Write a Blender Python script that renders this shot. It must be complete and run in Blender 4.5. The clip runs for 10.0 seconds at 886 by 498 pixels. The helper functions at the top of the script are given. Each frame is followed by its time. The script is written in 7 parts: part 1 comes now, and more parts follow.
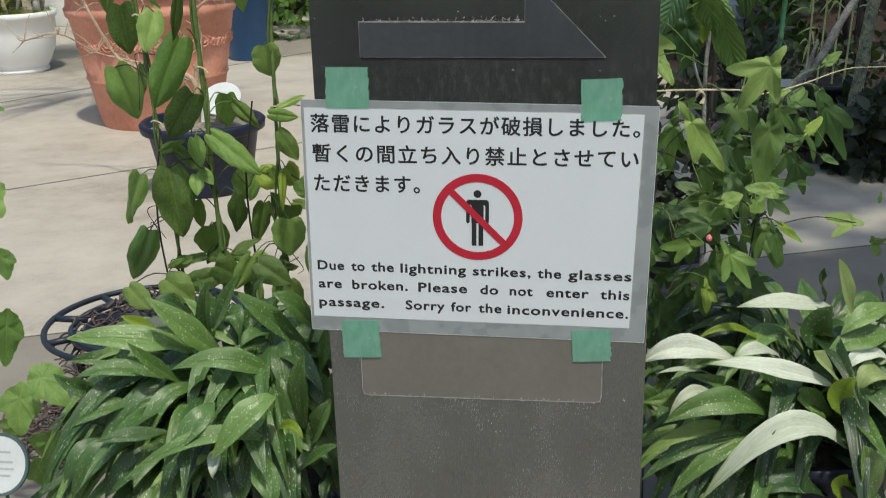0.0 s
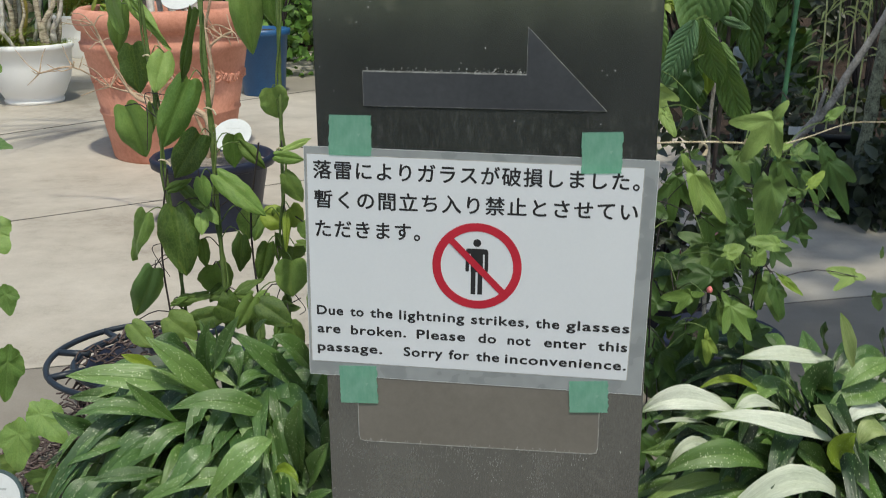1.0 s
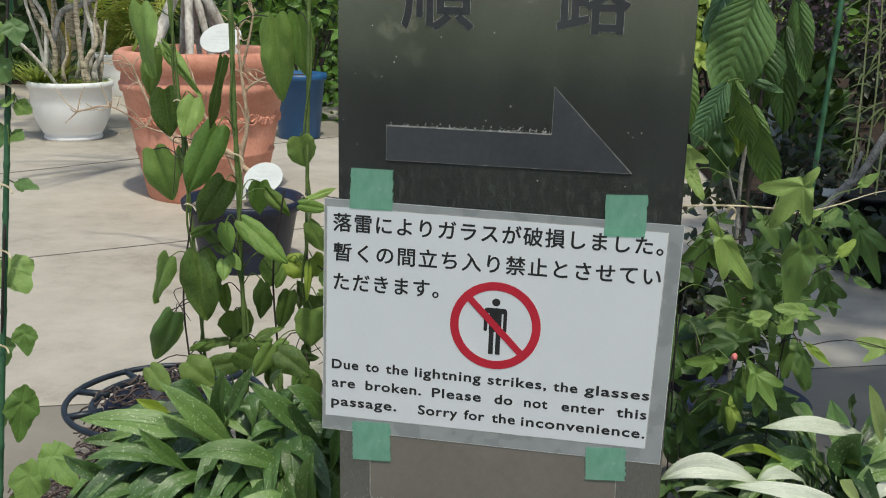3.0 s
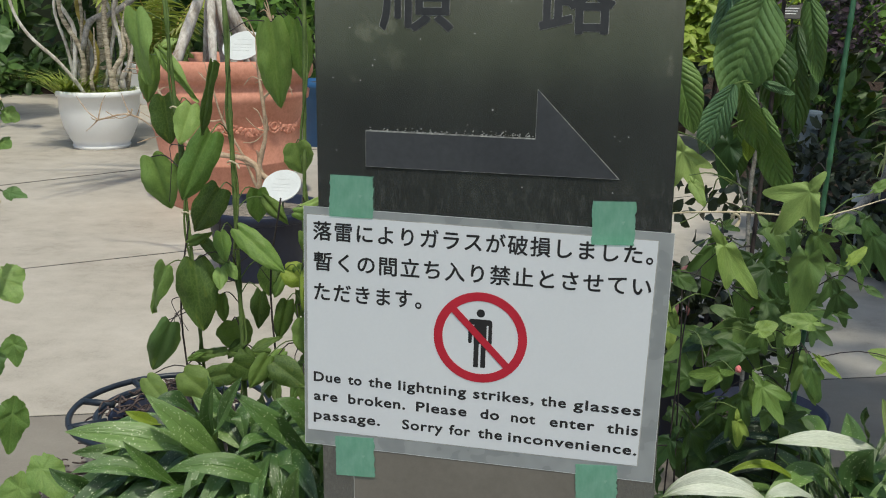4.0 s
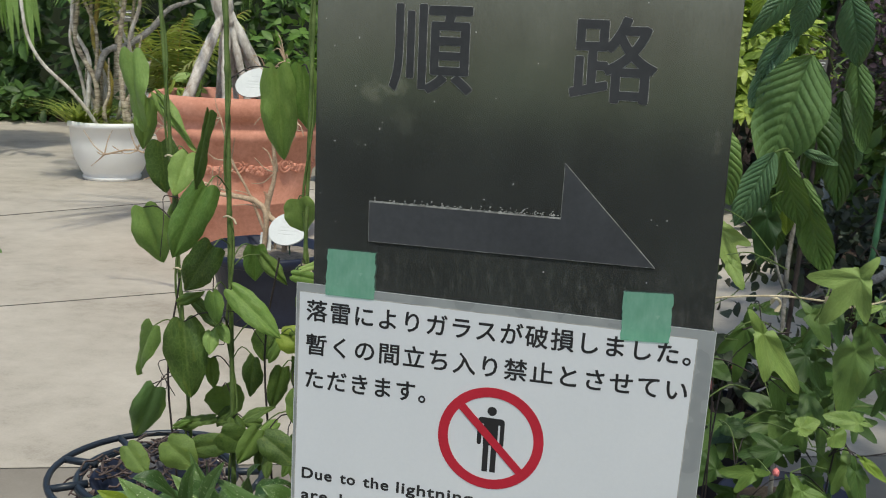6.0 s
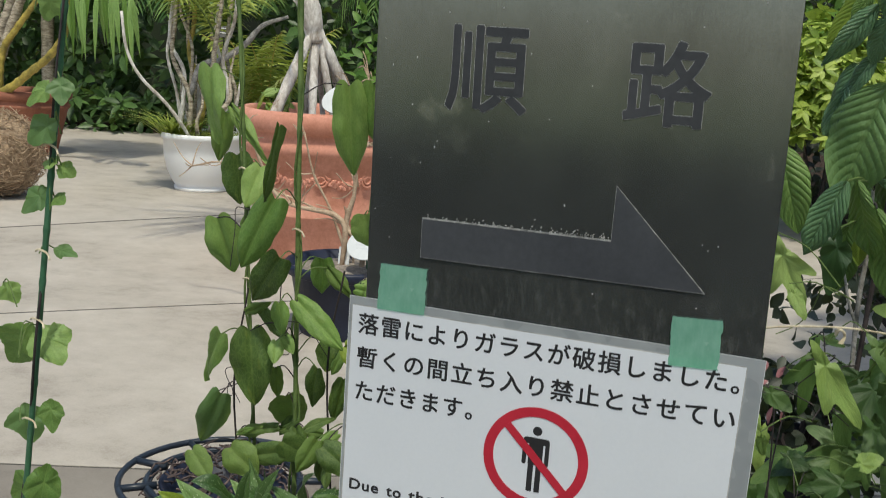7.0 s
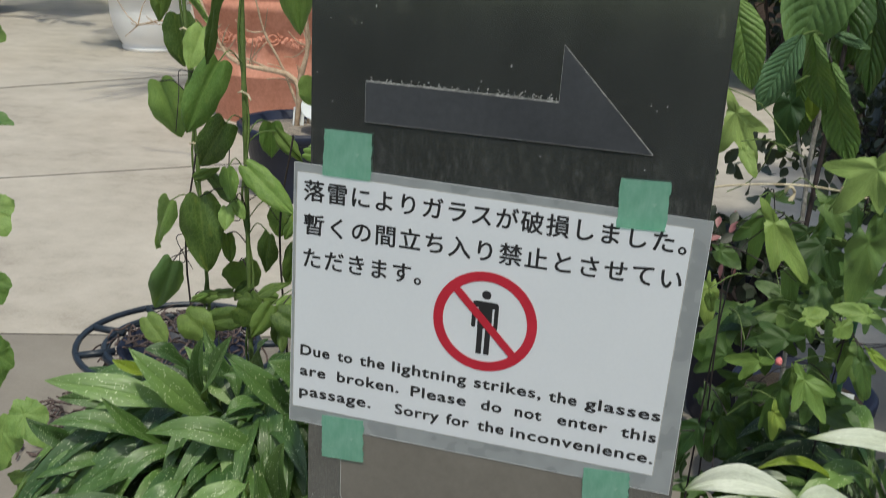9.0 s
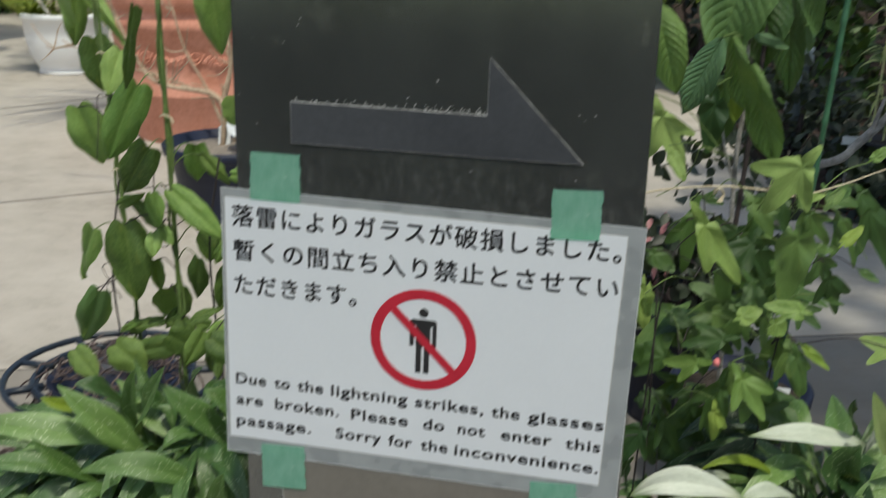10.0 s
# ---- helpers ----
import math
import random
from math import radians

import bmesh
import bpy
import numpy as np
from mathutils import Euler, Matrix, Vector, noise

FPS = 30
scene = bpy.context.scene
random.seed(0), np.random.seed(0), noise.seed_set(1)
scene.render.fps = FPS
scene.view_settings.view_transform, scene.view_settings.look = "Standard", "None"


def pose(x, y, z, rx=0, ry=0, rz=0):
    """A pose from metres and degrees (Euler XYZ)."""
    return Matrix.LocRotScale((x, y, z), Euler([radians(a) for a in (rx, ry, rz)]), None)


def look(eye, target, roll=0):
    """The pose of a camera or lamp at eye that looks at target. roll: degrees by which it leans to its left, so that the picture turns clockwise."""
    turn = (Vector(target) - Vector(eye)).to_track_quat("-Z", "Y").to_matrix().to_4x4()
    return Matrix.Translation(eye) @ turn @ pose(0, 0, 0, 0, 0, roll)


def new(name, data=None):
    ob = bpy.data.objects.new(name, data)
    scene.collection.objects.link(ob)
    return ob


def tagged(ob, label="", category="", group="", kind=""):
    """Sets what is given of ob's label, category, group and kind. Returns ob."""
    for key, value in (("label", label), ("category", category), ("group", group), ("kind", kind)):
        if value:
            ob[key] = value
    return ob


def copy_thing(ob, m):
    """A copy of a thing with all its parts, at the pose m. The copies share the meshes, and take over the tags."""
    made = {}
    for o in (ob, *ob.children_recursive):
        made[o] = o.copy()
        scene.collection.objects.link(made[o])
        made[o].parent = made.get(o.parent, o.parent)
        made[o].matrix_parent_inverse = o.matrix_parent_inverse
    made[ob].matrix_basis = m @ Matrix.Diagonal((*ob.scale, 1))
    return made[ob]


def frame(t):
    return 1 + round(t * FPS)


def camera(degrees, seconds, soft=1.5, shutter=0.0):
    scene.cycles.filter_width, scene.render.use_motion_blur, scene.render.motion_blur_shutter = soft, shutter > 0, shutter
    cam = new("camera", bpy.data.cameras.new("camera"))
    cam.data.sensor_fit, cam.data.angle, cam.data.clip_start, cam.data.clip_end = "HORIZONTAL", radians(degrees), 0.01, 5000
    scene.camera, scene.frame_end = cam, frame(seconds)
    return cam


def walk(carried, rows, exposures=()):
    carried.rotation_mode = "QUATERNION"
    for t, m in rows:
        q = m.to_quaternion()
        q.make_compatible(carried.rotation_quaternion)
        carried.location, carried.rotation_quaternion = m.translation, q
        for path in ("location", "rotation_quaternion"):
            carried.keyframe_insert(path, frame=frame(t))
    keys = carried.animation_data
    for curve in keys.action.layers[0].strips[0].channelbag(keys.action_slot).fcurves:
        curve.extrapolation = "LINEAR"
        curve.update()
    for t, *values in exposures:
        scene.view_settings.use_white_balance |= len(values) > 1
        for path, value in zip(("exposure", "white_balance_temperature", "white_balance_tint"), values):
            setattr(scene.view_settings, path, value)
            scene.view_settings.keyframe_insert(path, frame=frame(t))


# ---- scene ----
cam = camera(45.97, 10.0, 1.0, 0.5)
PATH = [
    (0, (0.1166, -1.2193, 1.1086), (-0.1308, 0.6563, 0.4597), -1.47),
    (0.5, (0.1158, -1.2150, 1.1149), (-0.1427, 0.6714, 0.5025), -1.38),
    (1, (0.1291, -1.2182, 1.1241), (-0.1377, 0.6763, 0.5411), -0.37),
    (1.5, (0.1267, -1.2150, 1.1223), (-0.1582, 0.6926, 0.5934), 1.35),
    (2, (0.1309, -1.2151, 1.1320), (-0.1812, 0.6930, 0.6205), 1.46),
    (2.5, (0.1352, -1.2062, 1.1305), (-0.1906, 0.7001, 0.6207), 1.60),
    (3, (0.1395, -1.1963, 1.1321), (-0.1894, 0.7127, 0.6346), 1.20),
    (3.2, (0.1455, -1.1868, 1.1324), (-0.1938, 0.7195, 0.6407), 1.15),
    (4.3, (0.2118, -1.1334, 1.1233), (-0.1999, 0.7569, 0.6414), 0.30),
    (4.5, (0.2198, -1.1314, 1.1295), (-0.2030, 0.7637, 0.6498), 0.15),
    (5, (0.2194, -1.1098, 1.1284), (-0.2248, 0.7844, 0.6649), 0.08),
    (5.5, (0.1686, -1.0288, 1.1404), (-0.2431, 0.8745, 0.6844), 0.61),
    (5.7, (0.1558, -1.0120, 1.1427), (-0.2371, 0.9005, 0.7089), 1.76),
    (6.8, (0.1966, -0.9951, 1.1409), (-0.3539, 0.8750, 0.7397), 3.29),
    (7, (0.1986, -1.0027, 1.1450), (-0.3842, 0.8704, 0.7550), 3.34),
    (7.5, (0.2076, -0.9972, 1.1550), (-0.3741, 0.8815, 0.7916), 3.79),
    (8, (0.2128, -0.9960, 1.1505), (-0.2919, 0.9074, 0.8008), 4.40),
    (8.2, (0.2140, -0.9933, 1.1500), (-0.2784, 0.8977, 0.7773), 4.38),
    (8.5, (0.2100, -0.9873, 1.1480), (-0.2748, 0.8832, 0.6320), 3.26),
    (9, (0.2069, -0.9795, 1.1485), (-0.2719, 0.8509, 0.5000), 3.01),
    (9.5, (0.2039, -0.9747, 1.1428), (-0.2458, 0.8328, 0.4143), 1.75),
    (10, (0.2030, -0.9637, 1.1517), (-0.1556, 0.9016, 0.5255), 1.46),
]
walk(cam, [(t, look(eye, target, roll)) for t, eye, target, roll in PATH], [(0.0, 0.03, 6800, 0.5), (3.0, -0.06, 6800, 0.5), (5.0, -0.11, 6800, 0.5), (7.0, -0.06, 6800, 1.5), (10.0, -0.08, 6800, 0.5)])

# ---- light: high hazy sun through the glasshouse haze, sky all round ----
SUN = Vector((0.16, -0.36, 0.88)).normalized()
world = bpy.data.worlds.new("sky")
scene.world = world
world.use_nodes = True
wn = world.node_tree.nodes
sky = wn.new("ShaderNodeTexSky")
sky.sky_type = "NISHITA"
sky.sun_disc = False
sky.sun_elevation = math.asin(SUN.z)
sky.sun_rotation = math.atan2(SUN.x, SUN.y)
sky.dust_density = 2.2
sky.ozone_density = 0.8
sky.air_density = 1.0
world.node_tree.links.new(sky.outputs[0], wn["Background"].inputs[0])
wn["Background"].inputs[1].default_value = 0.15
lamp = bpy.data.lights.new("sun", "SUN")
lamp.energy = 2.7
lamp.angle = radians(2.2)
lamp.color = (1.0, 0.95, 0.87)
sun = new("sun", lamp)
sun.matrix_world = look(SUN * 20, (0, 0, 0))


# ---- small builders ----
def obj(name, mesh, material=None, parent=None, label=""):
    ob = new(name, mesh)
    if material and not mesh.materials:
        mesh.materials.append(material)
    if parent:
        ob.parent = parent
    if label:
        ob["label"] = label
    return ob


def part(name, bm, material, parent=None, label="", smooth=False):
    """One mesh object from a bmesh, under a thing or under a part."""
    mesh = bpy.data.meshes.new(name)
    bmesh.ops.recalc_face_normals(bm, faces=bm.faces)
    bm.to_mesh(mesh)
    bm.free()
    if smooth:
        for p in mesh.polygons:
            p.use_smooth = True
    return obj(name, mesh, material, parent, label)


def thing(name, label, category, at=(0, 0, 0), group="", kind=""):
    ob = new(name)
    ob.location = at
    ob.empty_display_size = 0.05
    return tagged(ob, label, category, group, kind)


def box(x0, x1, y0, y1, z0, z1, bevel=0.0):
    bm = bmesh.new()
    bmesh.ops.create_cube(bm, size=1.0)
    for v in bm.verts:
        v.co = ((x0 + x1) / 2 + v.co.x * (x1 - x0), (y0 + y1) / 2 + v.co.y * (y1 - y0), (z0 + z1) / 2 + v.co.z * (z1 - z0))
    if bevel:
        bmesh.ops.bevel(bm, geom=bm.edges[:], offset=bevel, segments=2, affect="EDGES", profile=0.7)
    return bm


def revolve(profile, n=40):
    """A turned form from (radius, height) pairs."""
    bm = bmesh.new()
    rings = []
    for r, z in profile:
        rings.append([bm.verts.new((r * math.cos(2 * math.pi * k / n), r * math.sin(2 * math.pi * k / n), z)) for k in range(n)] if r > 1e-6 else [bm.verts.new((0, 0, z))])
    for a, b in zip(rings, rings[1:]):
        for k in range(n):
            q = [a[k % len(a)], a[(k + 1) % len(a)], b[(k + 1) % len(b)], b[k % len(b)]]
            q = list(dict.fromkeys(q))
            if len(q) > 2:
                bm.faces.new(q)
    return bm


def smooth_line(points, steps=6):
    """A Catmull-Rom line through the points."""
    p = [Vector(q) for q in points]
    p = [p[0] * 2 - p[1]] + p + [p[-1] * 2 - p[-2]]
    out = []
    for a, b, c, d in zip(p, p[1:], p[2:], p[3:]):
        for k in range(steps):
            t = k / steps
            out.append(0.5 * (2 * b + (c - a) * t + (2 * a - 5 * b + 4 * c - d) * t * t + (3 * b - a - 3 * c + d) * t ** 3))
    return out + [p[-2]]


def tube(points, radii, n=7, bm=None, steps=5, knobs=0.0, rng=None):
    """A round limb along the points; radii: one or a list along it."""
    bm = bm or bmesh.new()
    line = smooth_line(points, steps) if steps else [Vector(q) for q in points]
    rad = radii if isinstance(radii, (list, tuple)) else [radii, radii]
    last, side = None, Vector((1, 0.13, 0.2)).normalized()
    for i, c in enumerate(line):
        f = i / max(1, len(line) - 1) * (len(rad) - 1)
        r = rad[int(f)] + (rad[min(int(f) + 1, len(rad) - 1)] - rad[int(f)]) * (f - int(f))
        if knobs:
            r *= 1 + knobs * (rng or random).uniform(-1, 1)
        way = (line[min(i + 1, len(line) - 1)] - line[max(i - 1, 0)]).normalized()
        side = (side - way * side.dot(way)).normalized()
        up = way.cross(side)
        ring = [bm.verts.new(c + r * (math.cos(2 * math.pi * k / n) * side + math.sin(2 * math.pi * k / n) * up)) for k in range(n)]
        if last:
            for k in range(n):
                bm.faces.new((last[k], last[(k + 1) % n], ring[(k + 1) % n], ring[k]))
        else:
            bm.faces.new(ring[::-1])
        last = ring
    bm.faces.new(last)
    return bm


def plate(outline, y0, y1):
    """A flat form with the outline (x, z), from depth y0 (front) to y1."""
    bm = bmesh.new()
    a = [bm.verts.new((x, y0, z)) for x, z in outline]
    b = [bm.verts.new((x, y1, z)) for x, z in outline]
    bm.faces.new(a)
    bm.faces.new(b[::-1])
    for k in range(len(a)):
        bm.faces.new((a[k], b[k], b[(k + 1) % len(a)], a[(k + 1) % len(a)]))
    return bm


# ---- materials ----
def nodes(name):
    m = bpy.data.materials.new(name)
    m.use_nodes = True
    t = m.node_tree
    return m, t, t.nodes["Principled BSDF"]


def link(t, a, b):
    t.links.new(a, b)


def value(t, op, a, b=None, clamp=False):
    n = t.nodes.new("ShaderNodeMath")
    n.operation = op
    n.use_clamp = clamp
    for k, v in enumerate((a, b)):
        if v is None:
            continue
        if isinstance(v, (int, float)):
            n.inputs[k].default_value = v
        else:
            link(t, v, n.inputs[k])
    return n.outputs[0]


def coords(t, kind="Object", scale=(1, 1, 1)):
    c = t.nodes.new("ShaderNodeTexCoord")
    m = t.nodes.new("ShaderNodeMapping")
    m.inputs["Scale"].default_value = scale
    link(t, c.outputs[kind], m.inputs["Vector"])
    return m.outputs[0]


def noise_of(t, vector, scale, detail=4.0, rough=0.6):
    n = t.nodes.new("ShaderNodeTexNoise")
    n.inputs["Scale"].default_value = scale
    n.inputs["Detail"].default_value = detail
    n.inputs["Roughness"].default_value = rough
    if vector is not None:
        link(t, vector, n.inputs["Vector"])
    return n.outputs[0]


def ramp(t, fac, stops):
    n = t.nodes.new("ShaderNodeValToRGB")
    e = n.color_ramp.elements
    while len(e) < len(stops):
        e.new(0.5)
    for k, (p, c) in enumerate(stops):
        e[k].position = p
        e[k].color = (*c, 1) if len(c) == 3 else c
    link(t, fac, n.inputs[0])
    return n.outputs[0]


def mix(t, fac, a, b, how="MIX"):
    n = t.nodes.new("ShaderNodeMix")
    n.data_type = "RGBA"
    n.blend_type = how
    for k, v in ((0, fac), (6, a), (7, b)):
        if isinstance(v, (int, float)):
            n.inputs[k].default_value = v
        elif isinstance(v, tuple):
            n.inputs[k].default_value = (*v, 1)
        else:
            link(t, v, n.inputs[k])
    return n.outputs[2]


def bump(t, b, height, strength, distance):
    n = t.nodes.new("ShaderNodeBump")
    n.inputs["Strength"].default_value = strength
    n.inputs["Distance"].default_value = distance
    link(t, height, n.inputs["Height"])
    link(t, n.outputs[0], b.inputs["Normal"])


def plain(name, dark, light, rough=0.6, big=3.0, fine=60.0, relief=0.3, depth=0.002, metal=0.0, spec=0.5, stretch=(1, 1, 1), grain=0.35, coat=0.0):
    """A surface that varies at two scales between two colours."""
    m, t, b = nodes(name)
    v = coords(t, "Object", stretch)
    a = noise_of(t, v, big, 5)
    f = noise_of(t, v, fine, 3, 0.7)
    fac = value(t, "ADD", value(t, "MULTIPLY", a, 1 - grain), value(t, "MULTIPLY", f, grain))
    link(t, ramp(t, fac, [(0.36, dark), (0.64, light)]), b.inputs["Base Color"])
    link(t, value(t, "ADD", value(t, "MULTIPLY", f, 0.25), rough - 0.12, True), b.inputs["Roughness"])
    b.inputs["Metallic"].default_value = metal
    b.inputs["Specular IOR Level"].default_value = spec
    b.inputs["Coat Weight"].default_value = coat
    bump(t, b, fac, relief, depth)
    return m


def mapped(t, vector, scale):
    m = t.nodes.new("ShaderNodeMapping")
    m.inputs["Scale"].default_value = scale
    link(t, vector, m.inputs["Vector"])
    return m.outputs[0]


def leafy(name, dark, light, vein, ribs=9.0, slant=0.55, veins=0.5, spots=0.0, rough=0.42, relief=0.5, glow=0.35, island=False, yellow=0.0, streak=0.0, ends=0.0, shine=0.4, groove=1.0, net=0.0, curve=0.0):
    """Leaf blade: midrib and side veins by the leaf's own coordinates, mottling, light that comes through."""
    m, t, b = nodes(name)
    uv = t.nodes.new("ShaderNodeUVMap").outputs[0]
    sep = t.nodes.new("ShaderNodeSeparateXYZ")
    link(t, uv, sep.inputs[0])
    u, w = sep.outputs[0], value(t, "ABSOLUTE", value(t, "SUBTRACT", sep.outputs[1], 0.5))
    arch = value(t, "ADD", value(t, "MULTIPLY", w, slant), value(t, "MULTIPLY", value(t, "MULTIPLY", w, w), curve))
    rib = value(t, "SINE", value(t, "MULTIPLY", value(t, "SUBTRACT", u, arch), ribs * 6.283))
    side = value(t, "POWER", value(t, "MULTIPLY", value(t, "ADD", rib, 1.0), 0.5), 6.0)
    mid = value(t, "SUBTRACT", 1.0, value(t, "MULTIPLY", w, 26.0), True)
    line = value(t, "MAXIMUM", mid, value(t, "MULTIPLY", side, 0.55), True)
    rnd = t.nodes.new("ShaderNodeNewGeometry").outputs["Random Per Island"] if island else t.nodes.new("ShaderNodeObjectInfo").outputs["Random"]
    place = coords(t, "Object") if not island else t.nodes.new("ShaderNodeNewGeometry").outputs["Position"]
    mott = noise_of(t, uv, 5.0, 6, 0.72)
    crease = noise_of(t, uv, 26.0, 3, 0.6)
    fac = value(t, "ADD", value(t, "MULTIPLY", mott, 0.8), value(t, "MULTIPLY", value(t, "SUBTRACT", rnd, 0.4), 0.55))
    col = ramp(t, fac, [(0.22, dark), (0.72, light)])
    col = mix(t, 0.35, col, ramp(t, crease, [(0.35, (0.5, 0.5, 0.5)), (0.65, (1.0, 1.0, 1.0))]), "MULTIPLY")
    if streak:
        lines = noise_of(t, mapped(t, uv, (1.6, 34, 1)), 1.0, 3, 0.6)
        col = mix(t, streak, col, ramp(t, lines, [(0.32, (0.45, 0.5, 0.42)), (0.62, (1.0, 1.0, 1.0))]), "MULTIPLY")
        crease = lines
    if ends:
        far = value(t, "ADD", value(t, "ABSOLUTE", value(t, "SUBTRACT", u, 0.55)), value(t, "MULTIPLY", value(t, "SUBTRACT", noise_of(t, mapped(t, uv, (3, 5, 1)), 1.0, 3), 0.5), 0.5))
        col = mix(t, ramp(t, far, [(0.26, (0, 0, 0)), (0.48, (ends, ends, ends))]), col, (0.13, 0.22, 0.03))
    if yellow:
        edge = ramp(t, noise_of(t, uv, 2.3, 3), [(0.56, (0, 0, 0)), (0.75, (yellow, yellow, yellow))])
        col = mix(t, edge, col, (0.34, 0.36, 0.06))
    if net:
        cells = t.nodes.new("ShaderNodeTexVoronoi")
        cells.feature = "DISTANCE_TO_EDGE"
        cells.inputs["Scale"].default_value = 1.0
        wob = t.nodes.new("ShaderNodeVectorMath")
        wob.operation = "ADD"
        link(t, mapped(t, uv, (13, 9, 1)), wob.inputs[0])
        link(t, noise_of(t, uv, 7.0, 2), wob.inputs[1])
        link(t, wob.outputs[0], cells.inputs["Vector"])
        mesh_lines = value(t, "SUBTRACT", 1.0, value(t, "MULTIPLY", cells.outputs["Distance"], 7.0), True)
        col = mix(t, value(t, "MULTIPLY", mesh_lines, net), col, vein)
        speck = ramp(t, noise_of(t, uv, 19.0, 2, 0.5), [(0.70, (0, 0, 0)), (0.76, (0.7, 0.7, 0.7))])
        col = mix(t, speck, col, (0.22, 0.20, 0.07))
        line = value(t, "MAXIMUM", line, value(t, "MULTIPLY", mesh_lines, 0.8))
    col = mix(t, value(t, "MULTIPLY", line if not net else mid, veins), col, vein)
    if spots:
        for grid, part_of in (((60, 15, 1), 0.45), ((34, 9, 1), 0.75)):
            mp = t.nodes.new("ShaderNodeMapping")
            mp.inputs["Scale"].default_value = grid
            link(t, uv, mp.inputs["Vector"])
            off = t.nodes.new("ShaderNodeCombineXYZ")
            link(t, value(t, "MULTIPLY", rnd, 50.0), off.inputs[0])
            link(t, off.outputs[0], mp.inputs["Location"])
            vor = t.nodes.new("ShaderNodeTexVoronoi")
            vor.inputs["Scale"].default_value = 1.0
            link(t, mp.outputs[0], vor.inputs["Vector"])
            cell = t.nodes.new("ShaderNodeSeparateColor")
            link(t, vor.outputs["Color"], cell.inputs[0])
            size = value(t, "MULTIPLY", value(t, "SUBTRACT", cell.outputs[0], part_of), 0.70)
            dot = value(t, "LESS_THAN", vor.outputs["Distance"], size)
            col = mix(t, value(t, "MULTIPLY", dot, spots), col, (0.66, 0.73, 0.46))
    if curve:
        crease = value(t, "MULTIPLY", noise_of(t, mapped(t, uv, (26, 26, 1)), 1.0, 2, 0.5), 1.3)
    link(t, col, b.inputs["Base Color"])
    link(t, value(t, "ADD", value(t, "MULTIPLY", mott, 0.25), rough - 0.1), b.inputs["Roughness"])
    b.inputs["Specular IOR Level"].default_value = shine
    bump(t, b, value(t, "SUBTRACT", value(t, "ADD", value(t, "MULTIPLY", mott, 0.4), value(t, "MULTIPLY", crease, 0.8)), value(t, "MULTIPLY", line, groove)), relief, 0.0018)
    tr = t.nodes.new("ShaderNodeBsdfTranslucent")
    link(t, mix(t, 0.5, col, (0.36, 0.48, 0.06)), tr.inputs[0])
    ms = t.nodes.new("ShaderNodeMixShader")
    ms.inputs[0].default_value = glow
    link(t, b.outputs[0], ms.inputs[1])
    link(t, tr.outputs[0], ms.inputs[2])
    link(t, ms.outputs[0], t.nodes["Material Output"].inputs[0])
    return m


def concrete_material(name, k=1.0, warm=1.0):
    """Trowelled concrete, cloudy and stained, dusty in spots."""
    m, t, b = nodes(name)
    v = t.nodes.new("ShaderNodeNewGeometry").outputs["Position"]
    mp = t.nodes.new("ShaderNodeMapping")
    mp.inputs["Scale"].default_value = (1.0, 1.5, 1.0)
    mp.inputs["Rotation"].default_value = (0, 0, -0.6)
    link(t, v, mp.inputs["Vector"])
    a = noise_of(t, mp.outputs[0], 0.9, 7, 0.66)
    s = noise_of(t, v, 6.5, 6, 0.72)
    f = noise_of(t, v, 150.0, 3, 0.8)
    fac = value(t, "ADD", value(t, "ADD", value(t, "MULTIPLY", a, 0.50), value(t, "MULTIPLY", s, 0.34)), value(t, "MULTIPLY", f, 0.16))
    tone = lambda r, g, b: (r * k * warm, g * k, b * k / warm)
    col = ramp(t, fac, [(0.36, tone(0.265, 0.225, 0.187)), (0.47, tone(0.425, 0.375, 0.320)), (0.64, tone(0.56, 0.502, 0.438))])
    stain = ramp(t, noise_of(t, mp.outputs[0], 0.55, 6, 0.68), [(0.58, (0, 0, 0)), (0.74, (1, 1, 1))])
    col = mix(t, value(t, "MULTIPLY", stain, 0.4), col, (0.19, 0.18, 0.155))
    blot = ramp(t, noise_of(t, v, 2.3, 5, 0.7), [(0.60, (0, 0, 0)), (0.70, (1, 1, 1))])
    col = mix(t, value(t, "MULTIPLY", blot, 0.35), col, (0.27, 0.235, 0.195))
    # ragged darker brown patches beside the pots
    sep = t.nodes.new("ShaderNodeSeparateXYZ")
    link(t, v, sep.inputs[0])
    ragged = value(t, "MULTIPLY", value(t, "SUBTRACT", noise_of(t, v, 3.2, 5, 0.6), 0.5), 1.3)
    for cx, cy, rx, ry in ((-3.50, 6.15, 0.80, 0.75), (-2.05, 6.75, 0.90, 0.75)):
        dx, dy = value(t, "DIVIDE", value(t, "SUBTRACT", sep.outputs[0], cx), rx), value(t, "DIVIDE", value(t, "SUBTRACT", sep.outputs[1], cy), ry)
        far = value(t, "ADD", value(t, "SQRT", value(t, "ADD", value(t, "MULTIPLY", dx, dx), value(t, "MULTIPLY", dy, dy))), ragged)
        col = mix(t, ramp(t, far, [(0.62, (0.62, 0.62, 0.62)), (0.98, (0, 0, 0))]), col, (0.150, 0.132, 0.105))
    link(t, col, b.inputs["Base Color"])
    link(t, value(t, "ADD", value(t, "MULTIPLY", s, 0.3), 0.55), b.inputs["Roughness"])
    bump(t, b, value(t, "ADD", value(t, "MULTIPLY", f, 0.5), s), 0.25, 0.004)
    return m


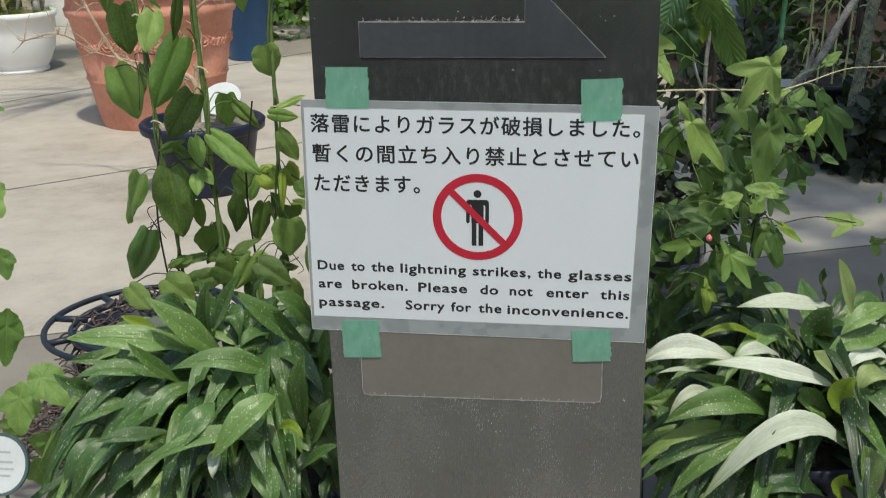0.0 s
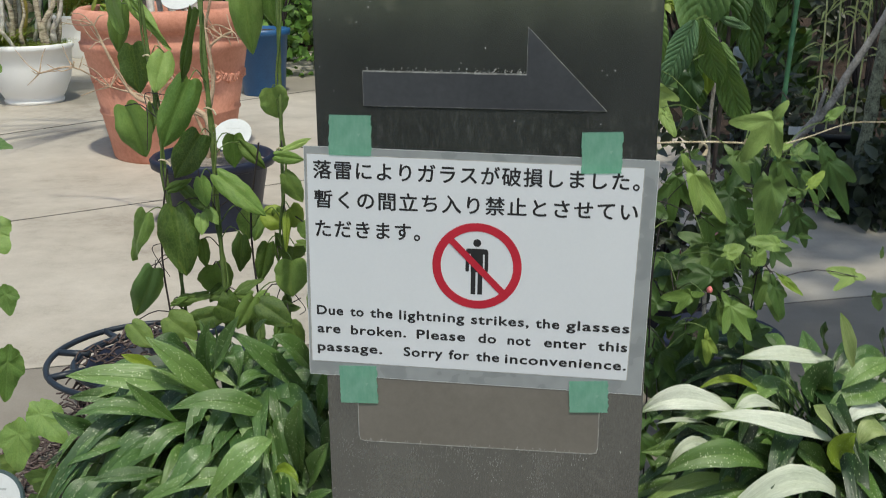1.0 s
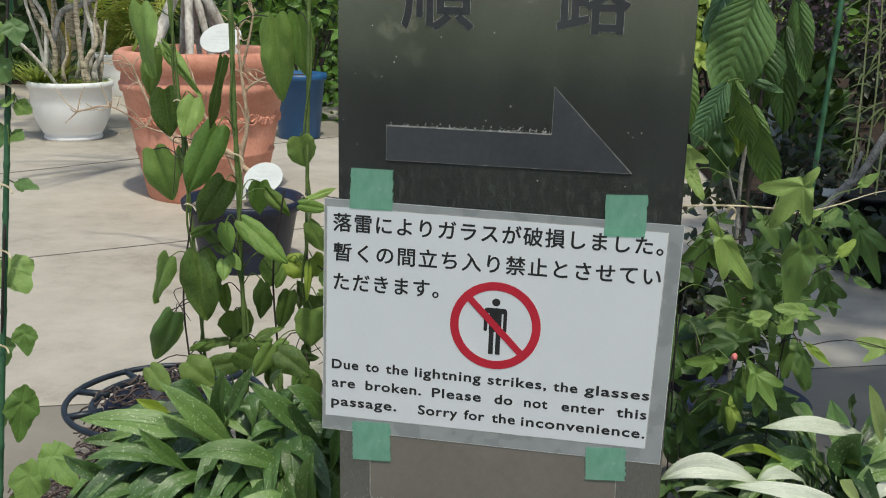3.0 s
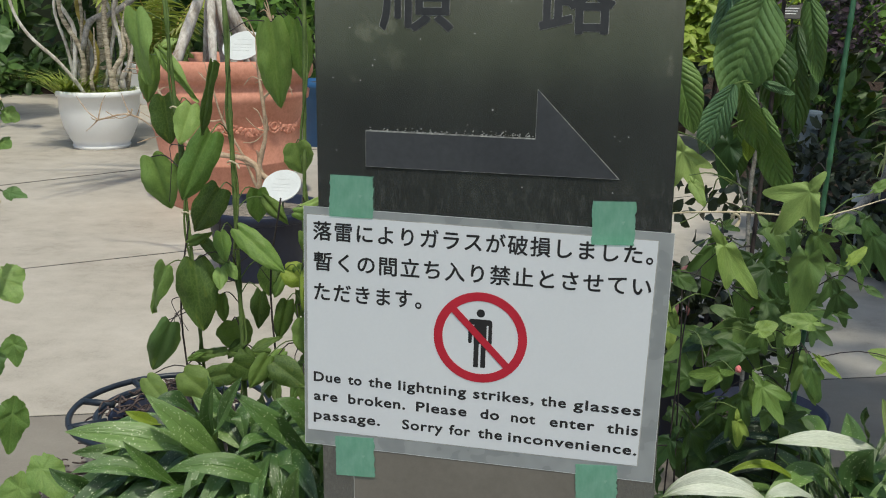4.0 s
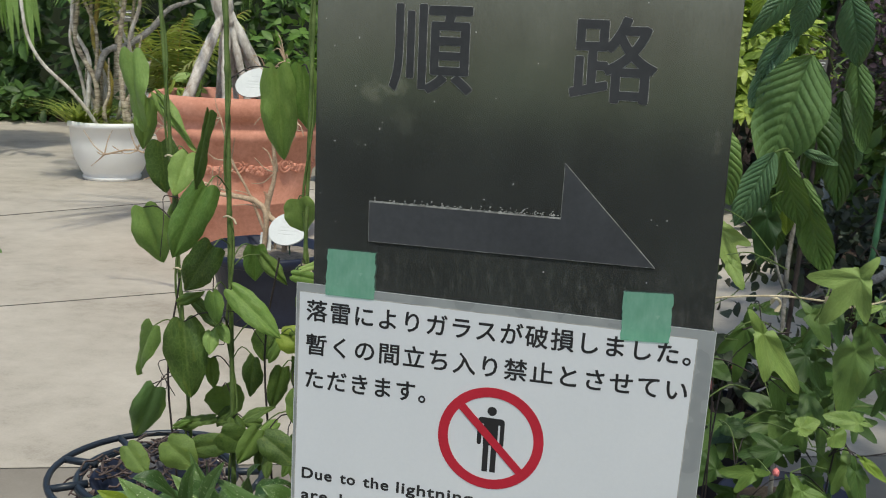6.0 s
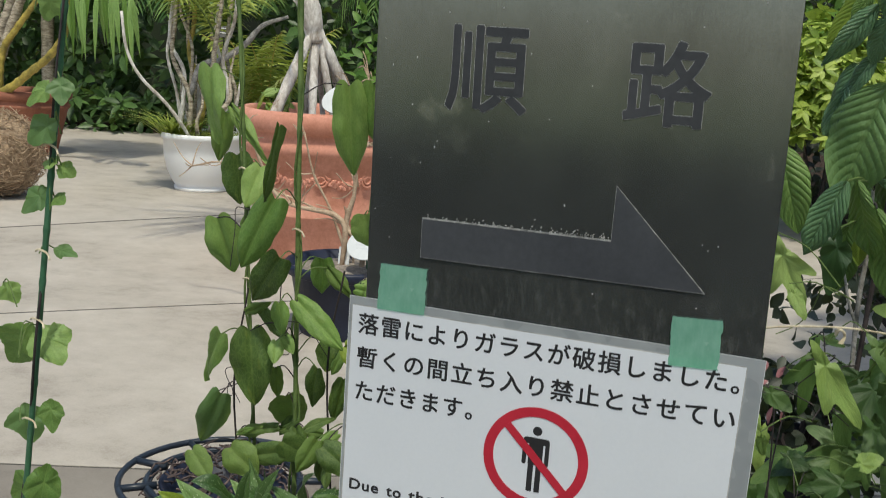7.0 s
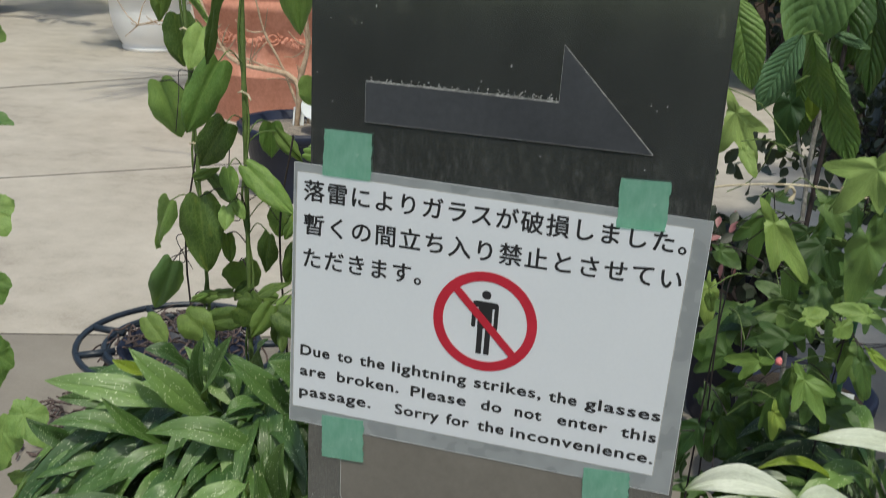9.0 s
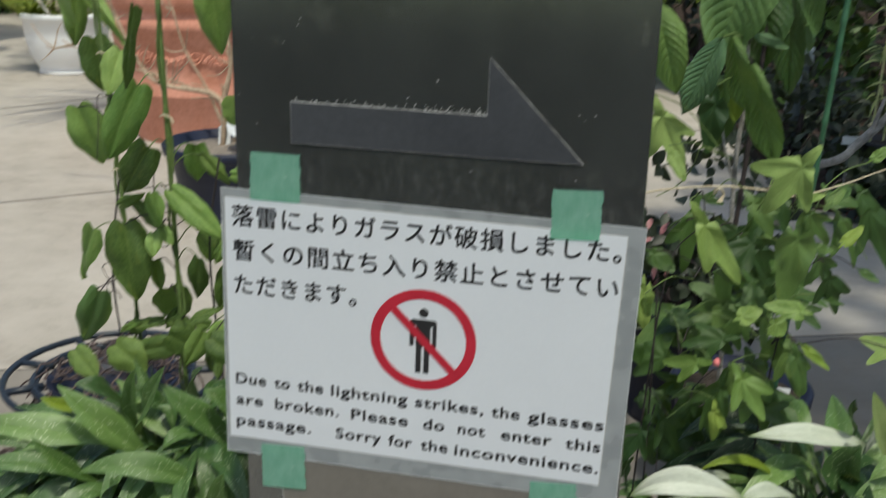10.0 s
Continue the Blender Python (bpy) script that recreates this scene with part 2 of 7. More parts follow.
def panel_material():
    """Dark satin metal with a faint upright grain, dried runs and pale rubbed clouds."""
    m, t, b = nodes("weathered_metal")
    sep = t.nodes.new("ShaderNodeSeparateXYZ")
    link(t, t.nodes.new("ShaderNodeTexCoord").outputs["Object"], sep.inputs[0])
    brush = noise_of(t, coords(t, "Object", (1, 1, 0.22)), 620.0, 3, 0.75)
    speck = noise_of(t, coords(t, "Object", (1, 1, 0.5)), 900.0, 2, 0.7)
    cloud = noise_of(t, coords(t, "Object", (1, 1, 0.55)), 7.0, 5, 0.65)
    drip = noise_of(t, coords(t, "Object", (1, 1, 0.10)), 60.0, 4, 0.7)
    fac = value(t, "ADD", value(t, "MULTIPLY", cloud, 0.55), value(t, "ADD", value(t, "MULTIPLY", brush, 0.27), value(t, "MULTIPLY", speck, 0.18)))
    col = ramp(t, fac, [(0.36, (0.181, 0.190, 0.191)), (0.64, (0.318, 0.335, 0.337))])
    # rain-splashed lower part: bare grain and pale specks
    splash = ramp(t, value(t, "ADD", sep.outputs[2], value(t, "MULTIPLY", cloud, 0.35)), [(0.66, (1, 1, 1)), (0.98, (0, 0, 0))])
    grain = ramp(t, value(t, "ADD", value(t, "MULTIPLY", brush, 0.6), value(t, "MULTIPLY", speck, 0.4)), [(0.50, (0, 0, 0)), (0.66, (1, 1, 1))])
    col = mix(t, value(t, "MULTIPLY", value(t, "MULTIPLY", grain, splash), 0.34), col, (0.63, 0.66, 0.67))
    smudge = ramp(t, noise_of(t, coords(t, "Object"), 15.0, 6, 0.72), [(0.58, (0, 0, 0)), (0.72, (1, 1, 1))])
    col = mix(t, value(t, "MULTIPLY", smudge, 0.26), col, (0.62, 0.62, 0.60))
    ragged = value(t, "MULTIPLY", value(t, "SUBTRACT", noise_of(t, coords(t, "Object"), 42.0, 5, 0.7), 0.5), 0.06)
    for cx, cz, size, deep in ((-0.136, 1.073, 0.013, 0.42), (-0.104, 1.055, 0.015, 0.36), (-0.112, 1.085, 0.012, 0.4), (0.196, 1.045, 0.006, 0.45), (-0.150, 1.028, 0.006, 0.5)):
        dx, dz = value(t, "SUBTRACT", sep.outputs[0], cx), value(t, "MULTIPLY", value(t, "SUBTRACT", sep.outputs[2], cz), 0.8)
        far = value(t, "ADD", value(t, "SQRT", value(t, "ADD", value(t, "MULTIPLY", dx, dx), value(t, "MULTIPLY", dz, dz))), ragged)
        spot = ramp(t, value(t, "DIVIDE", far, size), [(0.25, (deep, deep, deep)), (1.0, (0, 0, 0))])
        col = mix(t, spot, col, (0.60, 0.60, 0.58))
    band = ramp(t, value(t, "ABSOLUTE", value(t, "SUBTRACT", sep.outputs[2], 0.886)), [(0.016, (1, 1, 1)), (0.048, (0, 0, 0))])
    fleck = ramp(t, noise_of(t, coords(t, "Object", (1, 1, 0.4)), 130.0, 5, 0.75), [(0.50, (0, 0, 0)), (0.66, (1, 1, 1))])
    col = mix(t, value(t, "MULTIPLY", value(t, "MULTIPLY", band, fleck), 0.62), col, (0.64, 0.64, 0.62))
    run = ramp(t, drip, [(0.58, (0, 0, 0)), (0.74, (1, 1, 1))])
    col = mix(t, value(t, "MULTIPLY", run, 0.14), col, (0.60, 0.58, 0.54))
    link(t, col, b.inputs["Base Color"])
    b.inputs["Metallic"].default_value = 0.86
    link(t, value(t, "ADD", value(t, "ADD", value(t, "MULTIPLY", fac, 0.10), value(t, "MULTIPLY", splash, 0.12)), 0.10), b.inputs["Roughness"])
    bump(t, b, value(t, "ADD", value(t, "MULTIPLY", speck, 0.5), value(t, "MULTIPLY", drip, 0.5)), 0.05, 0.0004)
    return m


def film_material():
    """Clear cloudy laminating film, milky where it has lifted."""
    m, t, b = nodes("laminate_film")
    c = noise_of(t, coords(t, "Object"), 26.0, 2, 0.5)
    link(t, ramp(t, c, [(0.36, (0.315, 0.338, 0.352)), (0.62, (0.385, 0.410, 0.424))]), b.inputs["Base Color"])
    link(t, value(t, "ADD", value(t, "MULTIPLY", c, 0.25), 0.16), b.inputs["Roughness"])
    tr = t.nodes.new("ShaderNodeBsdfTransparent")
    ms = t.nodes.new("ShaderNodeMixShader")
    ms.inputs[0].default_value = 0.78
    link(t, tr.outputs[0], ms.inputs[1])
    link(t, b.outputs[0], ms.inputs[2])
    link(t, ms.outputs[0], t.nodes["Material Output"].inputs[0])
    bump(t, b, noise_of(t, coords(t, "Object"), 30.0, 1, 0.4), 0.05, 0.0005)
    return m


def tape_material():
    """Thin green tape, half see-through, with a fine weave and pale scratches."""
    m, t, b = nodes("green_tape")
    w = noise_of(t, coords(t, "Object", (1, 1, 0.35)), 160.0, 3)
    big = noise_of(t, coords(t, "Object"), 45.0, 3)
    col = ramp(t, value(t, "ADD", value(t, "MULTIPLY", w, 0.5), value(t, "MULTIPLY", big, 0.5)), [(0.36, (0.27, 0.54, 0.43)), (0.64, (0.40, 0.67, 0.56))])
    scratch = ramp(t, noise_of(t, coords(t, "Object"), 130.0, 2, 0.5), [(0.66, (0, 0, 0)), (0.74, (1, 1, 1))])
    link(t, mix(t, value(t, "MULTIPLY", scratch, 0.5), col, (0.62, 0.80, 0.70)), b.inputs["Base Color"])
    b.inputs["Roughness"].default_value = 0.38
    tr = t.nodes.new("ShaderNodeBsdfTransparent")
    tr.inputs[0].default_value = (0.58, 0.92, 0.76, 1)
    ms = t.nodes.new("ShaderNodeMixShader")
    ms.inputs[0].default_value = 0.45
    link(t, tr.outputs[0], ms.inputs[1])
    link(t, b.outputs[0], ms.inputs[2])
    link(t, ms.outputs[0], t.nodes["Material Output"].inputs[0])
    bump(t, b, w, 0.2, 0.0004)
    return m


CONCRETE = concrete_material("concrete", 1.0, 0.985)
# nearest slab: the same concrete mix at about half the brightness
GREY_CONCRETE = concrete_material("darker_grey_concrete", 0.53, 1.0)
JOINT = plain("joint_dirt", (0.03, 0.028, 0.024), (0.08, 0.075, 0.065), 0.9)
METAL = panel_material()
INLAY = plain("inlay_film", (0.036, 0.039, 0.046), (0.060, 0.064, 0.073), 0.42, 8, 140, 0.15, 0.0006)
ENGRAVED = plain("engraved_shade", (0.034, 0.036, 0.040), (0.060, 0.062, 0.068), 0.5, 8, 140, 0.15, 0.0006, spec=0.25)
RESIDUE = plain("glue_residue", (0.10, 0.10, 0.098), (0.46, 0.46, 0.45), 0.8, 90, 500, 0.2, 0.0005)
ACRYLIC = plain("smoked_plate", (0.150, 0.138, 0.120), (0.200, 0.185, 0.163), 0.40, 6, 90, 0.1, 0.0006, spec=0.5)
FILM = film_material()
# colour of the added ground that only the sign panel reflects
REAR_GREEN = plain("rear_green_ground", (0.070, 0.092, 0.024), (0.135, 0.160, 0.048), 0.9, 2.0, 60, 0.5, 0.02)
PAPER = plain("white_paper", (0.665, 0.692, 0.732), (0.705, 0.730, 0.768), 0.42, 5, 300, 0.04, 0.0003, spec=0.4)
INK = plain("black_ink", (0.012, 0.012, 0.014), (0.022, 0.022, 0.025), 0.5)
RED = plain("red_ink", (0.43, 0.010, 0.030), (0.52, 0.018, 0.042), 0.5, 30, 300, 0.02, 0.0002)
TAPE = tape_material()
EDGE_LINE = plain("pale_edge_line", (0.20, 0.20, 0.19), (0.52, 0.52, 0.50), 0.6, 60, 400, 0.2, 0.0004)
TERRA = plain("terracotta", (0.48, 0.188, 0.118), (0.71, 0.335, 0.248), 0.72, 5, 60, 0.3, 0.004)
OLD_TERRA = plain("aged_terracotta", (0.20, 0.07, 0.04), (0.36, 0.14, 0.085), 0.8, 6, 70)
WHITE_POT = plain("white_plastic", (0.87, 0.87, 0.87), (0.92, 0.92, 0.92), 0.4, 4, 80, 0.05, 0.001)
NAVY = plain("navy_plastic", (0.011, 0.014, 0.031), (0.022, 0.029, 0.058), 0.45, 6, 90, 0.12, 0.001, spec=0.3)
BLUE = plain("blue_plastic", (0.012, 0.07, 0.19), (0.025, 0.11, 0.27), 0.42, 5, 90, 0.08, 0.001)
REELM = plain("slate_blue_plastic", (0.012, 0.018, 0.030), (0.026, 0.037, 0.056), 0.42, 20, 200, 0.1, 0.0006)
SOIL = plain("soil", (0.018, 0.013, 0.009), (0.07, 0.05, 0.035), 0.95, 18, 120, 1.0, 0.02)
BARK_SOIL = plain("bark_mulch", (0.014, 0.009, 0.007), (0.060, 0.034, 0.023), 0.95, 12, 90, 1.0, 0.03)
GRAVEL = plain("gravel", (0.10, 0.08, 0.065), (0.42, 0.36, 0.30), 0.85, 60, 160, 1.0, 0.01, grain=0.5)
STAKE = plain("green_garden_stake", (0.026, 0.092, 0.050), (0.070, 0.185, 0.098), 0.35, 20, 140, 0.1, 0.0006)
STEM = plain("vine_stem", (0.07, 0.12, 0.03), (0.17, 0.24, 0.07), 0.6, 30, 200, 0.3, 0.001)
DARK_STEM = plain("dark_tendril", (0.020, 0.016, 0.018), (0.055, 0.04, 0.04), 0.7, 40, 200)
TWIG = plain("dry_twig", (0.30, 0.20, 0.13), (0.60, 0.46, 0.33), 0.8, 30, 160, 0.5, 0.002)
STRAW_STEM = plain("yellowing_culm", (0.40, 0.42, 0.16), (0.70, 0.70, 0.36), 0.6, 20, 120, 0.3, 0.001)
TWINE = plain("raffia_twine", (0.46, 0.37, 0.24), (0.74, 0.66, 0.50), 0.85, 60, 300, 0.5, 0.001)
PALE_BARK = plain("pale_bark", (0.30, 0.24, 0.19), (0.90, 0.87, 0.83), 0.85, 14, 90, 0.7, 0.006, stretch=(1, 1, 0.4))
GREY_BARK = plain("grey_bark", (0.13, 0.12, 0.11), (0.44, 0.42, 0.40), 0.85, 26, 120, 0.9, 0.006, grain=0.45)
LICHEN_BARK = plain("lichen_spotted_bark", (0.035, 0.032, 0.022), (0.40, 0.42, 0.30), 0.9, 30, 140, 0.9, 0.006, grain=0.5)
CANE = plain("ringed_cane", (0.12, 0.085, 0.055), (0.66, 0.58, 0.45), 0.75, 16, 60, 0.6, 0.005, stretch=(1, 1, 3.5))
GOLD_CANE = plain("golden_cane", (0.17, 0.14, 0.035), (0.56, 0.43, 0.09), 0.5, 12, 70, 0.3, 0.003)
HAY = plain("dry_roots", (0.20, 0.13, 0.08), (0.52, 0.39, 0.26), 0.9, 30, 140)
SHREDS = plain("dark_bark_shreds", (0.022, 0.016, 0.016), (0.17, 0.122, 0.115), 0.85, 40, 160, grain=0.5)
PLATE_WHITE = plain("label_white", (0.56, 0.58, 0.59), (0.66, 0.68, 0.69), 0.4, 10, 100, 0.03, 0.0004)
PRINT = plain("grey_print", (0.34, 0.36, 0.36), (0.46, 0.48, 0.48), 0.6)
FAINT = plain("faded_print", (0.53, 0.55, 0.56), (0.62, 0.64, 0.65), 0.5)
SLATE = plain("slate_edge", (0.05, 0.08, 0.085), (0.09, 0.13, 0.135), 0.5)
BRICK = plain("brick", (0.16, 0.055, 0.035), (0.30, 0.11, 0.07), 0.85, 14, 90, 0.6, 0.005)
LAMP_GREY = plain("painted_grey_metal", (0.15, 0.19, 0.22), (0.24, 0.29, 0.33), 0.5, 10, 90)
# near-black, so gaps between leaves read as deep shade
BACK = plain("dark_backdrop", (0.006, 0.011, 0.004), (0.022, 0.034, 0.012), 0.9, 1.2, 9)
ROSE_LEAF = plain("pinkish_young_leaf", (0.20, 0.07, 0.08), (0.42, 0.20, 0.20), 0.5, 20, 120)
ROSE = plain("pink_petal", (0.62, 0.12, 0.13), (0.80, 0.26, 0.26), 0.6)

VINE = [
    leafy("vine_leaf_mid", (0.128, 0.258, 0.055), (0.335, 0.515, 0.145), (0.34, 0.48, 0.15), 4.5, 0.9, 0.30, yellow=0.4, glow=0.34, relief=0.7, groove=0.25, net=0.22, rough=0.44, shine=0.6),
    leafy("vine_leaf_light", (0.190, 0.345, 0.070), (0.430, 0.605, 0.180), (0.42, 0.57, 0.17), 4.5, 0.9, 0.30, yellow=0.42, glow=0.34, relief=0.65, groove=0.25, net=0.18, rough=0.44, shine=0.6),
    leafy("vine_leaf_dark", (0.050, 0.108, 0.022), (0.195, 0.310, 0.070), (0.22, 0.30, 0.08), 4.5, 0.9, 0.30, yellow=0.6, glow=0.24, relief=0.85, groove=0.25, net=0.28, rough=0.46, shine=0.55),
    leafy("vine_leaf_smooth", (0.105, 0.210, 0.070), (0.190, 0.330, 0.115), (0.20, 0.33, 0.12), 4.5, 0.9, 0.2, relief=0.2, groove=0.25, net=0.05, rough=0.46, shine=0.6),
    leafy("vine_leaf_yellow", (0.22, 0.33, 0.035), (0.42, 0.52, 0.10), (0.42, 0.50, 0.12), 4.5, 0.9, 0.35, yellow=0.6, glow=0.24, groove=0.25, net=0.14, rough=0.46),
]
DEEP_LEAF = leafy("smooth_dark_leaf", (0.016, 0.050, 0.012), (0.040, 0.095, 0.022), (0.05, 0.11, 0.03), 5, 0.9, 0.2, glow=0.1, groove=0.35, rough=0.4, shine=0.5)
# sun and shade partly put into these greens: bright front leaves, dark inner ones
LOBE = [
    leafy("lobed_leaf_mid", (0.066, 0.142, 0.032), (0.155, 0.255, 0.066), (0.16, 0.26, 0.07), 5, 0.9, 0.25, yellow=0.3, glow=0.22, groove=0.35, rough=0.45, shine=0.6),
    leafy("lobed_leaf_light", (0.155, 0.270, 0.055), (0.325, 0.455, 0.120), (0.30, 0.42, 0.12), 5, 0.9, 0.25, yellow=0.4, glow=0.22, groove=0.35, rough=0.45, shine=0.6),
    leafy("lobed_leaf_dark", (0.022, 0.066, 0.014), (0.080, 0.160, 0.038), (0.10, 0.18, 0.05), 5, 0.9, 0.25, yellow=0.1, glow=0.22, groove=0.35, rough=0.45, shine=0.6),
    leafy("lobed_leaf_sunlit", (0.21, 0.345, 0.085), (0.40, 0.545, 0.175), (0.40, 0.53, 0.18), 5, 0.9, 0.25, glow=0.22, groove=0.35, rough=0.45),
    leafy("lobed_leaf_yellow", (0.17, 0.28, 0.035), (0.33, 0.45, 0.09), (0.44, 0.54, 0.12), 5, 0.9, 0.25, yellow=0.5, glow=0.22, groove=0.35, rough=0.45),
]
BLADE = [
    leafy("blade_mid", (0.046, 0.112, 0.026), (0.118, 0.225, 0.058), (0.11, 0.22, 0.06), 0.0, 0, 0.2, 0.8, rough=0.33, relief=0.6, glow=0.14, streak=0.5, shine=0.85),
    leafy("blade_light", (0.105, 0.210, 0.044), (0.210, 0.345, 0.095), (0.17, 0.28, 0.08), 0.0, 0, 0.2, 0.9, rough=0.33, relief=0.6, glow=0.16, streak=0.45, shine=0.85),
    leafy("blade_dark", (0.014, 0.044, 0.013), (0.042, 0.100, 0.030), (0.06, 0.13, 0.035), 0.0, 0, 0.2, 0.5, rough=0.32, relief=0.6, glow=0.1, streak=0.5, shine=0.85),
    leafy("blade_yellow", (0.17, 0.26, 0.02), (0.32, 0.43, 0.05), (0.36, 0.44, 0.12), 0.0, 0, 0.2, 0.4, rough=0.42, relief=0.4, glow=0.3, streak=0.4),
    leafy("blade_bleached", (0.60, 0.66, 0.53), (0.86, 0.90, 0.80), (0.80, 0.84, 0.70), 0.0, 0, 0.15, 0.0, rough=0.42, relief=0.4, glow=0.15, streak=0.5, ends=0.9),
    leafy("blade_faded", (0.24, 0.34, 0.10), (0.48, 0.56, 0.26), (0.55, 0.60, 0.36), 0.0, 0, 0.2, 0.1, rough=0.42, relief=0.4, glow=0.2, streak=0.5, ends=0.6),
]
QUILT = [
    leafy("quilted_mid", (0.098, 0.198, 0.060), (0.185, 0.320, 0.112), (0.20, 0.34, 0.12), 11, 0.42, 0.18, relief=0.8, shine=0.65, glow=0.3, curve=0.28, rough=0.34),
    leafy("quilted_light", (0.135, 0.260, 0.062), (0.250, 0.405, 0.112), (0.28, 0.43, 0.13), 11, 0.42, 0.22, relief=1.0, shine=0.65, glow=0.35, curve=0.28, rough=0.34),
    leafy("quilted_dark", (0.030, 0.080, 0.018), (0.068, 0.150, 0.036), (0.10, 0.19, 0.05), 11, 0.42, 0.22, relief=0.8, shine=0.65, glow=0.25, curve=0.28, rough=0.34),
    leafy("quilted_blue", (0.085, 0.185, 0.088), (0.165, 0.300, 0.145), (0.15, 0.28, 0.15), 11, 0.42, 0.22, relief=0.8, shine=0.65, glow=0.2, curve=0.28, rough=0.34),
    leafy("quilted_yellow", (0.22, 0.33, 0.04), (0.36, 0.48, 0.08), (0.42, 0.52, 0.12), 11, 0.42, 0.22, relief=0.5, glow=0.4, curve=0.28, rough=0.34),
]
# hedge green lowered to hold the shade that falls on it from above
HEDGE = leafy("hedge_leaf", (0.014, 0.042, 0.012), (0.105, 0.200, 0.052), (0.10, 0.17, 0.05), 6, 0.8, 0.3, rough=0.4, relief=0.2, glow=0.15, island=True)
LIME = leafy("lime_leaf", (0.15, 0.25, 0.03), (0.54, 0.66, 0.14), (0.70, 0.78, 0.22), 6, 0.8, 0.2, rough=0.45, relief=0.2, glow=0.3, island=True)
FRESH = leafy("fresh_leaf", (0.065, 0.155, 0.028), (0.19, 0.35, 0.07), (0.20, 0.32, 0.09), 6, 0.8, 0.3, rough=0.4, relief=0.2, glow=0.3, island=True)
PLUM = leafy("plum_leaf", (0.014, 0.010, 0.014), (0.11, 0.066, 0.106), (0.20, 0.13, 0.19), 6, 0.8, 0.3, rough=0.45, relief=0.2, glow=0.15, island=True)
DUSK = leafy("dark_cover_leaf", (0.010, 0.015, 0.010), (0.052, 0.070, 0.045), (0.07, 0.08, 0.06), 6, 0.8, 0.3, rough=0.4, relief=0.2, glow=0.1, island=True)
DEEP_PALM = leafy("deep_palm_leaflet", (0.040, 0.110, 0.026), (0.27, 0.43, 0.13), (0.10, 0.16, 0.05), 0, 0, 0.3, rough=0.4, relief=0.1, glow=0.2, island=True)
PALM = leafy("palm_leaflet", (0.085, 0.19, 0.034), (0.36, 0.54, 0.17), (0.15, 0.22, 0.08), 0, 0, 0.3, rough=0.4, relief=0.1, glow=0.25, island=True)
STRAW_LEAF = leafy("yellowing_leaf", (0.30, 0.36, 0.10), (0.66, 0.70, 0.32), (0.5, 0.55, 0.25), 0, 0, 0.3, rough=0.5, relief=0.1, glow=0.3, island=True)
GRASS = leafy("grass_blade", (0.16, 0.22, 0.035), (0.44, 0.51, 0.11), (0.34, 0.40, 0.10), 0, 0, 0.3, rough=0.5, relief=0.1, glow=0.3, island=True)


# ---- the setting ----
def slab(name, outline, z0, z1, material, parent=None):
    bm = bmesh.new()
    lo = [bm.verts.new((x, y, z0)) for x, y in outline]
    hi = [bm.verts.new((x, y, z1)) for x, y in outline]
    bm.faces.new(hi)
    bm.faces.new(lo[::-1])
    for k in range(len(lo)):
        bm.faces.new((lo[k], lo[(k + 1) % len(lo)], hi[(k + 1) % len(lo)], hi[k]))
    top = [e for e in bm.edges if all(abs(v.co.z - z1) < 1e-6 for v in e.verts)]
    bmesh.ops.bevel(bm, geom=top, offset=0.0012, segments=1, affect="EDGES")
    return part(name, bm, material, parent)


floor = slab("floor", [(-60, -60), (60, -60), (60, 60), (-60, 60)], -0.20, -0.0025, JOINT)
tagged(floor, "grey concrete floor cast in large slabs with dark narrow joints", "floor", kind="structure")


def cut(outline, a, b, keep):
    """The part of a convex outline on one side of the line through a and b."""
    nx, ny = (b[1] - a[1]) * keep, -(b[0] - a[0]) * keep
    out = []
    for p, q in zip(outline, outline[1:] + outline[:1]):
        dp, dq = ((c[0] - a[0]) * nx + (c[1] - a[1]) * ny for c in (p, q))
        if dp >= 0:
            out.append(p)
        if dp * dq < 0:
            s = dp / (dp - dq)
            out.append((p[0] + s * (q[0] - p[0]), p[1] + s * (q[1] - p[1])))
    return out


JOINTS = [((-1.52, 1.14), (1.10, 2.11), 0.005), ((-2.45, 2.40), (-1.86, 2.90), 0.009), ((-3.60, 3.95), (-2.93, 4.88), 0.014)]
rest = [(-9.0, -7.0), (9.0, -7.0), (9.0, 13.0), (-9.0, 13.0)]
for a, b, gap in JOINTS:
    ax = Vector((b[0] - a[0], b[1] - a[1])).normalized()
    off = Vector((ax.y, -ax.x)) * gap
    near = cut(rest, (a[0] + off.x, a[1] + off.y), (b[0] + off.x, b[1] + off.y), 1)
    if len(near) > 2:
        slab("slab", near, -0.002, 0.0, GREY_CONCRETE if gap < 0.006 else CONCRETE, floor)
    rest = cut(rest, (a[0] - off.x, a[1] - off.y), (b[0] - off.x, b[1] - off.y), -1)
slab("slab", rest, -0.002, 0.0, CONCRETE, floor)

# backdrops added to close the place, foliage shade put into their colour
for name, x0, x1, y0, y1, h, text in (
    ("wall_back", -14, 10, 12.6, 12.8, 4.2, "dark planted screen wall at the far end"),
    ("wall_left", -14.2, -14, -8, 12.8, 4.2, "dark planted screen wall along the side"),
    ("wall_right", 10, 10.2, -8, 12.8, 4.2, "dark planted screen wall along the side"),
    # unseen low wall, added to darken the panel's lower reflection
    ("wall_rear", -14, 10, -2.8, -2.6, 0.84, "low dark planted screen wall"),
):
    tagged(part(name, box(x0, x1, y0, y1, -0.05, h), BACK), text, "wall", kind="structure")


# unseen green ground, added to tint and brighten the sign panel's reflection
lawn = slab("ground", [(-60, -60), (60, -60), (60, -2.85), (-60, -2.85)], -0.001, 0.006, REAR_GREEN)
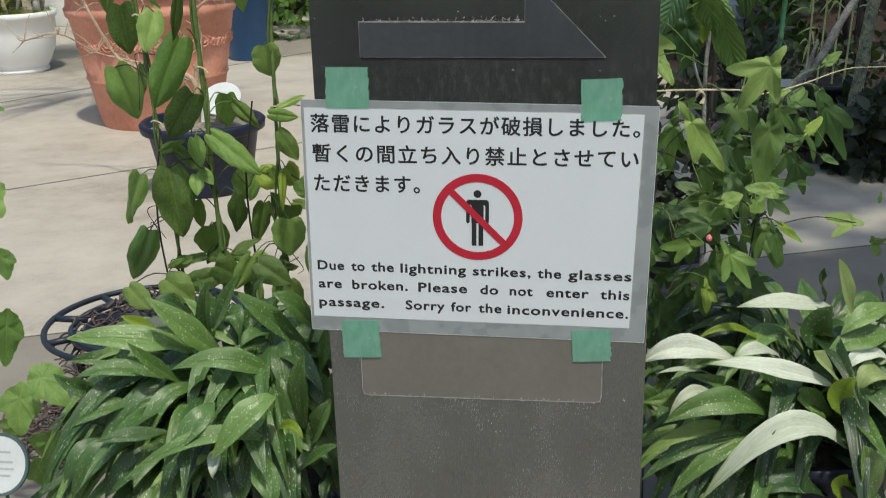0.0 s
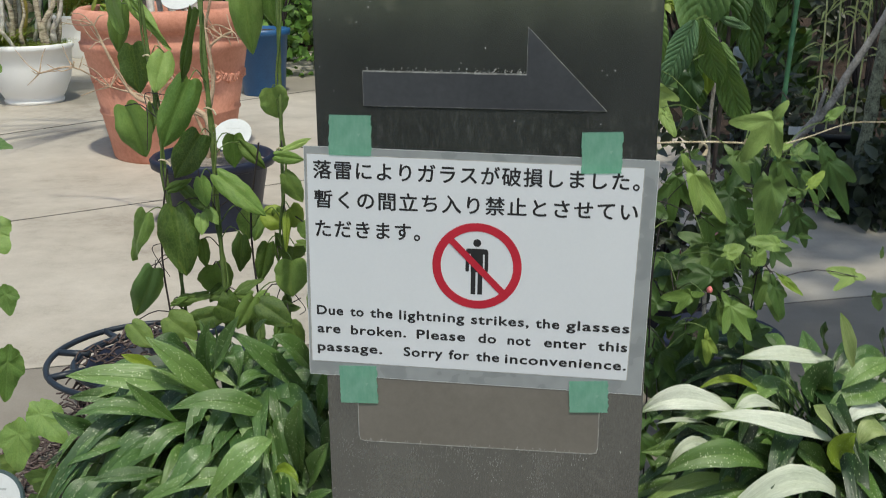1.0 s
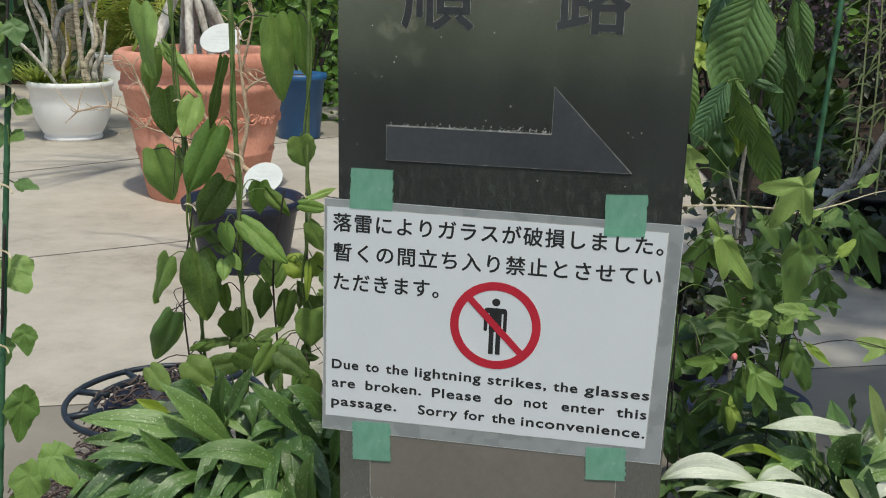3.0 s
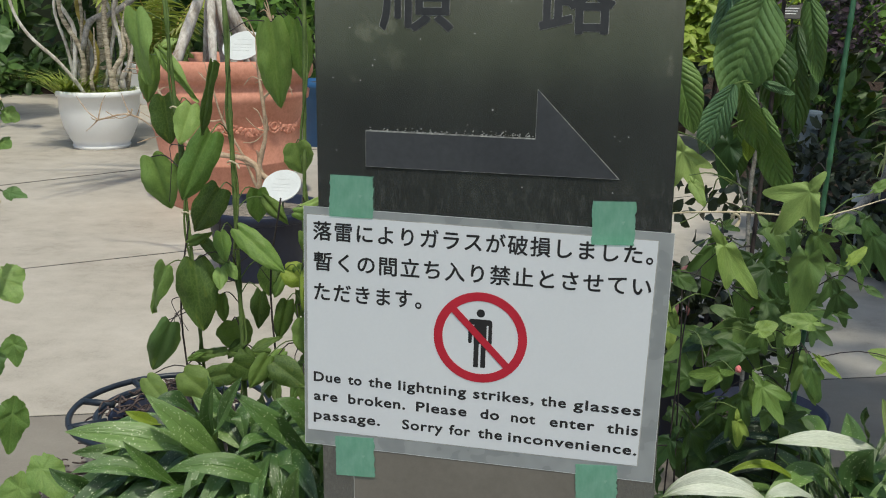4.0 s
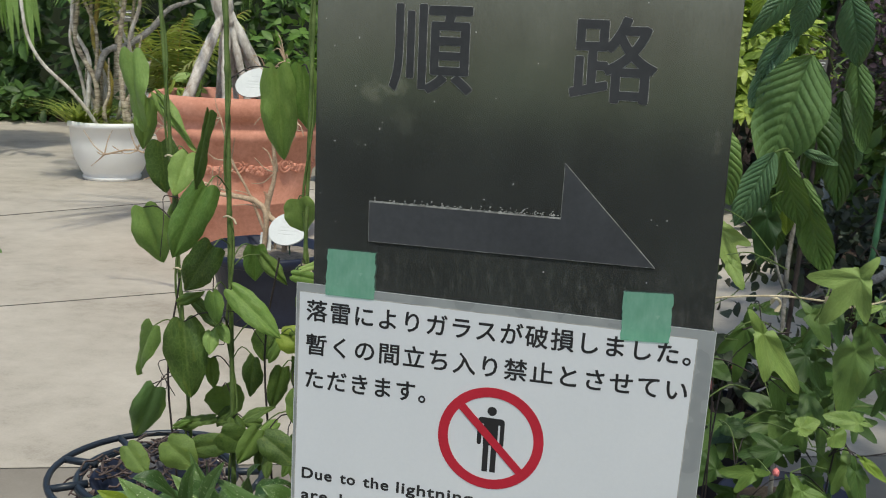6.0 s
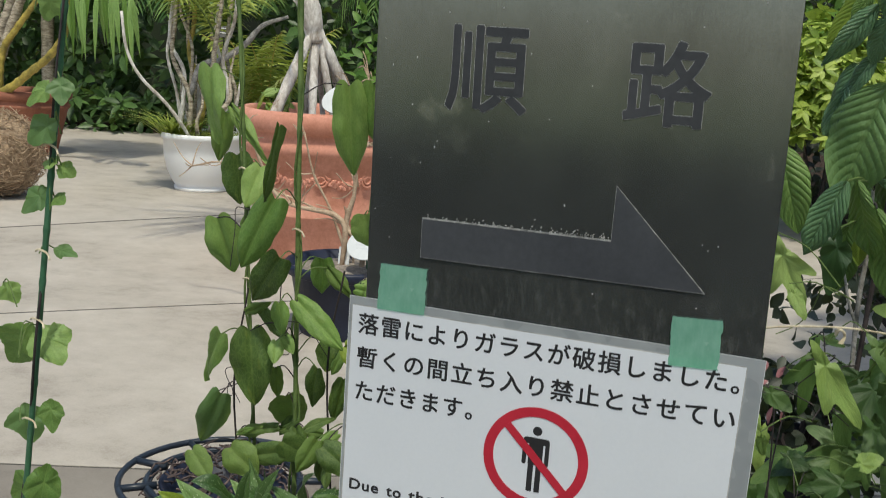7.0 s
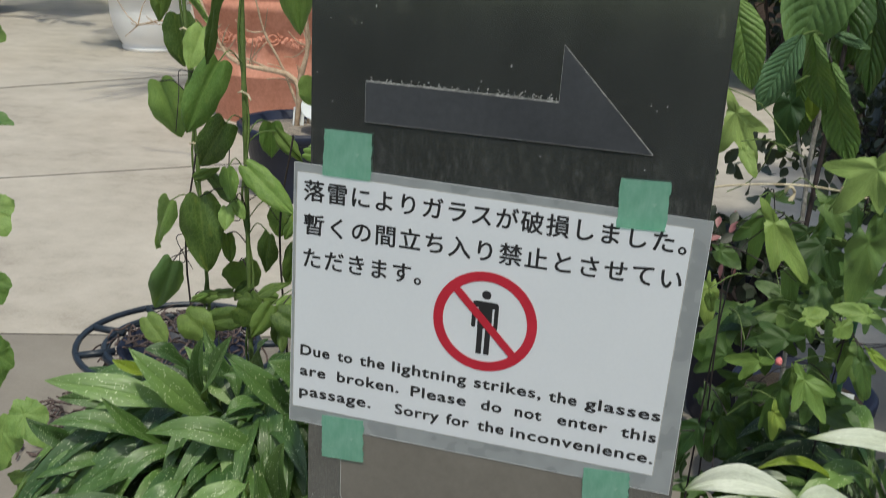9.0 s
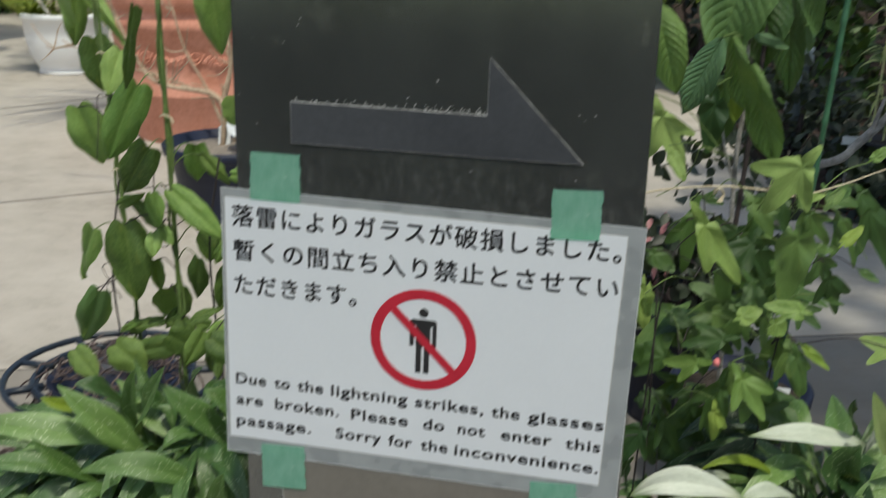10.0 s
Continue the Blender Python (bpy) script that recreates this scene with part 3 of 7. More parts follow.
tagged(lawn, "unseen yellow-green ground added behind the view for the panel's reflection", "lawn", kind="structure")

# planting bed beyond the path, with a brick kerb
bed = slab("ground", [(0.62, 5.6), (0.80, 3.42), (1.30, 3.26), (8.5, 2.7), (8.5, 12.4), (0.4, 12.4)], 0.001, 0.07, BARK_SOIL)
tagged(bed, "dark bark-mulched planting bed with a brick edge", "planting bed", kind="structure")
far_bed = slab("ground", [(-13, 8.6), (-1.2, 8.9), (0.38, 7.4), (0.38, 12.4), (-13, 12.4)], 0.001, 0.06, BARK_SOIL)
tagged(far_bed, "dark soil bed under dense shrubs", "planting bed", kind="structure")
kerb = thing("kerb", "row of dark red bricks along the planting bed", "kerb", kind="structure")
rng = random.Random(5)
brick_mesh = None
line = [(0.98, 3.35), (1.28, 3.23), (4.2, 2.98)]
for a, b in zip(line, line[1:]):
    way = Vector((b[0] - a[0], b[1] - a[1], 0))
    n = int(way.length / 0.215)
    for k in range(n):
        if brick_mesh is None:
            o = part("brick", box(-0.1, 0.1, -0.05, 0.05, 0.0, 0.10, 0.006), BRICK, kerb)
            brick_mesh = o.data
        else:
            o = obj("brick", brick_mesh, None, kerb)
        p = Vector((*a, 0)) + way * ((k + 0.5) / n)
        o.matrix_basis = pose(p.x, p.y, 0.002, rng.uniform(-2, 2), rng.uniform(-2, 2), math.degrees(math.atan2(way.y, way.x)) + rng.uniform(-2, 2))


# ---- the sign ----
pillar = thing("sign_pillar", "dark weathered metal sign pillar with engraved route characters and an arrow", "sign", (0, 0, 0))
part("panel", box(-0.196, 0.2095, 0.0, 0.11, 0.0, 1.36, 0.0025), METAL, pillar)
part("base_plate", box(-0.23, 0.245, -0.03, 0.15, 0.0, 0.012, 0.003), METAL, pillar)
plate_part = part("smoked_plate", box(-0.155, 0.155, -0.0007, 0.0005, 0.482, 0.70, 0.0003), ACRYLIC, pillar, "brownish smoked plate with pale grimy edges")
part("edge_line", tube([(-0.1555, -0.0004, 0.62), (-0.1555, -0.0004, 0.490), (-0.1535, -0.0004, 0.4835), (-0.147, -0.0004, 0.4815), (0.147, -0.0004, 0.4815), (0.1535, -0.0004, 0.4835), (0.1555, -0.0004, 0.490), (0.1555, -0.0004, 0.62)], 0.0006, 6, steps=0), EDGE_LINE, plate_part, "pale line along the plate's edge")
grime_rng = random.Random(77)
for k in range(26):
    x, w = grime_rng.uniform(-0.148, 0.148), grime_rng.uniform(0.0003, 0.0012)
    part("grime_speck", plate([(x - w, 0.4835), (x + w, 0.4835), (x + w * grime_rng.uniform(0.2, 0.9), 0.4835 + grime_rng.uniform(0.0006, 0.0025)), (x - w * grime_rng.uniform(0.2, 0.9), 0.4835 + grime_rng.uniform(0.0006, 0.0025))], -0.0010, -0.0005), EDGE_LINE, plate_part)

arrow_line = [(-0.137, 0.925), (-0.137, 0.966), (0.057, 0.964), (0.058, 1.018), (0.150, 0.923)]
arrow = part("arrow", plate(arrow_line, -0.0012, 0.0005), INLAY, pillar, "matt grey-blue arrow pointing right")
edges = [((-0.137, 0.966), (0.057, 0.964), 0.0007), ((0.057, 0.964), (0.058, 1.018), 0.00022), ((0.058, 1.018), (0.150, 0.923), 0.00022), ((-0.137, 0.925), (-0.137, 0.966), 0.00016), ((0.150, 0.923), (-0.137, 0.925), 0.0001)]
for a, b, w in edges:
    d = Vector((b[0] - a[0], b[1] - a[1])).normalized()
    s = Vector((-d.y, d.x)) * w
    part("grime_edge", plate([(a[0] - s.x, a[1] - s.y), (b[0] - s.x, b[1] - s.y), (b[0] + s.x, b[1] + s.y), (a[0] + s.x, a[1] + s.y)], -0.0015, 0.0005), RESIDUE, arrow)


for k in range(150):
    if k < 110:
        x, z, w, h = grime_rng.uniform(-0.136, 0.056), 0.9660 + grime_rng.uniform(0.0, 1.0) ** 2 * 0.0045, grime_rng.uniform(0.0002, 0.0009), grime_rng.uniform(0.0002, 0.0007)
    else:
        x, z, w, h = grime_rng.uniform(-0.19, 0.20), grime_rng.uniform(0.90, 1.30), grime_rng.uniform(0.0003, 0.0008), grime_rng.uniform(0.0003, 0.0012)
    part("scuff", plate([(x - w, z - h), (x + w, z - h * 0.6), (x + w * 0.7, z + h), (x - w * 0.8, z + h * 0.7)], -0.0014 if k < 110 else -0.0005, 0.0004), RESIDUE, arrow if k < 110 else pillar)


def letter_mesh(text, bold=0.0, word=1.0, letter=1.0):
    cu = bpy.data.curves.new("letters", "FONT")
    cu.body = text
    cu.offset = bold
    cu.space_word = word
    cu.space_character = letter
    cu.extrude = 0.0
    cu.resolution_u = 3
    ob = new("letters", cu)
    bpy.context.view_layer.update()
    mesh = bpy.data.meshes.new_from_object(ob.evaluated_get(bpy.context.evaluated_depsgraph_get()))
    bpy.data.objects.remove(ob)
    bpy.data.curves.remove(cu)
    return mesh


def lettering(name, text, x0, x1, base, size, y, material, parent, bold=0.0, word=1.0, letter=1.0, label=""):
    """Flat letters from x0 to x1 on a base line; size: metres to the em."""
    mesh = letter_mesh(text, bold, word, letter)
    co = np.empty(len(mesh.vertices) * 3)
    mesh.vertices.foreach_get("co", co)
    co = co.reshape(-1, 3)
    lo, hi = co[:, 0].min(), co[:, 0].max()
    new_co = np.stack([x0 + (co[:, 0] - lo) / (hi - lo) * (x1 - x0), np.full(len(co), y), base + co[:, 1] * size], 1)
    mesh.vertices.foreach_set("co", new_co.ravel())
    mesh.materials.clear()
    mesh.update()
    return obj(name, mesh, material, parent, label)


def rimmed(mesh, wide, y):
    """Narrow strips along the outer edges of flat letters."""
    count = {}
    for p in mesh.polygons:
        for k in p.edge_keys:
            count[k] = count.get(k, 0) + 1
    bm = bmesh.new()
    for k, ((i, j), n) in enumerate(count.items()):
        if n == 1:
            a, b = mesh.vertices[i].co, mesh.vertices[j].co
            d = Vector((b.x - a.x, 0, b.z - a.z))
            if d.length < 1e-7:
                continue
            d = d.normalized() * wide
            s = Vector((-d.z, 0, d.x))
            q = [Vector((c.x, y - 0.00001 * (1 + k % 13), c.z)) for c in (a, b)]
            bm.faces.new([bm.verts.new(c) for c in (q[0] - d * 0.3 - s, q[1] + d * 0.3 - s, q[1] + d * 0.3 + s, q[0] - d * 0.3 + s)])
    return bm


def thicken(ob, wide, y):
    """Adds the strips to the letters themselves: a heavier face."""
    bm = rimmed(ob.data, wide, y)
    bm.from_mesh(ob.data)
    bm.to_mesh(ob.data)
    bm.free()


for char, x0, x1, z0, z1 in (("順", -0.119, -0.038, 1.079, 1.161), ("路", 0.058, 0.136, 1.079, 1.156)):
    o = lettering("engraved_character", char, x0, x1, 0, 1, -0.0008, ENGRAVED, pillar)
    zs = [v.co.z for v in o.data.vertices]
    for v in o.data.vertices:
        v.co.z = z0 + (v.co.z - min(zs)) / (max(zs) - min(zs)) * (z1 - z0)
    part("grime_edge", rimmed(o.data, 0.0019, -0.0004), RESIDUE, o, "pale grime along the engraving")
    thicken(o, 0.0013, -0.0008)

# laminated notice, hung a little askew
SX, SZ = -0.002, 0.7215
notice = thing("notice", "laminated white paper notice in Japanese and English with a no-entry symbol", "notice", (SX, 0, SZ))
notice.rotation_euler = (0, radians(0.85), 0)


film_line = [(-0.2135, 0.1505), (-0.2140, -0.1505), (0.2108, -0.1508), (0.2135, 0.1480)]
paper_line = [(-0.2095, 0.1405), (-0.2098, -0.1312), (0.1912, -0.1318), (0.1965, 0.1380)]
film = part("laminate_film", plate(film_line, -0.00135, -0.00115), FILM, notice, "clear cloudy laminating film")
for outline, wide, tone, y in ((film_line, 0.00055, PLATE_WHITE, -0.00140), (paper_line, 0.0011, EDGE_LINE, -0.00142)):
    for p, q in zip(outline, outline[1:] + outline[:1]):
        d = Vector((q[0] - p[0], q[1] - p[1])).normalized()
        n = Vector((-d.y, d.x)) * wide
        part("film_edge", plate([(p[0], p[1]), (q[0], q[1]), (q[0] + n.x, q[1] + n.y), (p[0] + n.x, p[1] + n.y)] if outline is film_line else [(p[0], p[1]), (q[0], q[1]), (q[0] - n.x, q[1] - n.y), (p[0] - n.x, p[1] - n.y)], y, y + 0.00004), tone, film)
part("paper", plate(paper_line, -0.00175, -0.00145), PAPER, notice, "white printed paper")
YT = -0.00190
for text, x0, x1, z, em, letter in (
    ("落雷によりガラスが破損しました。", -0.2015, 0.192, 0.1135, 0.0243, 1.14),
    ("暫くの間立ち入り禁止とさせてい", -0.2010, 0.192, 0.0765, 0.0243, 1.14),
    ("ただきます。", -0.2005, -0.0695, 0.0390, 0.0243, 1.14),
):
    thicken(lettering("text_line", text, x0, x1, z - 0.0010, em, YT, INK, notice, 0.0, 1.0, letter), 0.00042, YT)
# the English lines, word by word: start, end along the line, in millimetres from the paper's middle
for base, words in (
    (-0.0668, (("Due", -202.2, -167.6), ("to", -158.8, -141.2), ("the", -133.0, -104.0), ("lightning", -95.8, -12.7), ("strikes,", -4.5, 67.9), ("the", 76.0, 105.6), ("glasses", 113.8, 191.3))),
    (-0.0915, (("are", -202.1, -171.7), ("broken.", -158.4, -86.8), ("Please", -73.5, -11.4), ("do", 5.0, 27.8), ("not", 41.8, 70.9), ("enter", 87.4, 139.9), ("this", 153.9, 190.0))),
    (-0.1165, (("passage.", -202.6, -117.7), ("Sorry", -90.3, -39.9), ("for", -32.2, -6.1), ("the", 2.8, 32.2), ("inconvenience.", 39.2, 189.8))),
):
    for text, x0, x1 in words:
        x0, x1 = x0 / 1000, x1 / 1000
        drop = 0.0005 + 0.0026 * ((x0 + x1) / 2 + 0.20) / 0.40
        thicken(lettering("text_word", text, x0 + 0.0006, x1 - 0.0006, base + 0.0006 - drop, 0.0172, YT, INK, notice, 0.0, 1.0, 1.10), 0.00048, YT)


def ring(cx, cz, r0, r1, y0, y1, n=64):
    bm = bmesh.new()
    loops = [[bm.verts.new((cx + r * math.cos(2 * math.pi * k / n), y, cz + r * math.sin(2 * math.pi * k / n))) for k in range(n)] for r, y in ((r0, y0), (r1, y0), (r1, y1), (r0, y1))]
    for a, b in zip(loops, loops[1:] + loops[:1]):
        for k in range(n):
            bm.faces.new((a[k], a[(k + 1) % n], b[(k + 1) % n], b[k]))
    return bm


def round_box(cx, cz, w, h, r, n=5):
    out = []
    for k, (sx, sz) in enumerate(((1, 1), (-1, 1), (-1, -1), (1, -1))):
        for j in range(n + 1):
            a = math.pi / 2 * (k + j / n)
            out.append((cx + sx * (w / 2 - r) + r * math.cos(a), cz + sz * (h / 2 - r) + r * math.sin(a)))
    return out


CX, CZ = 0.0015, 0.0075
symbol = part("no_entry_ring", ring(CX, CZ, 0.0448, 0.0552, YT - 0.0003, YT), RED, notice, "red no-entry ring with a slash")
a = 0.0455 * math.sqrt(0.5)
w = 0.0042 * math.sqrt(0.5)
part("slash", plate([(CX - a - w, CZ + a - w), (CX - a + w, CZ + a + w), (CX + a + w, CZ - a + w), (CX + a - w, CZ - a - w)], YT - 0.0006, YT - 0.0003), RED, symbol)
figure = [round_box(CX, CZ + 0.0298, 0.0098, 0.0098, 0.0048), round_box(CX, CZ + 0.0075, 0.0150, 0.0300, 0.0015), round_box(CX - 0.0118, CZ + 0.0060, 0.0044, 0.0270, 0.0021), round_box(CX + 0.0118, CZ + 0.0060, 0.0044, 0.0270, 0.0021), round_box(CX, CZ + 0.0190, 0.0276, 0.0070, 0.0034), round_box(CX - 0.0042, CZ - 0.0200, 0.0058, 0.0330, 0.0006), round_box(CX + 0.0042, CZ - 0.0200, 0.0058, 0.0330, 0.0006)]
for k, outline in enumerate(figure):
    bm = bmesh.new()
    bm.faces.new([bm.verts.new((x, YT - 0.00003 * k, z)) for x, z in outline])
    part("pictogram_bar" if k else "pictogram_dot", bm, INK, notice)

# strips of green tape that hold the notice
rng = random.Random(11)
for x, z, w, h, tilt in ((-0.1545, 0.889, 0.052, 0.050, 1.5), (0.1465, 0.874, 0.047, 0.050, -0.8), (-0.1535, 0.5625, 0.049, 0.053, -0.5), (0.1415, 0.562, 0.048, 0.044, -2.0)):
    pts = [(-w / 2, -h / 2), (w / 2, -h / 2 + 0.001)]
    pts += [(w / 2 + rng.uniform(-0.0012, 0.0012), -h / 2 + h * k / 14) for k in range(1, 14)]
    pts += [(w / 2, h / 2), (-w / 2, h / 2 - 0.001)]
    pts += [(-w / 2 + rng.uniform(-0.0007, 0.0007), h / 2 - h * k / 14) for k in range(1, 14)]
    t = part("tape_strip", plate(pts, -0.0026, -0.0023), TAPE)
    t.matrix_basis = Matrix.Translation((x, 0, z)) @ Matrix.Rotation(radians(tilt), 4, "Y")
    tagged(t, "strip of green masking tape stuck over the notice's edge", "tape", "tape strips")


# ---- leaves ----
def outline_of(shape, u):
    if shape == "heart":
        return max(0.0, math.sin(math.pi * (0.15 + 0.85 * u) ** 0.92)) ** 0.66 * (1 - 0.24 * u ** 4)
    if shape == "oval":
        return max(0.0, math.sin(math.pi * u ** 0.92)) ** 0.74 * (1 - 0.22 * u ** 5)
    return max(0.0, math.sin(math.pi * u ** 0.8)) ** 0.62


def leaf_mesh(name, shape, seed, nu=10, nv=6, bend=0.15, fold=0.12, quilt=0.0, ribs=8):
    """A unit leaf: base at the origin, tip at y = 1, one unit wide, face up."""
    rng = random.Random(seed)
    ph, wav, tw, sway = rng.uniform(0, 6), rng.uniform(0.01, 0.035), rng.uniform(-0.25, 0.25), rng.uniform(-0.08, 0.08)
    vs, fs, uv = [], [], []
    for i in range(nu + 1):
        u = i / nu
        hw = outline_of(shape, u) * (1 + 0.04 * math.sin(9 * u + ph) + 0.025 * math.sin(23 * u + 2 * ph) + (0.02 * math.sin(47 * u + ph) if nu < 20 else 0))
        for j in range(nv + 1):
            v = 2 * j / nv - 1
            x = 0.5 * v * hw + sway * u * u
            y = u - (0.075 * max(0.0, 1 - (abs(v) * 2 - 1.15) ** 2) * (1 - u) ** 4 if shape == "heart" else 0)
            z = -bend * u * u + fold * (abs(v) * 0.9 - v * v) * hw + wav * 1.5 * math.sin(7 * u + ph + 2 * v) * abs(v)
            z += tw * 0.4 * v * hw * u
            if quilt:
                row = (u - 0.21 * abs(v) - 0.07 * v * v) * ribs - 0.25
                pillow = abs(math.sin(math.pi * row)) ** 0.8
                z += quilt * pillow * (0.3 + 0.7 * min(1, 3 * abs(v))) * (1 - 0.5 * v * v) * (1 + 0.22 * math.sin(31 * abs(v) + 9 * math.floor(row) + ph)) * (0.35 + 0.65 * hw)
            elif shape == "heart":
                row = (u - 0.42 * abs(v) + 0.06) * 4.5
                z += 0.012 * abs(math.sin(math.pi * row)) * min(1, 2.5 * abs(v)) + 0.012 * noise.noise((u * 5 + seed, v * 4, 0.3 * seed))
            vs.append((x, y, z))
            uv.append((u, v * 0.5 + 0.5))
    for i in range(nu):
        for j in range(nv):
            a = i * (nv + 1) + j
            fs.append((a, a + 1, a + nv + 2, a + nv + 1))
    me = bpy.data.meshes.new(name)
    me.from_pydata(vs, [], fs)
    lay = me.uv_layers.new(name="UVMap")
    for lp in me.loops:
        lay.data[lp.index].uv = uv[lp.vertex_index]
    for p in me.polygons:
        p.use_smooth = True
    me.materials.append(None)
    return me


def lay_leaf(mesh, base, tip, width, material, parent, face=(0, -0.85, 0.5), twist=0.0, name="leaf"):
    ob = new(name, mesh)
    y = Vector(tip) - Vector(base)
    size = y.length
    y.normalize()
    z = Vector(face)
    z = (z - y * z.dot(y)).normalized()
    z = Matrix.Rotation(radians(twist), 3, y) @ z
    x = y.cross(z)
    ob.parent = parent
    ob.matrix_basis = Matrix.Translation(base) @ Matrix((x, y, z)).transposed().to_4x4() @ Matrix.Diagonal((width, size, size, 1))
    ob.material_slots[0].link = "OBJECT"
    ob.material_slots[0].material = material
    return ob


HEARTS = [leaf_mesh("heart_leaf", "heart", k, 30, 14, 0.05 + 0.07 * (k % 3), 0.18 + 0.10 * (k % 2)) for k in range(9)]
OVALS = [leaf_mesh("oval_leaf", "oval", 20 + k, 80, 26, 0.06 + 0.05 * (k % 3), 0.07, 0.020, 11) for k in range(5)]


def lobed_mesh(seed, lobes, point=1.6):
    """A leaf of one blade with pointed lobes (turn, length, half width) round a point near its base; one unit long, one wide."""
    rng = random.Random(seed)
    n, rings, cy = 84, 7, 0.30
    bend, ph, tilt = rng.uniform(0.05, 0.28), rng.uniform(0, 6), rng.uniform(-0.2, 0.2)
    lobes = [(radians(a * rng.uniform(0.9, 1.1)), size * (rng.uniform(0.92, 1.08) if a else 1.0), w * rng.uniform(0.9, 1.15)) for a, size, w in lobes]
    vs, fs, uv = [(0, cy, 0)], [], [(0.2, 0.5)]

    def reach(th):
        total = 0.0
        for a, size, w in lobes + [(math.pi, 0.30, 0.07)]:
            c, q = math.cos(th - a), abs(math.sin(th - a))
            if c > 0:
                total += ((c / size) ** point + (q / w) ** point) ** (-9 / point)
        return total ** (1 / 9)

    for i in range(1, rings + 1):
        for j in range(n):
            th = 2 * math.pi * j / n
            r = reach(th) * i / rings * (1 + 0.025 * math.sin(11 * th + ph) + 0.015 * math.sin(23 * th))
            a, size, w = min(lobes, key=lambda b: abs(math.remainder(th - b[0], 2 * math.pi)))
            d = math.remainder(th - a, 2 * math.pi)
            along, side = r * math.cos(d), r * math.sin(d)
            z = -bend * r * r + 0.30 * abs(side) - 0.9 * side * side + 0.030 * math.sin(9 * r + ph + 3 * th) * (i / rings) + tilt * side * r
            vs.append((r * math.sin(th), cy + r * math.cos(th), z))
            uv.append((max(0.0, 0.2 + along), 0.5 + max(-0.5, min(0.5, 0.5 * side / w))))
    for j in range(n):
        fs.append((0, 1 + (j + 1) % n, 1 + j))
        for i in range(rings - 1):
            b = 1 + i * n
            fs.append((b + j, b + (j + 1) % n, b + n + (j + 1) % n, b + n + j))
    x0, x1 = min(v[0] for v in vs), max(v[0] for v in vs)
    vs = [(x / (x1 - x0), y, z) for x, y, z in vs]
    me = bpy.data.meshes.new("lobed_leaf")
    me.from_pydata(vs, [], [f[::-1] for f in fs])
    lay = me.uv_layers.new(name="UVMap")
    for lp in me.loops:
        lay.data[lp.index].uv = uv[lp.vertex_index]
    for p in me.polygons:
        p.use_smooth = True
    me.materials.append(None)
    return me


TRIPLES = [lobed_mesh(60 + k, [(0, 0.70, 0.135), (42, 0.53, 0.105), (-40, 0.48, 0.100)], 1.85) for k in range(5)]
MITTENS = [lobed_mesh(80 + k, [(0, 0.70, 0.115), (36 if k % 2 else -36, 0.50, 0.105)], 1.85) for k in range(6)]
IVIES = [lobed_mesh(40 + k, [(0, 0.70, 0.27), (62, 0.42, 0.28), (-58, 0.40, 0.26), (180, 0.30, 0.20)], 1.7) for k in range(5)]
BROADS = [lobed_mesh(90 + k, [(0, 0.70, 0.25), (50, 0.26, 0.20), (-50, 0.26, 0.20)], 1.75) for k in range(5)]


def set_leaves(table, meshes, tones, parent, seed, face=(0, -0.85, 0.5), spread=22, wide=1.0, most=1.0):
    """Leaves by base and tip in upright planes one behind the other: x, z, x, z, width, tone."""
    rng = random.Random(seed)
    y0, dy, rows = table
    for k, (x0, z0, x1, z1, w, tone) in enumerate(rows):
        y = y0 + dy * k
        w = min(w * wide, most * math.hypot(x1 - x0, z1 - z0))
        lay_leaf(meshes[rng.randrange(len(meshes))], (x0, y, z0), (x1, y + rng.uniform(-0.02, 0.015), z1), w * rng.uniform(0.98, 1.08), tones[tone], parent, face, rng.uniform(-spread, spread))


def hang_leaves(rows, meshes, tones, parent, seed, face=(0, -0.9, 0.36), stems=(), thick=0.0011, spread=9, wide=1.0, sway=0.03):
    """Leaves each at a depth of its own: x, z of base and tip, width, tone, depth, turn. stems: lines (top, foot) that the stalks spring from."""
    rng = random.Random(seed)
    for x0, z0, x1, z1, w, tone, y, turn in rows:
        base = Vector((x0, y, z0))
        lay_leaf(meshes[rng.randrange(len(meshes))], base, (x1, y + rng.uniform(-sway, sway), z1), w * wide, tones[tone], parent, face, turn + rng.uniform(-spread, spread))
        if stems:
            # a stalk only where a stem is near
            spots = [Vector(b).lerp(Vector(a), max(0.0, min(1.0, (z0 - 0.02 - b[2]) / (a[2] - b[2])))) for a, b in stems]
            q = min(spots, key=lambda p: (p - base).length)
            m = (q + base) / 2 + Vector((0, -0.004, rng.uniform(0.006, 0.024)))
            if (q - base).length > 0.16:
                continue
            part("leaf_stalk", tube([q, m, base], thick, 5, steps=3), STEM if rng.random() < 0.6 else DARK_STEM, parent)


def fill_leaves(count, where, meshes, tones, picks, size, parent, seed, face=(0, -0.7, 0.6), droop=0.7, ratio=(0.38, 0.6)):
    """Leaves strewn in a box, hanging a little, to thicken a plant."""
    rng = random.Random(seed)
    x0, x1, y0, y1, z0, z1 = where
    for k in range(count):
        b = Vector((rng.uniform(x0, x1), rng.uniform(y0, y1), rng.uniform(z0, z1)))
        L = rng.uniform(*size)
        d = Vector((rng.uniform(-1, 1), rng.uniform(-0.5, 0.3), rng.uniform(-1.2, 0.5) - droop * 0.5)).normalized()
        lay_leaf(meshes[rng.randrange(len(meshes))], b, b + d * L, L * rng.uniform(*ratio), tones[picks[k % len(picks)]], parent, face, rng.uniform(-40, 40))


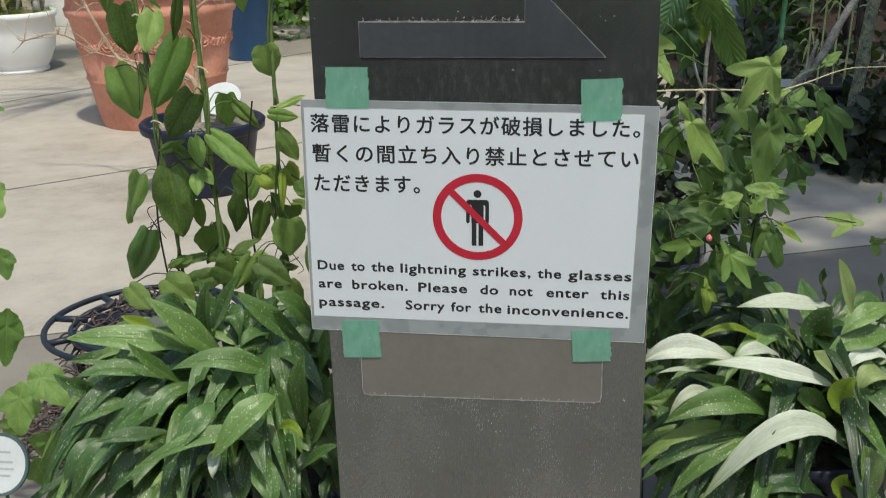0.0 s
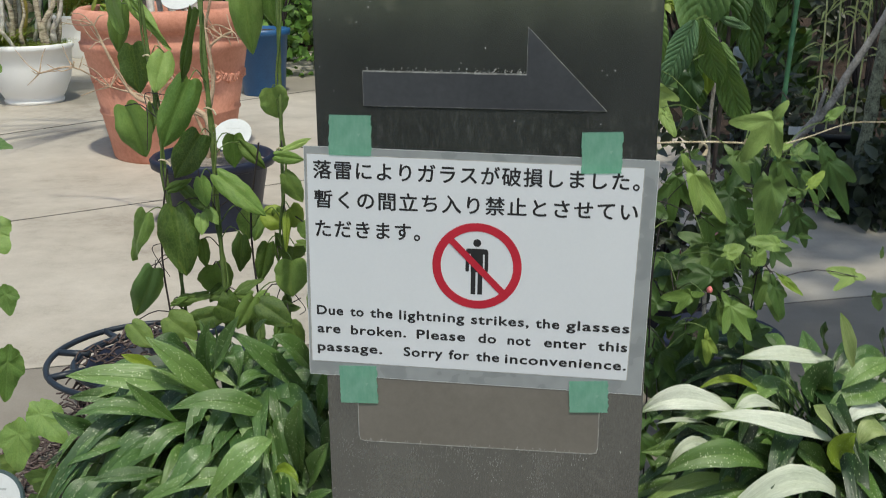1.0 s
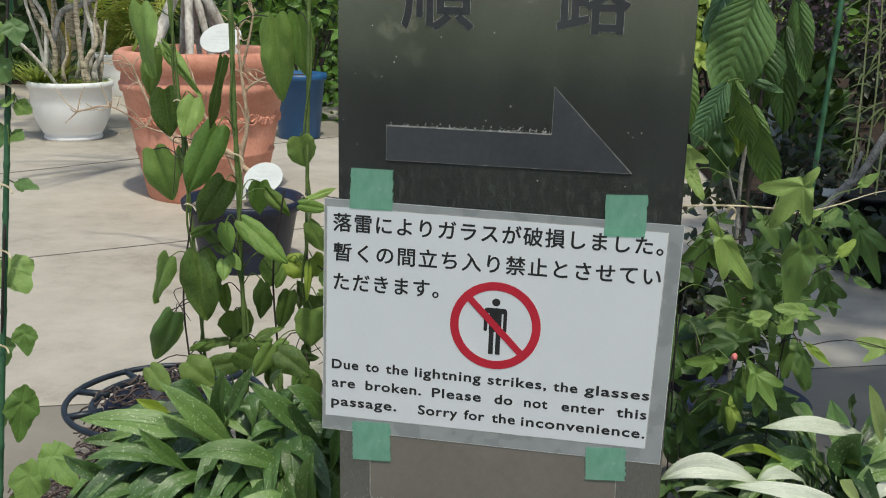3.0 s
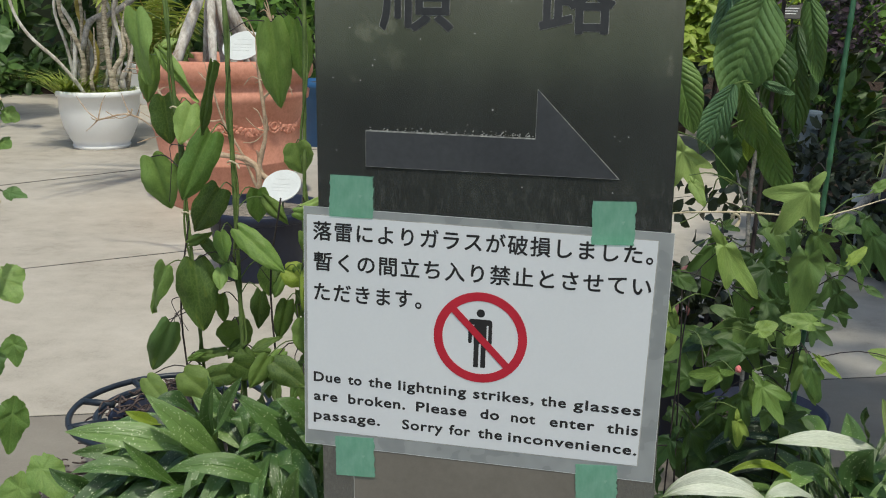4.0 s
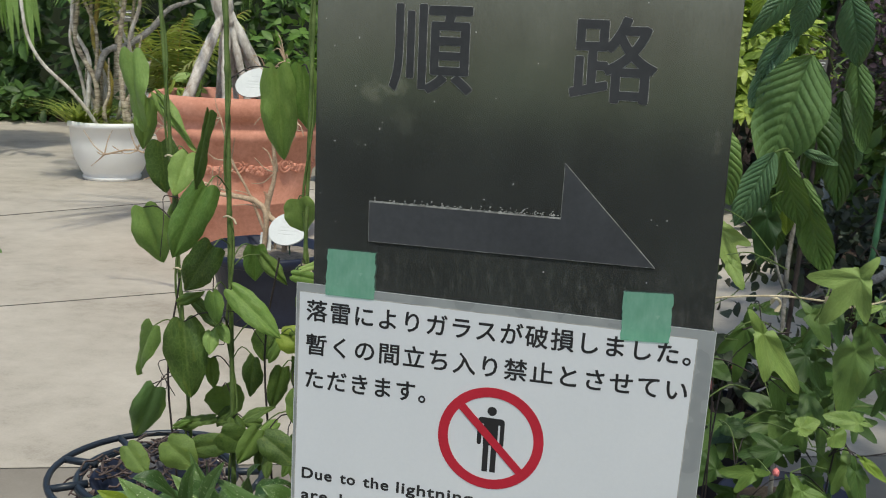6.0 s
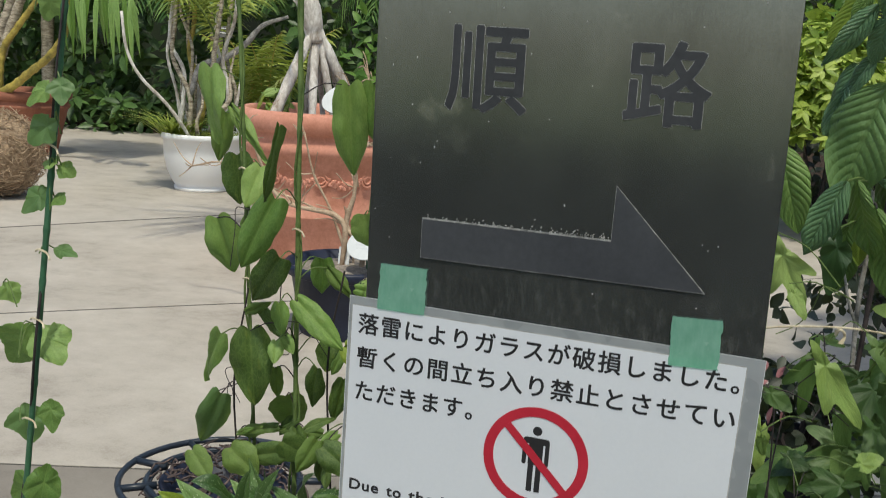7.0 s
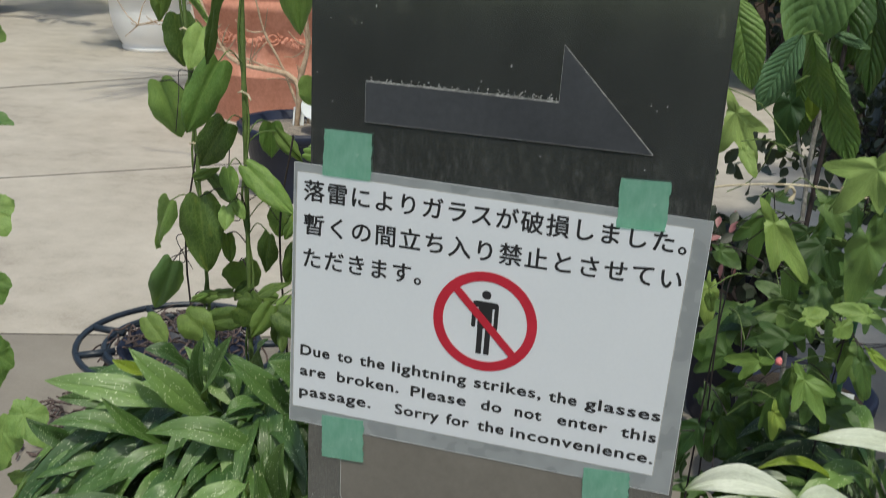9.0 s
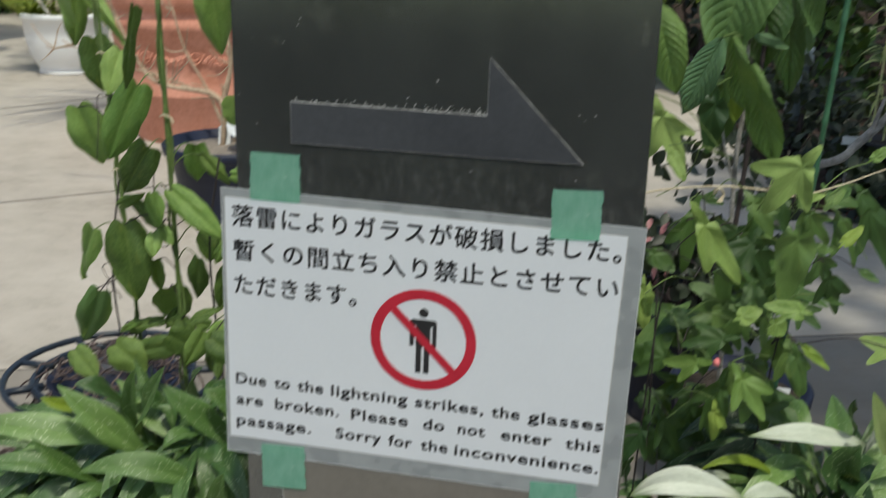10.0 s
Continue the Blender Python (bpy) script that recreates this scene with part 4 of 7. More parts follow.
def stems_to(table, stem_xy, parent, seed, every=1, thick=0.0011, material=None):
    """Thin stalks from a stem's line to the leaf bases."""
    rng = random.Random(seed)
    y0, dy, rows = table
    for k, (x0, z0, *_) in enumerate(rows[::every]):
        y = y0 + dy * k * every
        sx, sy = min(stem_xy, key=lambda s: abs(s[0] - x0))
        a = (sx, sy, z0 - rng.uniform(0.0, 0.04))
        m = ((sx + x0) / 2, (sy + y) / 2 - 0.004, z0 + rng.uniform(0.005, 0.02))
        part("leaf_stalk", tube([a, m, (x0, y, z0)], thick, 5, steps=3), material or STEM, parent)


def cane_stake(parent, a, b, r, seed, material=None):
    """A straight garden stake with low rings along it."""
    rng = random.Random(seed)
    a, b = Vector(a), Vector(b)
    n = max(3, int((b - a).length / 0.075))
    pts, rad = [], []
    for k in range(n):
        for f, g in ((0.0, 1.0), (0.80, 0.97), (0.88, 1.16), (0.96, 1.16)):
            pts.append(a.lerp(b, (k + f) / n))
            rad.append(r * g)
    bm = bmesh.new()
    last = None
    way = (b - a).normalized()
    side = way.orthogonal().normalized()
    up = way.cross(side)
    for c, q in zip(pts, rad):
        rg = [bm.verts.new(c + q * (math.cos(k * math.pi / 5) * side + math.sin(k * math.pi / 5) * up)) for k in range(10)]
        if last:
            for k in range(10):
                bm.faces.new((last[k], last[(k + 1) % 10], rg[(k + 1) % 10], rg[k]))
        last = rg
    bm.faces.new(last)
    return part("stake", bm, material or STAKE, parent, smooth=True)


def pot(name, label, at, profile, material, fill=None, fill_z=0.0, fill_r=0.0, group=""):
    t = thing(name, label, "plant pot", at, group)
    part("pot_body", revolve(profile), material, t, smooth=True)
    if fill:
        bm = revolve([(fill_r, fill_z - 0.01), (fill_r * 0.97, fill_z), (fill_r * 0.6, fill_z + 0.012), (0, fill_z + 0.018)], 28)
        part("soil", bm, fill, t)
    return t


def leaf_cloud(count, size, inside, seed, droop=0.3, ratio=0.45, up=0.5, whorl=1):
    """Very many small folded leaves with ways of their own, alone or in whorls; inside() gives their places."""
    rng = np.random.RandomState(seed)
    vs, fs, uvs = [], [], []
    rows = ((0.0, 0.0), (0.22, 0.72), (0.48, 1.0), (0.76, 0.68), (1.0, 0.0))
    axis = turn = start = None
    for i in range(count):
        if i % whorl == 0:
            start, out = inside(rng)
            start = np.array(start)
            axis = np.array(out) * 0.8 + rng.normal(0, 0.5 if whorl > 1 else 0.6, 3)
            axis[2] += 0.5 if whorl > 1 else -droop
            axis /= np.linalg.norm(axis)
            turn = rng.uniform(0, 6.283)
        d, p = axis, start
        if whorl > 1:
            a = np.cross(axis, (0.31, 0.17, 0.93))
            a /= np.linalg.norm(a)
            b = np.cross(axis, a)
            turn += 2.4
            d = axis * rng.uniform(0.1, 0.55) + a * math.cos(turn) + b * math.sin(turn)
            d[2] -= droop
            d /= np.linalg.norm(d)
            n = axis + rng.normal(0, 0.2, 3)
            p = start + d * size * 0.08
        else:
            n = np.array((0, -0.45, up)) + rng.normal(0, 0.45, 3)
        n = n - d * n.dot(d)
        n /= np.linalg.norm(n) + 1e-6
        x = np.cross(d, n)
        L = size * rng.uniform(0.6, 1.25)
        W = L * ratio
        sag = rng.uniform(0.05, 0.22)
        k = len(vs)
        for f, w in rows:
            c = p + d * L * f - n * L * sag * f * f
            if w == 0.0:
                vs.append(c)
                uvs.append((f, 0.5))
            else:
                vs += [c - x * W * w / 2 + n * W * 0.13 * w, c, c + x * W * w / 2 + n * W * 0.13 * w]
                uvs += [(f, 0.5 - w / 2), (f, 0.5), (f, 0.5 + w / 2)]
        fs += [(k, k + 2, k + 1), (k, k + 3, k + 2)]
        for j in (k + 1, k + 4):
            fs += [(j, j + 1, j + 4, j + 3), (j + 1, j + 2, j + 5, j + 4)]
        fs += [(k + 7, k + 8, k + 10), (k + 8, k + 9, k + 10)]
    me = bpy.data.meshes.new("leaves")
    me.from_pydata([tuple(v) for v in vs], [], fs)
    lay = me.uv_layers.new(name="UVMap")
    for lp in me.loops:
        lay.data[lp.index].uv = uvs[lp.vertex_index]
    me.polygons.foreach_set("use_smooth", [True] * len(me.polygons))
    return me


def mound(cx, cy, z0, rx, ry, rz, lumps=0.25):
    """Places on the outer layer of a lumpy mound."""
    def f(rng):
        a, h = rng.uniform(0, 2 * math.pi), rng.uniform(-0.1, 1) ** 1.0
        s = math.sqrt(max(0, 1 - h * h))
        d = np.array((math.cos(a) * s, math.sin(a) * s, h))
        k = rng.uniform(0.55, 1.0) ** 0.5 * (1 + lumps * math.sin(5 * a + 3 * h) * math.cos(4 * h + a))
        return (cx + rx * d[0] * k, cy + ry * d[1] * k, z0 + rz * max(0.0, h) * k), d
    return f


def shrub(name, label, at, r, n, size, material, seed, twigs=9, droop=0.25, ratio=0.45, trunk=None, lift=0.0, whorl=1):
    t = thing(name, label, "shrub", (at[0], at[1], at[2]))
    rng = random.Random(seed)
    for k in range(twigs):
        a = 6.283 * k / twigs + rng.uniform(-0.3, 0.3)
        e = (r[0] * 0.7 * math.cos(a), r[1] * 0.7 * math.sin(a), lift + r[2] * rng.uniform(0.5, 0.9))
        bm = tube([(0.02 * math.cos(a), 0.02 * math.sin(a), 0.0), (e[0] * 0.4, e[1] * 0.4, e[2] * 0.6), e], [0.012, 0.007, 0.003], 5, None, 3)
        part("branch", bm, trunk or DARK_STEM, t)
    o = obj("foliage", leaf_cloud(n, size, mound(0, 0, 0.02 + lift, *r), seed, droop, ratio, whorl=whorl), material, t)
    o["kind"] = "stuff"
    return t


# ---- climbing vine on green stakes, beside the sign: x, z of base and tip, width, tone, depth, turn about the midrib ----
VINE_A = [
    (-0.696, 1.080, -0.701, 0.953, 0.061, 0, 0.535, 34),
    (-0.727, 1.001, -0.742, 0.911, 0.040, 2, 0.640, 0),
    (-0.690, 1.012, -0.621, 0.920, 0.027, 1, 0.600, 34),
    (-0.747, 0.917, -0.739, 0.823, 0.064, 2, 0.720, 0),
    (-0.624, 0.919, -0.638, 0.853, 0.047, 1, 0.580, 0),
    (-0.479, 1.009, -0.521, 0.893, 0.023, 2, 0.360, 34),
    (-0.481, 1.064, -0.481, 0.906, 0.064, 1, 0.610, 0),
    (-0.446, 1.069, -0.442, 0.954, 0.052, 1, 0.630, 0),
    (-0.530, 0.889, -0.585, 0.777, 0.060, 0, 0.450, 0),
    (-0.712, 0.821, -0.685, 0.717, 0.064, 0, 0.590, 0),
    (-0.514, 0.800, -0.581, 0.709, 0.057, 2, 0.440, 0),
    (-0.420, 0.863, -0.418, 0.802, 0.054, 1, 0.550, 0),
    (-0.513, 0.769, -0.519, 0.703, 0.043, 0, 0.600, 0),
]

VINE_B = [
    (-0.691, 0.814, -0.686, 0.761, 0.022, 2, 0.660, 0),
    (-0.515, 0.714, -0.428, 0.649, 0.044, 1, 0.510, 0),
    (-0.450, 0.634, -0.403, 0.608, 0.047, 4, 0.560, 0),
    (-0.495, 0.760, -0.452, 0.709, 0.027, 2, 0.580, 34),
    (-0.539, 0.713, -0.529, 0.663, 0.030, 1, 0.490, 0),
    (-0.591, 0.685, -0.535, 0.646, 0.029, 2, 0.530, 34),
    (-0.595, 0.656, -0.577, 0.532, 0.072, 2, 0.500, 0),
    (-0.649, 0.643, -0.715, 0.538, 0.049, 0, 0.500, 34),
    (-0.636, 0.546, -0.687, 0.432, 0.053, 3, 0.480, 0),
    (-0.550, 0.534, -0.554, 0.455, 0.065, 2, 0.550, 0),
    (-0.562, 0.588, -0.556, 0.535, 0.025, 2, 0.530, 0),
    (-0.476, 0.605, -0.495, 0.526, 0.036, 2, 0.510, 34),
]

VINE_C = [
    (-0.440, 0.583, -0.460, 0.502, 0.035, 2, 0.540, 0),
    (-0.382, 0.568, -0.388, 0.493, 0.062, 1, 0.490, 0),
    (-0.383, 0.585, -0.402, 0.541, 0.044, 2, 0.520, 0),
    (-0.485, 0.633, -0.485, 0.581, 0.044, 2, 0.580, 0),
    (-0.372, 0.736, -0.345, 0.684, 0.034, 2, 0.440, 0),
    (-0.390, 0.764, -0.344, 0.754, 0.023, 1, 0.450, 0),
    (-0.369, 0.779, -0.324, 0.797, 0.015, 1, 0.430, -34),
    (-0.378, 0.666, -0.362, 0.623, 0.041, 4, 0.480, 0),
    (-0.378, 0.660, -0.374, 0.598, 0.017, 4, 0.460, -34),
    (-0.582, 0.439, -0.504, 0.460, 0.043, 2, 0.500, 0),
    (-0.617, 0.454, -0.569, 0.408, 0.059, 2, 0.480, 0),
    (-0.517, 0.486, -0.479, 0.450, 0.050, 2, 0.470, 0),
]

VINE_D = [
    (-0.432, 0.521, -0.462, 0.464, 0.035, 2, 0.420, 0),
    (-0.422, 0.512, -0.365, 0.473, 0.048, 2, 0.420, 0),
    (-0.369, 0.477, -0.350, 0.429, 0.035, 2, 0.420, 0),
    (-0.684, 0.441, -0.643, 0.403, 0.043, 2, 0.470, 0),
    (-0.625, 0.464, -0.588, 0.487, 0.013, 1, 0.520, -34),
    (-0.547, 0.645, -0.536, 0.617, 0.026, 0, 0.500, 0),
    (-0.542, 0.650, -0.520, 0.627, 0.022, 0, 0.520, 0),
    (-0.489, 0.501, -0.448, 0.527, 0.020, 2, 0.500, -34),
    (-0.518, 0.702, -0.536, 0.667, 0.018, 2, 0.550, 0),
    (-0.613, 0.682, -0.566, 0.703, 0.020, 2, 0.520, 34),
    (-0.308, 0.560, -0.320, 0.513, 0.032, 1, 0.400, 0),
    (-0.349, 0.648, -0.332, 0.612, 0.035, 0, 0.460, 0),
]

QUILTED_A = [
    (0.349, 1.123, 0.294, 0.936, 0.117, 0, 0.700, 0),
    (0.371, 1.067, 0.383, 0.917, 0.076, 2, 0.770, 0),
    (0.416, 1.066, 0.416, 0.871, 0.057, 2, 0.820, 34),
    (0.355, 0.972, 0.413, 0.953, 0.018, 3, 0.740, 34),
    (0.321, 0.975, 0.352, 0.853, 0.054, 1, 0.670, 34),
    (0.306, 0.975, 0.254, 0.854, 0.054, 3, 0.660, 0),
    (0.355, 0.934, 0.399, 0.774, 0.059, 1, 0.690, 34),
    (0.321, 0.898, 0.315, 0.790, 0.055, 2, 0.730, 0),
    (0.337, 0.889, 0.344, 0.838, 0.024, 4, 0.700, 0),
    (0.436, 1.119, 0.466, 0.963, 0.050, 0, 0.860, 34),
    (0.453, 0.977, 0.468, 0.927, 0.023, 3, 0.880, 0),
    (0.302, 1.148, 0.266, 1.036, 0.049, 3, 0.730, 34),
]

QUILTED_TOP_A = [
    (0.289, 1.269, 0.234, 1.241, 0.027, 3, 0.660, 0),
    (0.321, 1.272, 0.254, 1.176, 0.049, 4, 0.740, 0),
    (0.311, 1.257, 0.284, 1.207, 0.027, 1, 0.700, 0),
    (0.320, 1.235, 0.254, 1.139, 0.040, 3, 0.680, -34),
    (0.339, 1.274, 0.341, 1.205, 0.048, 3, 0.660, 0),
    (0.335, 1.220, 0.323, 1.145, 0.043, 3, 0.670, 0),
    (0.325, 1.161, 0.279, 1.082, 0.035, 3, 0.700, 34),
    (0.389, 1.211, 0.423, 1.105, 0.054, 3, 0.660, 0),
    (0.374, 1.253, 0.386, 1.206, 0.032, 0, 0.720, 0),
    (0.405, 1.283, 0.405, 1.239, 0.026, 1, 0.680, 0),
    (0.296, 1.292, 0.329, 1.267, 0.028, 4, 0.740, 0),
    (0.403, 1.254, 0.442, 1.215, 0.025, 0, 0.700, 0),
]

QUILTED_SIDE_A = [
    (0.202, 1.031, 0.247, 0.905, 0.064, 1, 0.560, 0),
]

STAKE_LEAVES = (0.200, 0.0060, [
    (-0.732, 1.067, -0.721, 1.031, 0.041, 3),
    (-0.746, 1.059, -0.780, 1.027, 0.026, 0),
    (-0.749, 1.010, -0.787, 0.972, 0.036, 3),
    (-0.751, 0.947, -0.783, 0.945, 0.023, 0),
    (-0.756, 0.943, -0.732, 0.930, 0.024, 0),
    (-0.777, 0.907, -0.812, 0.871, 0.034, 3),
    (-0.772, 0.897, -0.743, 0.892, 0.023, 0),
    (-0.778, 0.819, -0.731, 0.815, 0.020, 3),
    (-0.776, 1.180, -0.801, 1.140, 0.033, 0),
    (-0.879, 0.753, -0.859, 0.722, 0.038, 0),
    (-0.820, 0.692, -0.773, 0.641, 0.060, 0),
    (-0.838, 0.691, -0.887, 0.615, 0.067, 0),
    (-0.860, 0.560, -0.844, 0.497, 0.065, 3),
    (-0.851, 0.428, -0.910, 0.386, 0.050, 0),
])

STAKE_LOW = (0.160, 0.0100, [
    (-0.714, 0.427, -0.656, 0.367, 0.050, 0),
    (-0.742, 0.395, -0.747, 0.308, 0.055, 0),
    (-0.704, 0.307, -0.732, 0.238, 0.064, 0),
    (-0.756, 0.510, -0.769, 0.414, 0.046, 0),
    (-0.756, 0.606, -0.748, 0.557, 0.034, 0),
    (-0.777, 0.309, -0.801, 0.271, 0.036, 2),
    (-0.772, 0.228, -0.750, 0.178, 0.049, 0),
])

LOBED_THREE = [
    (0.415, 0.887, 0.354, 0.787, 0.092, 3, 0.340, 0),
    (0.343, 0.585, 0.392, 0.517, 0.062, 1, 0.360, 0),
    (0.404, 0.808, 0.452, 0.742, 0.045, 0, 0.370, 0),
    (0.208, 0.926, 0.262, 0.815, 0.072, 3, 0.420, 0),
    (0.370, 0.632, 0.337, 0.598, 0.056, 0, 0.420, 0),
    (0.448, 0.721, 0.479, 0.641, 0.054, 2, 0.400, 0),
    (0.357, 0.597, 0.277, 0.574, 0.057, 2, 0.420, 0),
    (0.346, 0.547, 0.318, 0.448, 0.057, 2, 0.430, 0),
    (0.320, 0.506, 0.275, 0.454, 0.051, 2, 0.450, 0),
    (0.292, 0.747, 0.279, 0.610, 0.067, 2, 0.620, 0),
    (0.503, 0.793, 0.575, 0.665, 0.079, 2, 0.550, 0),
]

LOBED_TWO = [
    (0.266, 0.806, 0.342, 0.698, 0.045, 1, 0.345, 0),
    (0.320, 0.576, 0.252, 0.559, 0.038, 1, 0.370, 0),
    (0.325, 0.693, 0.340, 0.601, 0.053, 2, 0.500, 0),
    (0.338, 0.808, 0.381, 0.753, 0.037, 0, 0.410, 0),
    (0.426, 0.604, 0.446, 0.530, 0.025, 0, 0.400, 0),
    (0.331, 0.504, 0.336, 0.442, 0.026, 4, 0.410, 0),
    (0.489, 0.803, 0.530, 0.764, 0.031, 2, 0.500, 0),
    (0.580, 0.585, 0.519, 0.595, 0.044, 1, 0.450, 0),
    (0.591, 0.567, 0.616, 0.522, 0.036, 0, 0.450, 0),
    (0.281, 0.781, 0.322, 0.767, 0.023, 2, 0.460, 0),
    (0.370, 0.718, 0.397, 0.650, 0.037, 2, 0.500, 0),
]

LOBED_ONE_A = [
    (0.411, 0.791, 0.401, 0.664, 0.054, 0, 0.385, 0),
    (0.436, 0.663, 0.375, 0.675, 0.027, 1, 0.355, 0),
    (0.380, 0.660, 0.402, 0.641, 0.032, 1, 0.330, 0),
    (0.339, 0.639, 0.376, 0.652, 0.027, 1, 0.370, 0),
    (0.466, 0.735, 0.497, 0.764, 0.018, 4, 0.420, 0),
    (0.522, 0.812, 0.556, 0.839, 0.018, 1, 0.600, 0),
    (0.428, 0.607, 0.474, 0.571, 0.015, 4, 0.400, 0),
    (0.378, 0.510, 0.373, 0.468, 0.023, 0, 0.420, 0),
    (0.427, 0.738, 0.460, 0.733, 0.017, 0, 0.400, 0),
    (0.407, 0.806, 0.437, 0.812, 0.012, 1, 0.380, 0),
    (0.398, 0.804, 0.416, 0.801, 0.016, 0, 0.380, 0),
    (0.235, 0.870, 0.258, 0.831, 0.020, 1, 0.360, 0),
    (0.393, 0.649, 0.396, 0.614, 0.020, 0, 0.370, 0),
    (0.496, 0.704, 0.527, 0.688, 0.013, 0, 0.440, 0),
    (0.452, 0.781, 0.477, 0.802, 0.018, 0, 0.460, 0),
]

LOBED_ONE_B = [
    (0.337, 0.639, 0.322, 0.602, 0.032, 0, 0.440, 0),
    (0.269, 0.572, 0.262, 0.520, 0.039, 2, 0.550, 0),
    (0.297, 0.565, 0.276, 0.525, 0.033, 2, 0.520, 0),
    (0.217, 0.714, 0.260, 0.687, 0.029, 2, 0.420, 0),
    (0.221, 0.691, 0.228, 0.653, 0.015, 1, 0.300, 0),
    (0.254, 0.595, 0.293, 0.585, 0.030, 2, 0.500, 0),
    (0.235, 0.475, 0.258, 0.421, 0.036, 2, 0.500, 0),
    (0.325, 0.399, 0.297, 0.344, 0.048, 2, 0.550, 0),
    (0.264, 0.356, 0.294, 0.325, 0.043, 2, 0.550, 0),
    (0.335, 0.473, 0.342, 0.416, 0.034, 0, 0.450, 0),
    (0.347, 0.550, 0.362, 0.493, 0.030, 0, 0.440, 0),
    (0.422, 0.605, 0.447, 0.528, 0.027, 0, 0.400, 0),
    (0.595, 0.633, 0.608, 0.621, 0.020, 0, 0.450, 0),
    (0.451, 0.667, 0.479, 0.665, 0.010, 0, 0.420, 0),
    (0.397, 0.669, 0.386, 0.643, 0.015, 2, 0.450, 0),
]

# rear leaves, nearly all in the tone darkened for the vine's inner shade
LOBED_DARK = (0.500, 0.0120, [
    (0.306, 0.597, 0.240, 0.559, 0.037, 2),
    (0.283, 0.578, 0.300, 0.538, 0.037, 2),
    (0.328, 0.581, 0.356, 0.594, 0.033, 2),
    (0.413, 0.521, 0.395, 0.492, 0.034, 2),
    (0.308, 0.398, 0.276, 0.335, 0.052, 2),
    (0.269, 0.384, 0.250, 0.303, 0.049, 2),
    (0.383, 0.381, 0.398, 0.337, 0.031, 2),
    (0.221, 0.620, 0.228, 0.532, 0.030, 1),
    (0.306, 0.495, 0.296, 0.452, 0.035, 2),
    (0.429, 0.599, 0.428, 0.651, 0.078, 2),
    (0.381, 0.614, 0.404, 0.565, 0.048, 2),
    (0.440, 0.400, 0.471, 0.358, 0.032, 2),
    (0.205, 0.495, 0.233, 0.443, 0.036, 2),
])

SPOTTED_A = (-0.030, 0.0050, [
    (-0.291, 0.399, -0.373, 0.424, -0.483, 0.363, 0.027, 1),
    (-0.280, 0.468, -0.312, 0.454, -0.359, 0.395, 0.042, 1),
    (-0.372, 0.450, -0.389, 0.431, -0.433, 0.374, 0.040, 0),
    (-0.323, 0.374, -0.294, 0.354, -0.279, 0.324, 0.039, 1),
    (-0.376, 0.377, -0.367, 0.377, -0.366, 0.359, 0.019, 4),
    (-0.387, 0.371, -0.384, 0.379, -0.390, 0.374, 0.013, 5),
    (-0.444, 0.344, -0.448, 0.342, -0.462, 0.332, 0.015, 5),
    (-0.311, 0.425, -0.308, 0.426, -0.312, 0.420, 0.020, 1),
    (-0.298, 0.392, -0.262, 0.426, -0.240, 0.414, 0.016, 3),
    (-0.342, 0.372, -0.336, 0.344, -0.340, 0.301, 0.033, 0),
    (-0.266, 0.325, -0.229, 0.376, -0.195, 0.401, 0.024, 0),
    (-0.280, 0.348, -0.271, 0.331, -0.255, 0.299, 0.034, 0),
])

SPOTTED_B = (-0.000, 0.0070, [
    (-0.449, 0.391, -0.487, 0.406, -0.532, 0.403, 0.024, 0),
    (-0.507, 0.369, -0.546, 0.364, -0.583, 0.306, 0.041, 0),
    (-0.472, 0.361, -0.506, 0.341, -0.538, 0.303, 0.041, 0),
    (-0.549, 0.359, -0.574, 0.360, -0.600, 0.320, 0.036, 0),
    (-0.441, 0.333, -0.442, 0.320, -0.445, 0.287, 0.051, 0),
    (-0.587, 0.382, -0.605, 0.361, -0.631, 0.305, 0.021, 0),
    (-0.377, 0.290, -0.387, 0.298, -0.406, 0.299, 0.022, 0),
    (-0.252, 0.351, -0.232, 0.408, -0.207, 0.457, 0.036, 1),
    (-0.265, 0.368, -0.258, 0.461, -0.243, 0.517, 0.033, 1),
    (-0.243, 0.328, -0.256, 0.340, -0.272, 0.332, 0.029, 2),
    (-0.253, 0.345, -0.214, 0.446, -0.205, 0.493, 0.031, 0),
    (-0.238, 0.298, -0.237, 0.290, -0.237, 0.267, 0.021, 2),
])

SPOTTED_C = (0.070, 0.0070, [
    (-0.525, 0.398, -0.566, 0.406, -0.623, 0.375, 0.037, 0),
    (-0.311, 0.444, -0.366, 0.489, -0.442, 0.479, 0.036, 1),
    (-0.457, 0.425, -0.480, 0.475, -0.508, 0.515, 0.023, 1),
    (-0.565, 0.393, -0.598, 0.426, -0.630, 0.458, 0.030, 0),
    (-0.472, 0.423, -0.531, 0.461, -0.600, 0.450, 0.036, 0),
    (-0.335, 0.422, -0.381, 0.427, -0.415, 0.428, 0.028, 2),
    (-0.452, 0.379, -0.433, 0.427, -0.410, 0.450, 0.029, 0),
    (-0.455, 0.467, -0.526, 0.498, -0.618, 0.502, 0.046, 1),
    (-0.406, 0.452, -0.443, 0.513, -0.492, 0.568, 0.042, 1),
    (-0.331, 0.478, -0.351, 0.487, -0.376, 0.475, 0.019, 0),
    (-0.328, 0.488, -0.347, 0.500, -0.363, 0.485, 0.029, 1),
    (-0.268, 0.401, -0.244, 0.469, -0.235, 0.521, 0.027, 1),
])

